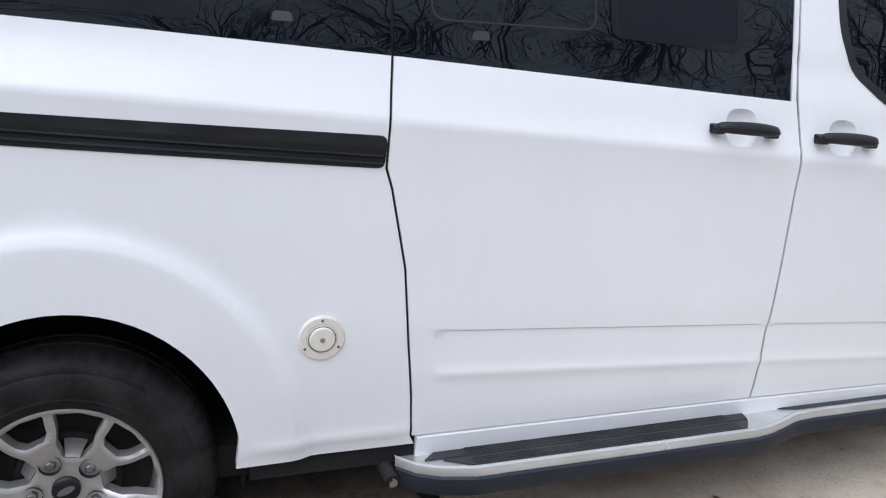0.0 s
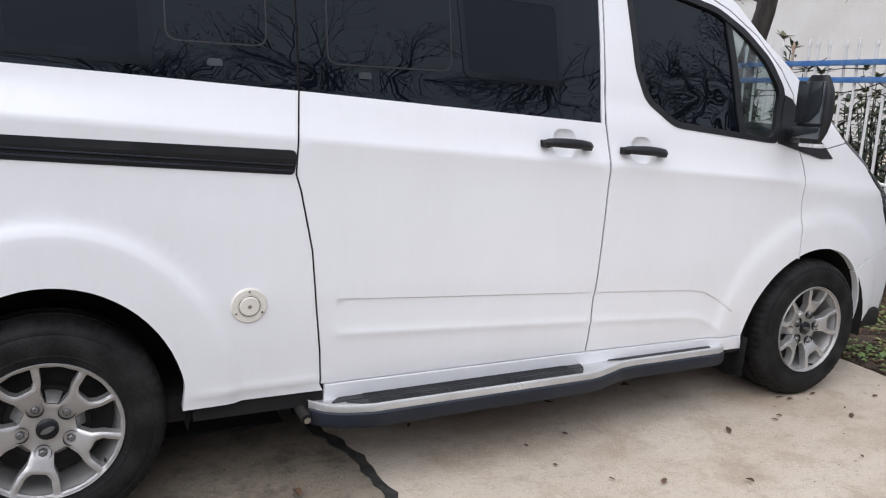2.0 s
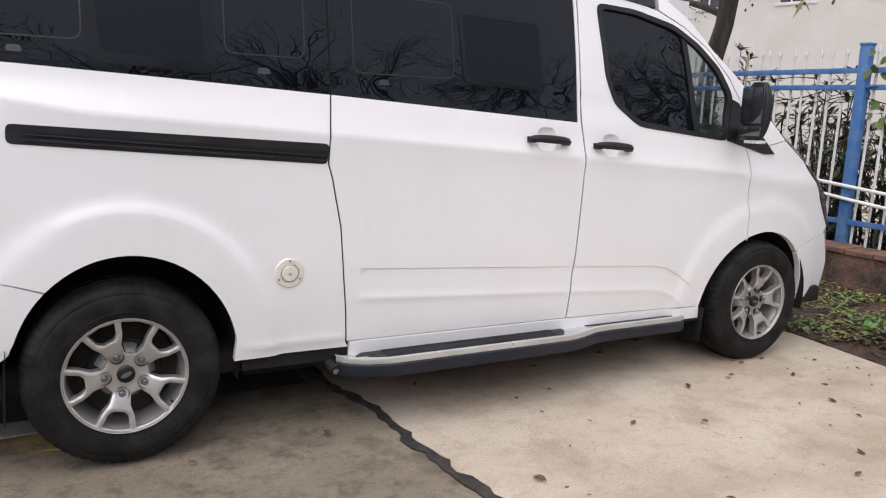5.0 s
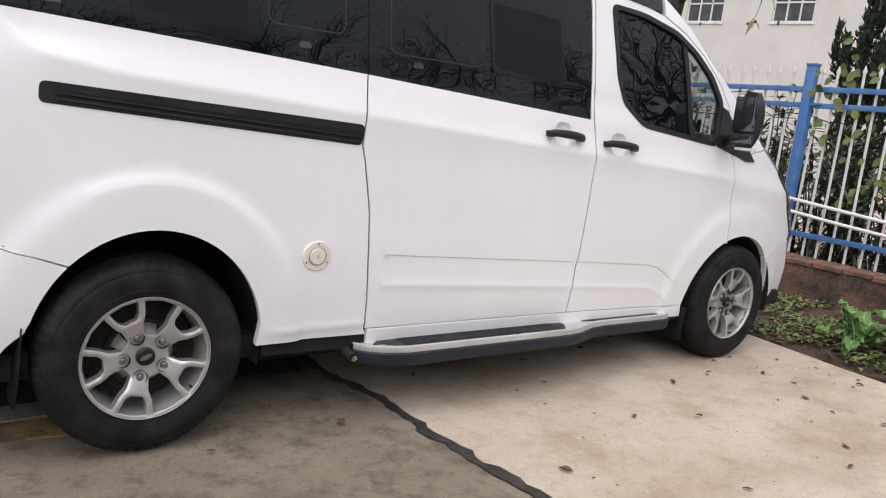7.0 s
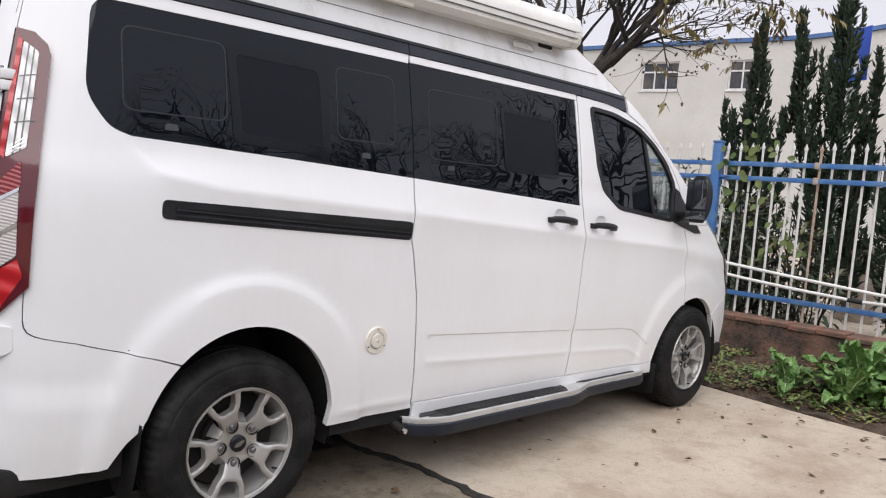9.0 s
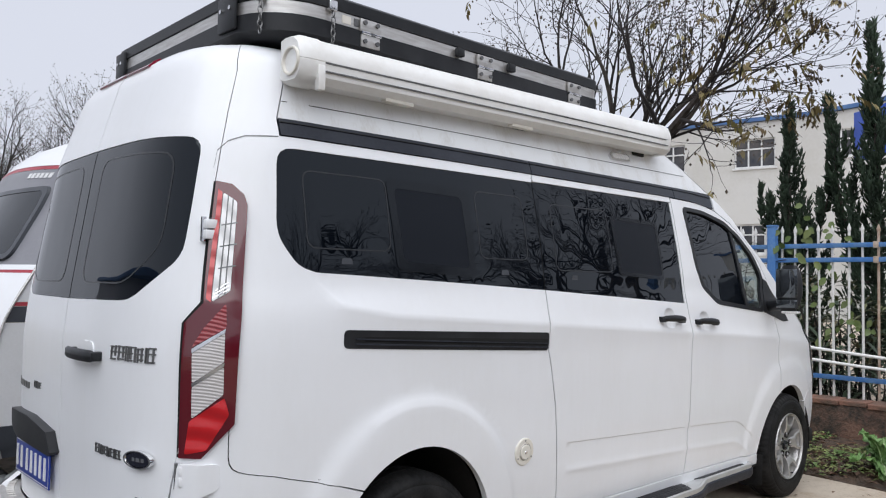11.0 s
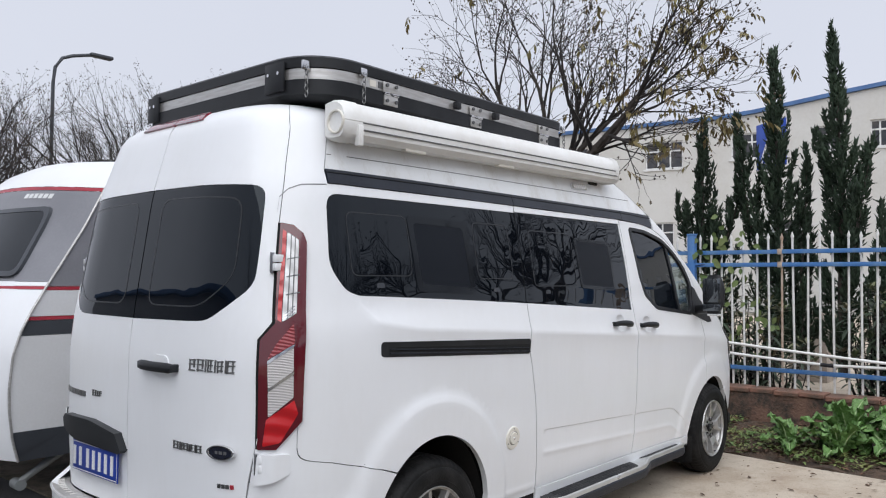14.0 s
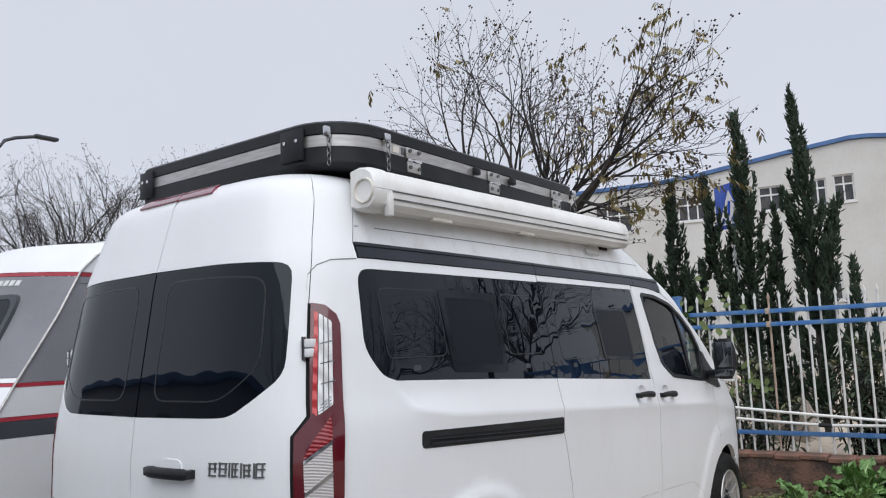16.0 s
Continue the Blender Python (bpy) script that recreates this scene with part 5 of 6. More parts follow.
for x, y in ((-0.545, -0.69), (-0.30, -0.79), (1.38, -0.79)):
    e = new("chain_latch")
    e.parent = tent
    part("latch", block(x - 0.018, x + 0.018, y - 0.014, y + 0.004, 2.385, 2.425, 0.004), CHROME, e)
    for k in range(5):
        z = 2.375 - k * 0.024
        bm = lathe([(0.009, -0.0025), (0.0115, 0), (0.009, 0.0025), (0.0065, 0), (0.009, -0.0025)], 10, "y" if k % 2 else "x")
        bm.transform(Matrix.Translation((x, y - 0.012, z)) @ Matrix.Diagonal((1, 1, 1.5, 1)))
        part("chain_link", bm, LETTER, e)
for y0, y1 in ((-0.60, -0.47), (0.44, 0.54)):
    part("corner_bracket", block(-0.592, -0.578, y0, y1, 2.30, 2.43, 0.004), BLACKP, tent)
    for y in (y0 + 0.03, y1 - 0.03):
        part("bracket_bolt", rod([(-0.59, y, 2.38), (-0.598, y, 2.38)], 0.008, 8), CHROME, tent)
part("tent_label", block(-0.245, -0.205, -0.7815, -0.7785, 2.36, 2.39, 0.0), CAPW, tent)
part("tent_label", block(-0.19, -0.165, -0.7815, -0.7785, 2.36, 2.39, 0.0), LETTER, tent)

# ---- ground ----
tagged(part("ground", block(-60, 90, -60, 90, -0.35, -0.05, 0), FIELD, None), "pale bare ground reaching to the horizon", "ground", kind="structure")
CRACK = [(0.90, 0.9), (0.93, 0.2), (0.955, -0.45), (0.985, -0.6), (1.035, -0.8), (1.045, -1.02), (1.04, -1.2), (1.07, -1.45), (1.09, -1.75), (1.12, -2.1), (1.10, -2.6), (1.14, -3.4), (1.12, -7.0)]
flat0 = lambda u, v, o: Vector((u, v, o + 0.006 * noise.noise((u * 0.7, v * 0.7, 0)) - 0.003))
rngc = random.Random(3)
edge_l = [(x - 0.018 + rngc.uniform(-0.02, 0.012) + 0.014 * noise.noise((y * 5, 1, 0)), y) for x, y in dense(CRACK, 0.06, False)]
edge_r = [(x + 0.022 + rngc.uniform(-0.014, 0.02) + 0.014 * noise.noise((y * 5, 7, 0)), y) for x, y in dense(CRACK, 0.06, False)]
slab_r = patch("concrete_slab", [(4.02, 0.9), (4.03, -0.7), (3.95, -1.4), (3.93, -2.0), (3.96, -7.0)] + edge_r[::-1], flat0, BEIGE, None, step=0.3, off=0.0, thick=0.12)
tagged(slab_r, "smooth beige concrete slab with brown stains", "paving", kind="structure")
slab_l = patch("concrete_slab", [(-1.3, -7.0)] + [(1.12, -7.0)] + edge_l[::-1][1:] + [(-1.3, 0.9)], flat0, GREYC, None, step=0.3, off=-0.006, thick=0.12)
tagged(slab_l, "rough grey-brown concrete slab beside the joint", "paving", kind="structure")
slab_b = patch("concrete_slab", [(4.02, 0.91), (-0.35, 0.91), (-0.36, 9), (4.02, 9)], flat0, GREYC, None, step=0.6, off=-0.008, thick=0.1)
tagged(slab_b, "grey concrete under the parked vehicles", "paving", kind="structure")
slab_a = patch("asphalt_yard", [(-1.315, -7.0), (-1.315, 0.905), (-0.365, 0.92), (-0.365, 9.0), (-12, 9), (-12, -7)], flat0, ASPH, None, step=0.6, off=-0.010, thick=0.1)
tagged(slab_a, "dark worn asphalt yard", "yard", kind="structure")
rim_y = lambda x, a: a + 0.012 * noise.noise((x * 3, a * 9, 4))
xs = np.arange(-1.29, 0.05, 0.07)
strip = patch("kerb_strip", [(x, rim_y(x, -0.545)) for x in xs] + [(x, rim_y(x, -0.40)) for x in xs[::-1]], flat0, surf("kerb_concrete", (0.3, 0.28, 0.25), (0.19, 0.17, 0.15), rough=0.9, big=5, fine=60, bump=0.5), None, step=0.1, off=0.008, thick=0.02)
tagged(strip, "pale concrete strip flush with the slab", "kerb", kind="structure")
xs = np.arange(-1.29, 0.12, 0.035)
yel = patch("yellow_line", [(x, rim_y(x, -0.715) + 0.035 * noise.noise((x * 11, 2, 0))) for x in xs] + [(x, rim_y(x, -0.548)) for x in xs[::-1]], flat0,
            surf("worn_yellow_paint", (0.3, 0.2, 0.075), (0.13, 0.105, 0.075), rough=0.85, big=6, fine=50, bump=0.4, lo=0.42, hi=0.58), None, step=0.06, off=0.001, thick=0.006)
tagged(yel, "worn yellow painted line on the concrete", "line", kind="structure")
# the van's shade on the ground, laid as a near-black sheet
van_shade = patch("shade_strip", [(-1.29, -0.385), (0.86, -0.385), (0.86, 0.89), (-1.29, 0.89)], flat0, surf("shaded_asphalt", (0.02, 0.02, 0.021), (0.012, 0.012, 0.012), rough=0.9, big=3, fine=120, bump=0.6), None, step=0.2, off=0.003, thick=0.008)
tagged(van_shade, "near-black sheet standing in for the shade beneath the van", "paving", kind="structure")
joint = patch("joint_filler", edge_l + edge_r[::-1], flat0, TAR, None, step=0.05, off=0.002, thick=0.05)
tagged(joint, "black ragged tar joint between the slabs", "joint", kind="structure")
pl2 = patch("parking_line", [(-4.0, 1.66), (-0.37, 1.70), (-0.37, 1.81), (-4.0, 1.77)], flat0, surf("line_paint", (0.6, 0.6, 0.58), (0.3, 0.3, 0.29), rough=0.8, fine=40, bump=0.2), None, step=0.3, off=-0.003, thick=0.006)
tagged(pl2, "worn white painted parking line", "line", kind="structure")
bed = patch("planting_bed", [(4.03, 2.5), (4.035, -0.7), (3.955, -1.4), (3.935, -2.0), (3.965, -7.0), (5.44, -7.0), (5.44, 2.5)],
            lambda u, v, o: Vector((u, v, o + 0.05 * sstep(4.0, 4.5, u) + 0.03 * noise.noise((u * 4, v * 4, 1)) + 0.012 * noise.noise((u * 15, v * 15, 2)))), SOIL, None, step=0.07, off=0.0, thick=0.12)
tagged(bed, "dark soil bed strewn with litter", "soil bed", kind="structure")
lane = patch("pavement", [(6.3, -14), (6.3, 14), (30, 22), (30, -22)], flat0, BEIGE, None, step=1.5, off=-0.02, thick=0.02)
tagged(lane, "pale paved lane beyond the fence", "lane", kind="structure")


def leaf_strip(bm, base, d, up, length, width, n=3, fold=0.25, droop=0.3):
    """One leaf: a folded pointed strip, into bm."""
    d, up = Vector(d).normalized(), Vector(up)
    side = d.cross(up)
    if side.length < 1e-3:
        side = Vector((1, 0, 0))
    side.normalize()
    nrm = side.cross(d).normalized()
    prev = None
    for i in range(n + 1):
        t = i / n
        w = width * math.sin(math.pi * min(0.97, 0.08 + 0.9 * t)) * 0.5
        c = Vector(base) + d * length * t - Vector((0, 0, 1)) * droop * length * t * t
        row = (bm.verts.new(c - side * w + nrm * fold * w), bm.verts.new(c), bm.verts.new(c + side * w + nrm * fold * w))
        if prev:
            bm.faces.new((prev[0], prev[1], row[1], row[0]))
            bm.faces.new((prev[1], prev[2], row[2], row[1]))
        prev = row


# fallen leaves
bm = bmesh.new()
rng = random.Random(11)
for i in range(360):
    x = rng.uniform(1.2, 3.95) if rng.random() < 0.88 else rng.uniform(-0.3, 1.0)
    y = rng.uniform(-3.2, -0.75) if rng.random() < 0.8 else rng.uniform(-0.8, 0.2)
    if rng.random() < 0.35:
        x = 3.9 - abs(rng.gauss(0, 0.5))
    a = rng.uniform(0, 6.28)
    ln = rng.uniform(0.02, 0.06) if i < 130 else rng.uniform(0.005, 0.014)
    leaf_strip(bm, (x, y, 0.004), (math.cos(a), math.sin(a), rng.uniform(0.0, 0.2)), (0, 0, 1), ln, ln * rng.uniform(0.35, 0.6), 3, rng.uniform(-0.4, 0.9), rng.uniform(-0.1, 0.2))
tagged(part("fallen_leaves", bm, DRY, None), "dry brown leaves scattered on the concrete", "fallen leaves", kind="stuff")

# ---- wall and fence ----
wall = thing("low_wall", "low stained wall with a crumbling red coping under the fence", "wall", kind="structure")
wp = lambda u, v, o: Vector((5.44 - o + 0.012 * noise.noise((u * 3, v * 5, 0)), u, v))
patch("wall_face", [(-7, -0.05), (4.5, -0.05), (4.5, 0.335), (-7, 0.335)], wp, WALLM, wall, step=0.07, thick=0.24)
rng = random.Random(5)
y = -4.6
cmesh = block(-0.135, 0.135, 0.0, 0.23, 0, 0.045, 0.008)
cm = bpy.data.meshes.new("coping_brick")
cmesh.to_mesh(cm)
cm.materials.append(COPING)
while y < 2.5:
    o = new("coping_brick", cm)
    o.parent = wall
    o.matrix_basis = pose(5.56 + rng.uniform(-0.012, 0.012), y, 0.332 + rng.uniform(-0.006, 0.006), rng.uniform(-1, 1), rng.uniform(-1.5, 1.5), rng.uniform(-2, 2))
    y += 0.24

fence = thing("picket_fence", "white pointed steel pickets on blue rails, rusty in places", "fence", (5.72, 0, 0), kind="structure")
bm = bmesh.new()
tube(bm, [(0, 0, 0.34), (0, 0, 1.925)], 0.0115, 8)
tube(bm, [(0, 0, 1.92), (0, 0, 1.94), (0, 0, 1.985)], [0.015, 0.018, 0.002], 8)
pm = bpy.data.meshes.new("picket")
bm.to_mesh(pm)
bm.free()
pm.polygons.foreach_set("use_smooth", [True] * len(pm.polygons))
pm.set_sharp_from_angle(angle=radians(40))
pm.materials.append(FWHITE)
pr = pm.copy()
pr.materials.clear()
pr.materials.append(RUSTY)
rng = random.Random(8)
for i in range(64):
    yy = 3.98 - i * 0.125
    o = new("picket", pr if i in (38, 55, 21) else pm)
    o.parent = fence
    o.matrix_basis = pose(rng.uniform(-0.004, 0.004), yy + rng.uniform(-0.006, 0.006), rng.uniform(-0.012, 0.008), rng.uniform(-0.7, 0.7), rng.uniform(-0.5, 0.5), 0)
for z in (1.785, 1.65, 0.555):
    part("rail", block(-0.035, -0.012, -4.2, 4.2, z - 0.022, z + 0.022, 0.003), BLUEP, fence, "blue painted steel rail")
for yy in (0.17, -3.35, 3.7):
    part("post", block(-0.06, 0.015, yy - 0.04, yy + 0.04, 0.2, 1.985, 0.004), BLUEP, fence, "blue square steel post")
    part("post_cap", block(-0.066, 0.021, yy - 0.046, yy + 0.046, 1.98, 2.0, 0.004), BLUEP, fence)
for yy in (-0.77, -2.9):
    for z in (1.785, 1.65):
        part("rail_clip", block(-0.045, 0.012, yy - 0.022, yy + 0.022, z - 0.03, z + 0.03, 0.004), RUSTY, fence)
for (y0, z0), (y1, z1) in (((0.9, 0.92), (-3.6, 0.60)), ((0.95, 0.85), (-1.25, 0.645))):
    pts = [(5.65 - 0.012 * math.sin(3 * t), y0 + (y1 - y0) * t, z0 + (z1 - z0) * t - 0.03 * math.sin(math.pi * t)) for t in np.linspace(0, 1, 12)]
    pp = part("pipe", rod(pts, 0.0145, 10), IVORY, None)
    tagged(pp, "white plastic pipe slung along the fence", "pipe", group="pipes on the fence")
pp = part("pipe", rod([(5.65, -1.22, 0.645), (5.65, -2.2, 0.665), (5.65, -3.9, 0.63)], 0.0145, 10), IVORY, None)
tagged(pp, "white plastic pipe slung along the fence", "pipe", group="pipes on the fence")
part("pipe_joint", rod([(5.65, -1.16, 0.647), (5.65, -1.28, 0.643)], 0.019, 10), BLACKP, pp)

# ---- plants by the wall ----
def broad_plant(name, at, n, size, seed):
    rng = random.Random(seed)
    e = thing(name, "bushy green mustard plant with big crinkled leaves", "plant", at, group="leafy plants by the wall")
    for k in range(n):
        a = 6.283 * k / n * 2.4 + rng.uniform(-0.4, 0.4)
        el = rng.uniform(0.5, 1.4)
        ln, wd = size * rng.uniform(0.75, 1.15), size * rng.uniform(0.26, 0.38)
        out = Vector((math.cos(a), math.sin(a), 0))
        side = Vector((-math.sin(a), math.cos(a), 0))
        rows, rib = [], []
        for i in range(15):
            t = i / 14
            ang = el - 1.35 * t * t * (1.4 - el * 0.55)
            if i == 0:
                p = Vector((0, 0, 0.0))
            else:
                p = p + (out * math.cos(ang) + Vector((0, 0, 1)) * math.sin(ang)) * ln / 14
            nrm = out * -math.sin(ang) + Vector((0, 0, 1)) * math.cos(ang)
            w = wd * (0.12 + 0.9 * math.sin(math.pi * min(1, 0.05 + t * 0.93)) ** 0.7 * sstep(0.05, 0.4, t)) * 0.5 * (1 if i < 14 else 0.3)
            rows.append([])
            for j in range(-4, 5):
                u = j / 4
                ruf = 0.034 * size / 0.5 * math.sin(t * 27 + j * 1.3 + k) * abs(u) ** 1.5 + rng.uniform(-0.008, 0.008)
                rows[-1].append(tuple(p + side * u * w * (1 + 0.1 * math.sin(t * 31 + k)) + nrm * (0.35 * w * abs(u) + ruf)))
            rib.append(tuple(p + nrm * 0.002))
        lf = part("leaf", loft(rows), BROAD, e)
        bmr = bmesh.new()
        tube(bmr, rib, [0.012 * (1 - 0.065 * i) * size / 0.45 for i in range(15)], 5)
        part("leaf_rib", bmr, RIB, lf)
    return e


for k, (at, n, sz) in enumerate((((4.42, -1.2, 0.03), 7, 0.36), ((4.75, -1.6, 0.05), 10, 0.52), ((4.35, -1.62, 0.02), 10, 0.42), ((4.62, -1.98, 0.04), 10, 0.46), ((4.5, -2.4, 0.04), 9, 0.44), ((4.85, -2.5, 0.05), 9, 0.5), ((4.6, -3.0, 0.05), 9, 0.45))):
    broad_plant("leafy_plant", at, n + 5, sz * 0.94, k)

bm, bm2 = bmesh.new(), bmesh.new()
rng = random.Random(21)
for i in range(6500):
    x, y = rng.uniform(4.02, 5.42), rng.uniform(-4.0, 1.2)
    if noise.noise((x * 2.2, y * 2.2, 5)) < -0.12:
        continue
    a = rng.uniform(0, 6.28)
    z = 0.05 * sstep(4.0, 4.5, x) + rng.uniform(0, 0.05)
    ln = rng.uniform(0.025, 0.075)
    leaf_strip(bm, (x, y, z), (math.cos(a), math.sin(a), rng.uniform(0.1, 0.9)), (0, 0, 1), ln, ln * 0.5, 2, 0.3, 0.4)
for i in range(1500):
    x, y = rng.uniform(4.0, 5.42), rng.uniform(-4.0, 1.2)
    a = rng.uniform(0, 6.28)
    ln = rng.uniform(0.03, 0.09)
    leaf_strip(bm2, (x, y, 0.05 * sstep(4.0, 4.5, x) + 0.025), (math.cos(a), math.sin(a), rng.uniform(-0.1, 0.3)), (0, 0, 1), ln, ln * 0.45, 2, rng.uniform(-0.5, 0.8), 0.1)
tagged(part("ground_weeds", bm, WEED, None), "low green weeds over the soil bed", "weeds", kind="stuff")
tagged(part("leaf_litter", bm2, DRY, None), "brown leaf litter on the soil bed", "leaf litter", kind="stuff")


# ---- shrubs behind the fence ----
def shrub(at, h, r, seed, stems=15):
    rng = random.Random(seed)
    e = thing("hedge_shrub", "dark evergreen shrub with long glossy leaves behind the fence", "shrub", at, group="shrubs behind the fence")
    bs, bl, by = bmesh.new(), bmesh.new(), bmesh.new()
    for s in range(stems):
        a, q = rng.uniform(0, 6.28), r * math.sqrt(rng.random())
        hh = h * rng.uniform(0.55, 1.0) * (1 - 0.25 * (q / r) ** 2)
        lean = rng.uniform(0.0, 0.25)
        p0 = Vector((q * 0.35 * math.cos(a), q * 0.35 * math.sin(a), 0))
        p1 = Vector((q * math.cos(a), q * math.sin(a), hh))
        pts = [p0.lerp(p1, t) + Vector((rng.uniform(-0.03, 0.03), rng.uniform(-0.03, 0.03), 0)) for t in np.linspace(0, 1, 6)]
        tube(bs, pts, [0.014, 0.012, 0.010, 0.008, 0.006, 0.004], 4)
        nl = int(hh * 17)
        for i in range(nl):
            t = 0.08 + 0.92 * i / nl
            p = p0.lerp(p1, t)
            b = rng.uniform(0, 6.28)
            el = rng.uniform(-0.5, 0.45)
            ln = rng.uniform(0.10, 0.19)
            leaf_strip(bl, p, (math.cos(b) * math.cos(el), math.sin(b) * math.cos(el), math.sin(el)), (0, 0, 1), ln, ln * 0.27, 3, 0.35, 0.35)
        for i in range(9):
            b = i * 2.4 + rng.uniform(-0.3, 0.3)
            el = rng.uniform(0.3, 1.1)
            ln = rng.uniform(0.10, 0.17)
            leaf_strip(by if rng.random() < 0.6 else bl, p1, (math.cos(b) * math.cos(el), math.sin(b) * math.cos(el), math.sin(el)), (0, 0, 1), ln, ln * 0.27, 3, 0.35, 0.25)
    tagged(part("branchwork", bs, TWIG, e), kind="stuff")
    tagged(part("foliage", bl, SHRUB, e), kind="stuff")
    tagged(part("young_foliage", by, SHRUBT, e), kind="stuff")


rng = random.Random(31)
for k, (x, y, h) in enumerate(((6.25, 3.5, 1.7), (6.2, 2.75, 2.1), (6.45, 2.1, 2.3), (6.15, 1.5, 2.25), (6.4, 0.9, 2.0), (6.15, 0.35, 1.75), (6.6, -0.1, 1.7), (6.25, -0.45, 1.5), (6.5, -1.45, 1.55),
                               (6.3, -2.0, 1.75), (6.6, -2.6, 1.9), (6.3, -3.2, 1.8), (7.6, -2.1, 2.0), (7.6, 0.9, 2.0), (7.8, 1.9, 2.2), (7.1, 0.4, 1.8), (7.2, -1.4, 1.75), (7.0, -1.9, 1.8), (7.3, -2.9, 2.0), (7.1, 1.4, 2.0), (7.3, -3.6, 2.0))):
    shrub((x + 0.15, y, -0.05), h, rng.uniform(0.38, 0.5), 40 + k, 17)

bm = bmesh.new()
rng = random.Random(77)
for i in range(64):
    c = rng.choice(((-0.15, 1.72, 0.2), (-0.3, 1.5, 0.25), (-0.05, 1.85, 0.15), (-0.5, 1.1, 0.2)))
    y, z = c[0] + rng.gauss(0, c[2]), c[1] + rng.gauss(0, 0.16)
    a = rng.uniform(0, 6.28)
    ln = rng.uniform(0.05, 0.095)
    leaf_strip(bm, (5.72 + rng.uniform(-0.05, 0.07), y, z), (rng.uniform(-0.5, 0.2), math.cos(a), math.sin(a) - 0.6), (-1, 0, 0.2), ln, ln * 0.85, 3, 0.2, 0.2)
vine = thing("climbing_vine", "climbing vine with broad green leaves twined in the fence", "vine", (0, 0, 0))
tagged(part("foliage", bm, VINE, vine), kind="stuff")
bm = bmesh.new()
for k in range(16):
    y0 = rng.uniform(-0.7, 2.6)
    z0 = rng.uniform(1.55, 1.8)
    pts = [(5.69 + rng.uniform(-0.02, 0.05), y0 + 0.18 * i, z0 + rng.uniform(-0.05, 0.05)) for i in range(6)]
    tube(bm, pts, 0.004, 4)
tube(bm, [(5.72, -0.1, 0.35), (5.74, -0.15, 0.9), (5.70, -0.05, 1.4), (5.72, -0.15, 1.75)], 0.007, 5)
part("vine_stem", bm, TWIG, vine)


# ---- trees ----
def grow(bms, p, d, length, radius, level, rng, tips, spread=0.55, up=0.12):
    n = 6 if level < 2 else 4
    pts, rad = [Vector(p)], [radius]
    d = Vector(d).normalized()
    for i in range(n):
        d = (d + Vector((rng.gauss(0, 0.15), rng.gauss(0, 0.15), rng.gauss(0, 0.11) + up * (0.3 if level > 1 else 0.5)))).normalized()
        pts.append(pts[-1] + d * length / n)
        rad.append(radius * (1 - 0.62 * (i + 1) / n))
    tube(bms[0 if level < 2 else 1], pts, rad, (8, 6, 5, 4, 3, 3)[level], caps=False)
    if level >= 4:
        tips.append((pts[-1], d))
        if level < 5 and rng.random() < 0.5:
            tips.append((pts[-2], d))
        return
    kids = (5, 5, 4, 4)[level]
    for k in range(kids):
        t = 0.28 + 0.72 * (k + rng.random() * 0.7) / kids
        i = min(n - 1, int(t * n))
        q = pts[i].lerp(pts[i + 1], t * n - i)
        axis = d.cross(Vector((rng.gauss(0, 1), rng.gauss(0, 1), rng.gauss(0, 1)))).normalized()
        nd = (Matrix.Rotation(rng.uniform(spread * 0.6, spread * 1.4), 3, axis) @ (pts[i + 1] - pts[i]).normalized())
        grow(bms, q, nd, length * rng.uniform(0.5, 0.75), max(0.0048, rad[i] * rng.uniform(0.5, 0.68)), level + 1, rng, tips, spread, up)
    grow(bms, pts[-1], d, length * 0.6, rad[-1] * 0.9, level + 1, rng, tips, spread, up)


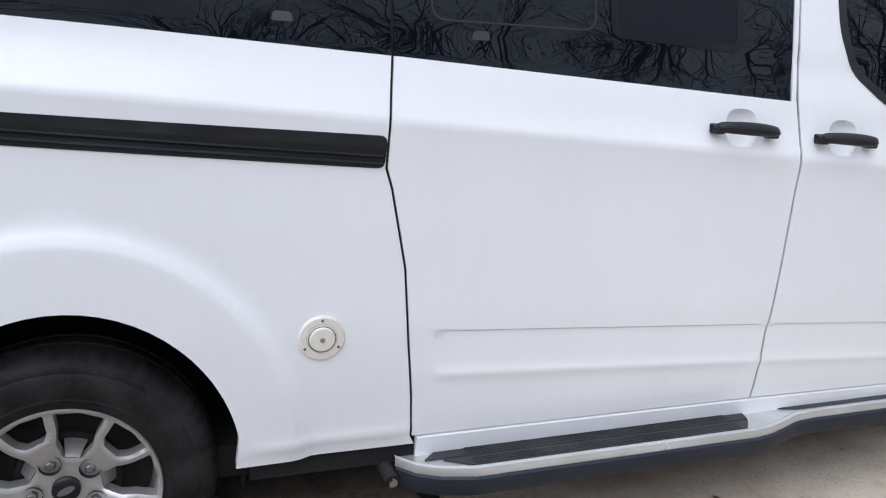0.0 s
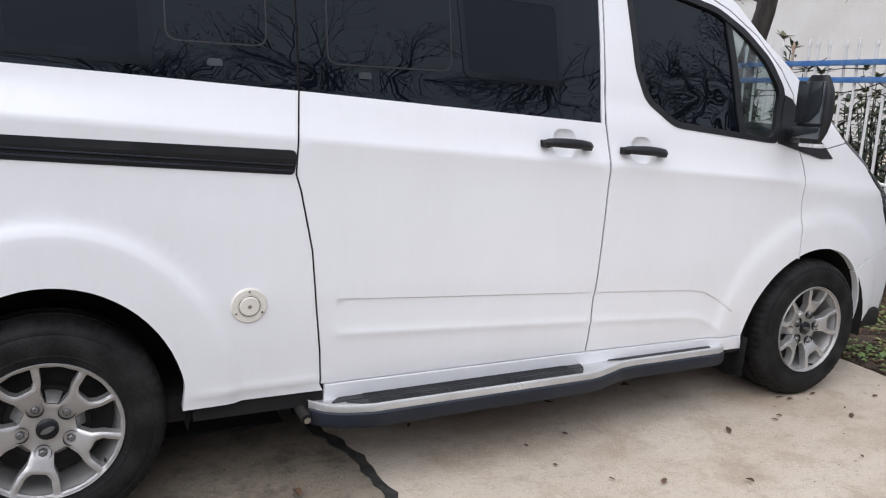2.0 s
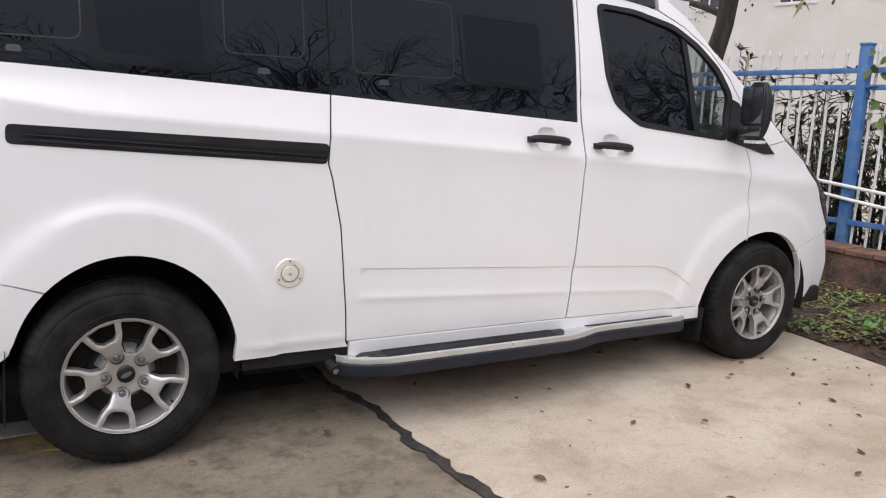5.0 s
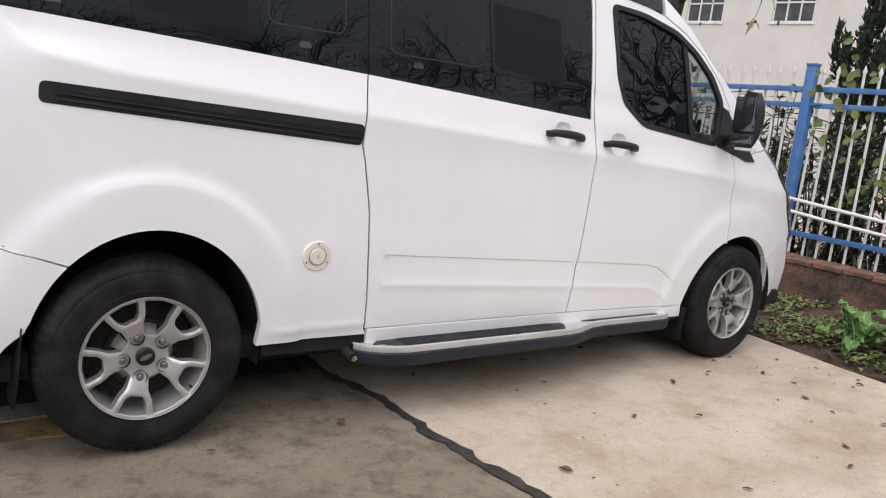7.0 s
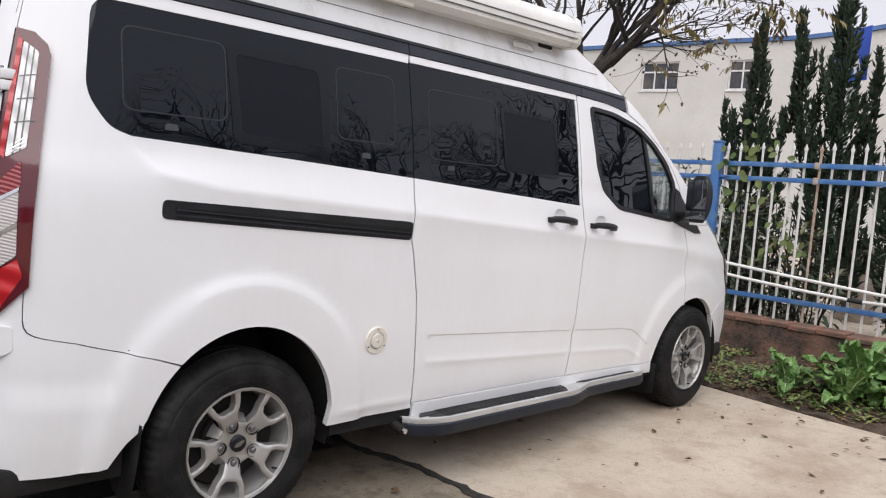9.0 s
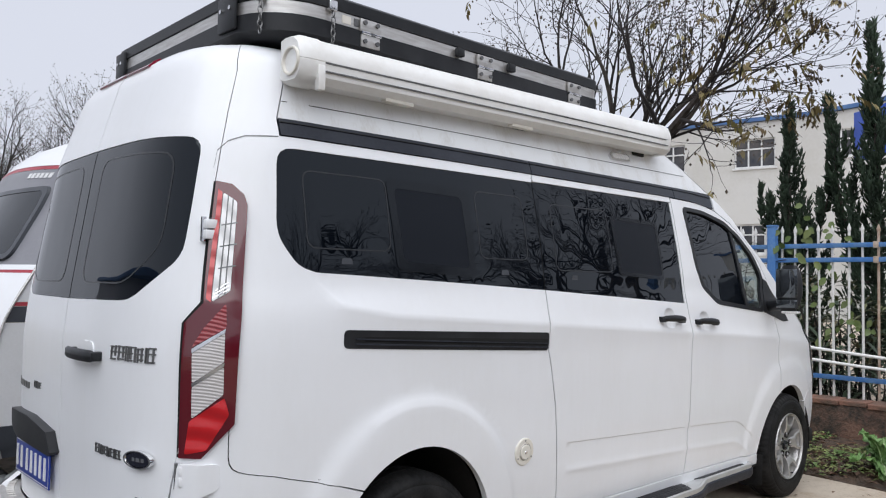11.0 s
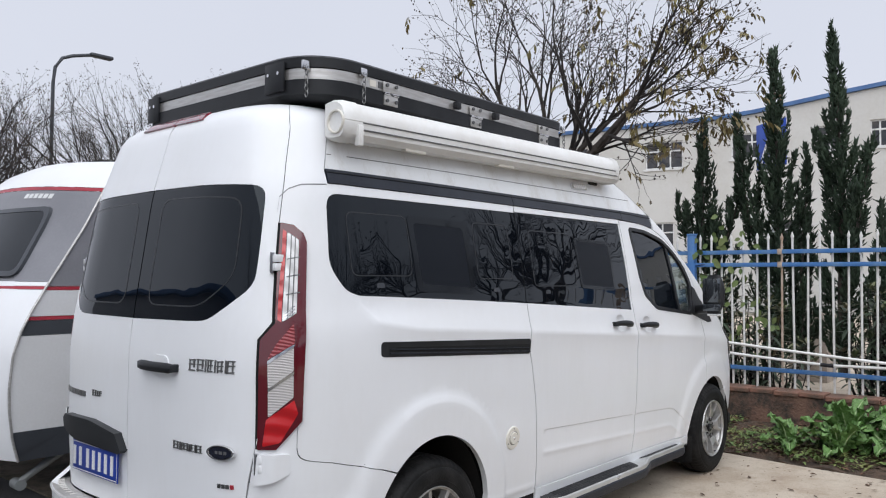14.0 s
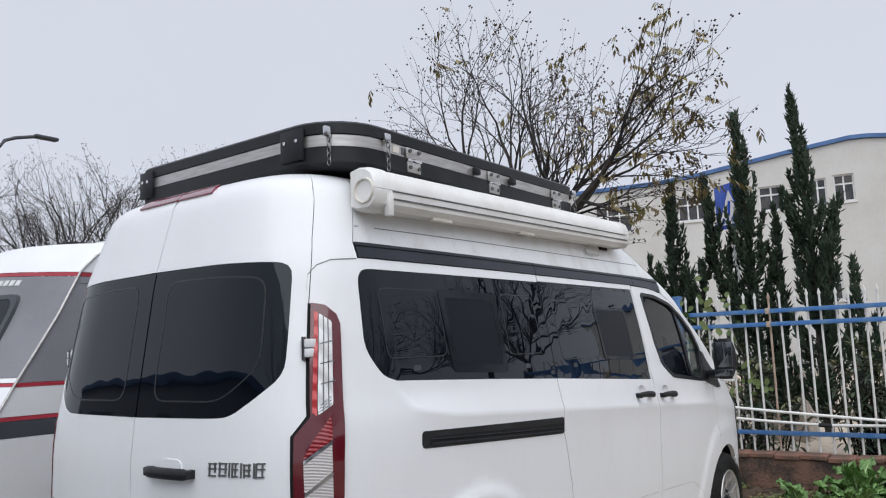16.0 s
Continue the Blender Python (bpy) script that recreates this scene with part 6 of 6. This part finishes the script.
def bare_tree(name, label, at, trunk, limbs, seed, berries=0.0, leaves=0.0, group="", spread=0.55, up=0.12):
    rng = random.Random(seed)
    e = thing(name, label, "tree", at, group=group)
    b0, b1, tips = bmesh.new(), bmesh.new(), []
    tube(b0, [p for p, r in trunk], [r for p, r in trunk], 12, caps=False)
    for p, d, ln, r in limbs:
        grow((b0, b1), p, d, ln, r, 1, rng, tips, spread, up)
    part("trunk", b0, BARK, e, "grey-brown bark")
    tagged(part("crown", b1, TWIG, e), kind="stuff")
    if berries:
        bb = bmesh.new()
        for p, d in tips:
            if rng.random() < berries:
                for k in range(rng.randint(1, 3)):
                    c = p + Vector((rng.gauss(0, 0.035), rng.gauss(0, 0.035), rng.gauss(-0.02, 0.035)))
                    r = rng.uniform(0.013, 0.019)
                    vs = [bb.verts.new(c + Vector(v) * r) for v in ((1, 0, 0), (-1, 0, 0), (0, 1, 0), (0, -1, 0), (0, 0, 1), (0, 0, -1))]
                    for i, j, k2 in ((0, 2, 4), (2, 1, 4), (1, 3, 4), (3, 0, 4), (2, 0, 5), (1, 2, 5), (3, 1, 5), (0, 3, 5)):
                        bb.faces.new((vs[i], vs[j], vs[k2]))
        tagged(part("fruit", bb, BERRY, e, "small brown berries"), kind="stuff")
    if leaves:
        bl = bmesh.new()
        for p, d in tips:
            w = leaves * (1.0 + 5.0 * sstep(-0.6, -2.2, p.y))
            if rng.random() < w:
                a = rng.uniform(0, 6.28)
                for k in range(rng.randint(5, 9)):
                    b = a + rng.choice((-0.9, 0.9)) + rng.uniform(-0.2, 0.2)
                    q = p + Vector((math.cos(a) * 0.03 * k, math.sin(a) * 0.03 * k, -0.016 * k))
                    leaf_strip(bl, q, (math.cos(b), math.sin(b), -1.0), (0, 0, 1), rng.uniform(0.07, 0.11), 0.034, 2, 0.2, 0.3)
        tagged(part("foliage", bl, LEAFY, e, "last yellow-green leaves"), kind="stuff")
    return e


bare_tree("roadside_tree", "nearly bare chinaberry tree with berries and a few yellowing leaves", (7.0, 2.95, -0.05),
          [((0.0, 0.12, 0), 0.15), ((0.0, 0.08, 1.0), 0.125), ((0, 0.05, 2.0), 0.115), ((0, -0.1, 2.5), 0.105), ((0, -0.15, 2.95), 0.11)],
          [((0, -0.15, 2.9), (0.05, -0.95, 0.62), 2.2, 0.075), ((0, -0.13, 2.9), (0.2, -0.4, 1), 1.45, 0.062), ((0, -0.1, 2.85), (-0.1, 0.45, 0.95), 1.9, 0.062), ((0, -0.12, 2.7), (0.25, 0.85, 0.62), 2.35, 0.058),
           ((0, -0.15, 2.95), (-0.3, 0.05, 1), 1.7, 0.05), ((0, -0.3, 3.05), (0.1, -1.0, 0.2), 1.6, 0.045), ((0, -0.2, 2.95), (0.3, -0.75, 0.8), 1.8, 0.055), ((0, -0.1, 2.6), (-0.2, 1.0, 0.6), 2.0, 0.045)], 5, berries=0.75, leaves=0.035, spread=0.62, up=0.04)

t0 = bare_tree("bare_tree", "bare winter tree with fine upright twigs", (4.6, 18.5, -0.05),
               [((0, 0, 0), 0.2), ((0, 0.05, 1.2), 0.16), ((0, 0, 2.2), 0.14)],
               [((0, 0, 2.1), (0.3, 0.2, 1), 2.4, 0.08), ((0, 0, 2.1), (-0.4, 0.1, 1), 2.4, 0.08), ((0, 0, 2.0), (0.1, -0.5, 1), 2.3, 0.075), ((0, 0, 1.9), (-0.2, 0.6, 1), 2.2, 0.07)], 9, berries=0.7, group="bare trees", spread=0.5)
rng = random.Random(2)
for x, y, sc in ((8.9, 14.2, 1.05), (3.9, 15.6, 0.85), (6.6, 15.2, 1.0), (7.9, 17.0, 1.1), (2.2, 17.5, 0.9), (10.6, 17.8, 1.2),
                 (0.4, -10.5, 0.85), (4.2, -10.2, 0.95), (8.4, -10.5, 1.0), (-4.0, -10.2, 0.9), (12.8, -10.2, 1.1), (2.2, -14.5, 0.85), (6.3, -14.5, 0.85), (10.6, -15, 0.95), (-12, -3, 1.0), (14, -9, 1.3)):
    c = copy_thing(t0, pose(x, y, -0.05, 0, 0, rng.uniform(0, 360)))
    c.scale = (sc, sc, sc)
t0.scale = (1.05, 1.05, 1.05)


def cypress(at, h, seed, spires):
    rng = np.random.default_rng(seed)
    e = thing("cypress", "dark green twisted juniper cypress with feathery spires", "cypress", at, group="row of cypresses")
    bt = bmesh.new()
    verts, faces = [], []

    def spike(c, d, ln, w):
        s = np.cross(d, rng.normal(0, 1, 3))
        s /= np.linalg.norm(s) + 1e-6
        u = np.cross(d, s)
        k = len(verts)
        m = c + d * ln * 0.4
        verts.extend([c, m + s * w, m - s * 0.5 * w + u * w * 0.87, m - s * 0.5 * w - u * w * 0.87, c + d * ln])
        faces.extend([(k, k + 1, k + 2), (k, k + 2, k + 3), (k, k + 3, k + 1), (k + 4, k + 2, k + 1), (k + 4, k + 3, k + 2), (k + 4, k + 1, k + 3)])

    for ox, oy, base, top, rad in spires:
        axis0, axis1 = np.array([ox * 0.1, oy * 0.1, base]), np.array([ox, oy, top])
        mid = np.array([ox * 0.7, oy * 0.7, base + (top - base) * 0.4])
        tw = rng.uniform(0, 6.28)
        bend = 0.09 * min(1.0, (top - base) / 3)
        curve = lambda t: (1 - t) ** 2 * axis0 + 2 * t * (1 - t) * mid + t * t * axis1 + bend * t * np.array([math.sin(5 * t + tw), math.cos(4.3 * t + tw), 0])
        tube(bt, [tuple(curve(t)) for t in np.linspace(0, 0.95, 8)], [0.05 * rad / 0.3 * (1 - 0.9 * t) + 0.004 for t in np.linspace(0, 0.95, 8)], 5)
        tufts = int((top - base) * (8 + 36 * rad))
        for q in range(tufts):
            t = (q + rng.random()) / tufts
            a = q * 2.4 + rng.uniform(-0.5, 0.5)
            env = 1.05 * rad * min(1, 1.75 * (1 - t)) ** 1.15 * (0.5 + 0.5 * min(1, t * 6)) * rng.uniform(0.35, 1.25) + 0.02
            p0 = curve(t)
            out = np.array([math.cos(a), math.sin(a), 0])
            ln = env * 1.1 + 0.12
            p1 = p0 + out * env + np.array([0, 0, ln * rng.uniform(0.9, 1.6)])
            pm = p0 + out * env * 0.85 + np.array([0, 0, ln * 0.3])
            n = int(34 + 190 * env)
            tr = 0.035 + 0.12 * env
            for k in range(n):
                v = rng.random() ** 0.8
                c = (1 - v) ** 2 * p0 + 2 * v * (1 - v) * pm + v * v * p1
                dirn = 2 * (1 - v) * (pm - p0) + 2 * v * (p1 - pm)
                d = dirn / (np.linalg.norm(dirn) + 1e-6) + rng.normal(0, 0.3, 3)
                d /= np.linalg.norm(d)
                spike(c + rng.normal(0, 1, 3) * tr * 0.55 * (1 - 0.75 * v), d, rng.uniform(0.06, 0.14), rng.uniform(0.010, 0.020))
    part("trunk", bt, BARK, e)
    me = bpy.data.meshes.new("foliage")
    me.from_pydata([tuple(v) for v in verts], [], faces)
    me.materials.append(CYP)
    o = tagged(new("foliage", me), kind="stuff")
    o.parent = e


cypress((8.4, 0.97, -0.05), 3.8, 1, [(0, 0.12, 0.3, 3.72, 0.33), (0.05, -0.36, 1.7, 2.9, 0.15), (-0.05, 0.52, 1.7, 2.65, 0.16)])
cypress((8.4, 0.10, -0.05), 4.75, 2, [(0, -0.08, 0.3, 4.65, 0.34), (-0.05, 0.56, 1.5, 3.75, 0.19)])
cypress((8.45, -0.24, -0.05), 3.2, 5, [(0, 0.0, 0.3, 3.15, 0.18)])
cypress((8.4, -0.75, -0.05), 4.75, 3, [(0, 0.08, 0.3, 4.72, 0.34), (0.0, 0.34, 2.6, 3.45, 0.09), (-0.05, -0.34, 1.5, 3.2, 0.17)])
cypress((8.4, -1.17, -0.05), 2.5, 4, [(0, 0.0, 0.3, 2.45, 0.13), (0.1, -0.2, 0.4, 1.7, 0.12)])

# ---- crossing sign ----
sign = thing("crossing_sign", "blue square crossing sign with a white triangle on a grey pole", "road sign", (12.5, 1.39, -0.09))
sign.rotation_euler = (0, 0, radians(-35))
part("sign_plate", block(-0.02, 0.0, -0.42, 0.42, 3.72, 4.6, 0.004), SIGNB, sign)
part("sign_triangle", loft([[(-0.024, -0.34, 3.8), (-0.024, 0.34, 3.8)], [(-0.024, -0.01, 4.46), (-0.024, 0.01, 4.46)]]), WHITE, sign)
for y in (-0.22, -0.08, 0.06, 0.2):
    part("sign_stripe", block(-0.028, -0.025, y - 0.03, y + 0.03, 3.82, 3.94, 0), SIGNB, sign)
part("sign_mark", rod([(-0.027, 0.03, 3.97), (-0.027, -0.01, 4.25)], 0.03, 6), SIGNB, sign)
part("pole", rod([(0.03, 0, 0), (0.03, 0, 4.5)], 0.05, 10), GALV, sign)

# ---- street lamp ----
lampo = thing("street_lamp", "tall dark street lamp with a curved arm", "street lamp", (7.1, 20.4, -0.05))
part("pole", rod([(0, 0, 0), (0, 0, 7.3), (0.05, 0, 7.8), (0.25, 0, 8.12), (0.55, 0, 8.26), (1.15, 0, 8.42)], 0.052, 10), POLE, lampo)
part("lamp_head", block(1.08, 1.8, -0.12, 0.12, 8.37, 8.49, 0.05, 3), POLE, lampo)

# ---- factory building ----
AZ = radians(78)
EYE = Vector((-2.0, -3.0, 0))
fwd, along = Vector((math.sin(AZ), math.cos(AZ), 0)), Vector((math.cos(AZ), -math.sin(AZ), 0))
fac = lambda u, v, o: EYE + fwd * (38 - o) + along * u + Vector((0, 0, v))
factory = thing("factory_building", "long cream factory with white windows and a blue roof edge", "building")
wins = []
for u in (-30.5, -26.2, -21.9, -17.6, -13.4, -9.2):
    wins.append((u, u + 1.85, 6.98, 8.36))
wins += [(-5.1, -3.7, 7.22, 8.45), (-1.39, -0.31, 7.34, 8.5), (0.74, 1.5, 7.38, 8.6), (1.79, 2.63, 7.43, 8.68), (5.6, 6.5, 7.2, 8.4), (9.5, 10.5, 7.0, 8.3), (0.9, 1.76, 3.0, 4.2), (-3.4, -1.9, 2.9, 4.3), (-9.5, -7.8, 2.9, 4.3)]
top = [(-42, 8.8), (-20, 9.0), (-12, 9.1), (-6, 9.15), (-4, 9.32), (0, 9.88), (2.6, 10.2), (3.3, 10.18), (6, 9.85), (16, 9.4), (24, 9.2)]
patch("facade", [(-42, -0.1)] + [(24, -0.1)] + top[::-1], fac, FACADE, factory, step=2.0, thick=0.35, holes=[[(a, c), (b, c), (b, d), (a, d)] for a, b, c, d in wins])
patch("roof_edge", [(u, z + 0.02) for u, z in top] + [(u, z + 0.2) for u, z in top[::-1]], fac, TRIMB, factory, "blue metal roof edge", step=2.0, off=0.15, thick=0.5)
patch("rear_roof", [(-42, 0), (24, 0), (24, 14), (-42, 14)], lambda u, v, o: fac(u, 9.0, o) + fwd * (v + 0.4), FACADE, factory, step=4.0, thick=0.1)
rng = random.Random(4)
for a, b, c, d in wins:
    w = new("window")
    w.parent = factory
    fr = 0.07
    cols = 3 if b - a > 1.3 else 2
    hs = [[(a + fr + (b - a - fr) / cols * i, c + fr), (a + (b - a - fr) / cols * (i + 1), c + fr), (a + (b - a - fr) / cols * (i + 1), c + (d - c) * 0.62), (a + fr + (b - a - fr) / cols * i, c + (d - c) * 0.62)] for i in range(cols)]
    hs += [[(p[0][0], c + (d - c) * 0.62 + fr), (p[1][0], c + (d - c) * 0.62 + fr), (p[1][0], d - fr), (p[0][0], d - fr)] for p in hs[:cols]]
    patch("window_frame", [(a, c), (b, c), (b, d), (a, d)], fac, FRAMEW, w, step=1, off=-0.1, thick=0.06, holes=hs)
    for h in hs:
        patch("pane", h, fac, FARGL, w, step=1, off=-0.14 - rng.uniform(0, 0.01), thick=0)
    patch("sill", [(a - 0.08, c - 0.09), (b + 0.08, c - 0.09), (b + 0.08, c - 0.01), (a - 0.08, c - 0.01)], fac, FRAMEW, w, step=1, off=0.07, thick=0.2)
plinth = thing("stone_plinth", "pale stone plinth with a stepped cap beyond the fence", "plinth", (9.9, 0.03, -0.05))
part("base", block(-0.27, 0.27, -0.27, 0.27, 0, 0.84, 0.012), ROCK, plinth)
part("cap", block(-0.31, 0.31, -0.31, 0.31, 0.843, 0.93, 0.012), ROCK, plinth)
part("cap_step", block(-0.2, 0.2, -0.2, 0.2, 0.933, 1.06, 0.012), ROCK, plinth)

# low workshops behind the camera, seen only in the glass
for nm, x0, x1, y0, y1, h in (("workshop", -30, 30, -34, -30, 2.9), ("workshop", -26, -18, -6, 45, 5.6)):
    ws = thing(nm, "low grey workshop with a dark open front", "building", ((x0 + x1) / 2, (y0 + y1) / 2, -0.05), group="workshops across the yard")
    dx, dy = (x1 - x0) / 2, (y1 - y0) / 2
    part("wall", block(-dx, dx, -dy, dy, 0, h, 0.05), CVG, ws)
    part("roof", block(-dx - 0.5, dx + 0.5, -dy - 0.5, dy + 0.5, h, h + 0.3, 0.05), TRIMB, ws)
    for k in range(6):
        t = -0.85 + 0.34 * k
        if dx > dy:
            part("door", block(dx * t - 2, dx * t + 2, dy, dy + 0.05, 0.1, 3.4, 0), CVD, ws)
        else:
            part("door", block(dx, dx + 0.05, dy * t - 2, dy * t + 2, 0.1, 3.4, 0), CVD, ws)

# ---- caravan ----
cv = thing("caravan", "white and grey touring caravan with red stripes on a steel drawbar", "caravan")
NOSE = [(-0.69, 0.34), (-0.725, 0.47), (-0.748, 0.65), (-0.753, 0.8), (-0.735, 1.0), (-0.689, 1.154), (-0.632, 1.272), (-0.546, 1.427), (-0.44, 1.605), (-0.311, 1.826), (-0.223, 2.004), (-0.17, 2.11), (-0.06, 2.22), (0.1, 2.3)]


def nose_x(z):
    return float(np.interp(z, [b for a, b in NOSE], [a for a, b in NOSE]))


side_pl = lambda u, v, o: Vector((u, 1.85 - o, v))


def cv_band(z0, z1, mat, name, off=0.0):
    left_e = [(nose_x(z), z) for z in np.linspace(z0, z1, 7)]
    patch(name, left_e + [(5.4, z1), (5.4, z0)], side_pl, mat, cv, step=0.4, off=off, thick=0.03)


cv_band(0.34, 0.52, CVD, "side_skirt")
cv_band(0.523, 1.115, CVL, "side_panel")
cv_band(1.118, 1.21, CVD, "side_stripe")
cv_band(1.213, 1.235, REDP, "red_stripe")
cv_band(1.238, 1.40, CVL, "side_panel")
cv_band(1.403, 1.425, REDP, "red_stripe")
cv_band(1.428, 2.02, CVG, "side_panel")
cv_band(2.023, 2.063, CVG, "side_panel")
cv_band(2.066, 2.09, REDP, "red_stripe")
cv_band(2.093, 2.3, PAINT, "side_top")


def nose_at(y, z, o=0.0):
    t = (y - 1.85) / 2.25
    bow = 0.22 * math.sin(math.pi * t) ** 0.8 if 0 < t < 1 else 0.0
    return Vector((nose_x(z) - bow - o, y, z + (0.05 * math.sin(math.pi * min(1, max(0, t))) if z > 2 else 0)))


def nose_band(z0, z1, mat, name):
    part(name, loft([[tuple(nose_at(y, z)) for y in np.linspace(1.85, 4.1, 25)] for z in np.linspace(z0, z1, max(3, int((z1 - z0) / 0.05)))]), mat, cv)


nose_band(0.34, 1.405, PAINT, "nose_lower")
nose_band(1.408, 1.426, REDP, "nose_stripe")
nose_band(1.429, 1.455, PAINT, "nose_lower")
nose_band(1.458, 2.063, CVG, "nose_middle")
nose_band(2.066, 2.09, REDP, "nose_stripe")
nose_band(2.093, 2.3, PAINT, "nose_top")
part("caravan_roof", loft([[(x, y, z + 0.06 * math.sin(math.pi * (y - 1.85) / 2.25)) for y in np.linspace(1.85, 4.1, 13)] for x, z in ((0.1, 2.3), (0.6, 2.42), (2.5, 2.5), (5.4, 2.45))]), PAINT, cv)
part("side_top", loft([[(x, 1.85, z) for x in np.linspace(0.1, 5.4, 12)] for z in (2.3,)] + [[(x, 1.85, float(np.interp(x, (0.1, 0.6, 2.5, 5.4), (2.3, 2.42, 2.5, 2.45)))) for x in np.linspace(0.1, 5.4, 12)]]), PAINT, cv)
part("caravan_floor", block(-0.6, 5.4, 1.87, 4.08, 0.34, 0.40, 0.01), UNDER, cv)
part("far_wall", block(0.1, 5.4, 4.06, 4.1, 0.34, 2.3, 0), PAINT, cv)
part("edge_trim", rod([(nose_x(z) - 0.004, 1.842, z) for z in np.linspace(0.34, 2.3, 40)], 0.008, 8), ALU, cv, "thin metal edge trim")
nose_p = lambda u, v, o: nose_at(u, v, o)
wo = rounded([(2.13, 1.49), (3.93, 1.49), (3.80, 1.975), (2.20, 1.975)], 0.07)
wi = rounded([(2.17, 1.525), (3.89, 1.525), (3.77, 1.945), (2.235, 1.945)], 0.06)
nw = patch("nose_window", wi, nose_p, TINT, cv, "dark framed front window", step=0.08, off=0.02, thick=0.02)
patch("window_frame", wo, nose_p, CVD, nw, step=0.06, off=0.024, thick=0.03, holes=[wi])
for i in range(6):
    patch("badge_bar", [(2.58 - i * 0.055, 2.005), (2.54 - i * 0.055, 2.005), (2.535 - i * 0.055, 2.04), (2.575 - i * 0.055, 2.04)], nose_p, WHITE, cv, step=0.1, off=0.003, thick=0.003)
gh = [nose_at(2.55, 1.30, 0.01), nose_at(2.52, 1.34, 0.05), nose_at(2.38, 1.375, 0.055), nose_at(2.32, 1.36, 0.01)]
part("grab_handle", rod([tuple(p) for p in gh], 0.016, 8), CVD, cv, "black grab handle")
bm = bmesh.new()
for y in (2.4, 3.55):
    tube(bm, [(0.4, y, 0.3), (-0.7, y, 0.3), (-1.9, 2.975, 0.32)], 0.035, 8)
part("drawbar", bm, GALV, cv, "galvanised steel drawbar")
part("jack_leg", rod([(-0.35, 2.0, 0.33), (-0.62, 2.0, 0.18)], 0.022, 8), GALV, cv)
part("jack_leg", rod([(-0.35, 2.06, 0.33), (-0.60, 2.06, 0.15)], 0.018, 8), GALV, cv)
part("jack_foot", rod([(-0.62, 1.98, 0.16), (-0.62, 2.08, 0.16)], 0.035, 14), GALV, cv)
w0 = wheel("wheel")
w0.parent = cv
w0.location = (3.0, 1.98, 0.337)
part("roof_vent", block(-0.02, 0.25, 2.3, 2.6, 2.27, 2.36, 0.03, 2), UNDER, cv)
part("roof_light", block(-0.12, -0.06, 2.28, 2.4, 2.17, 2.21, 0.01), UNDER, cv)
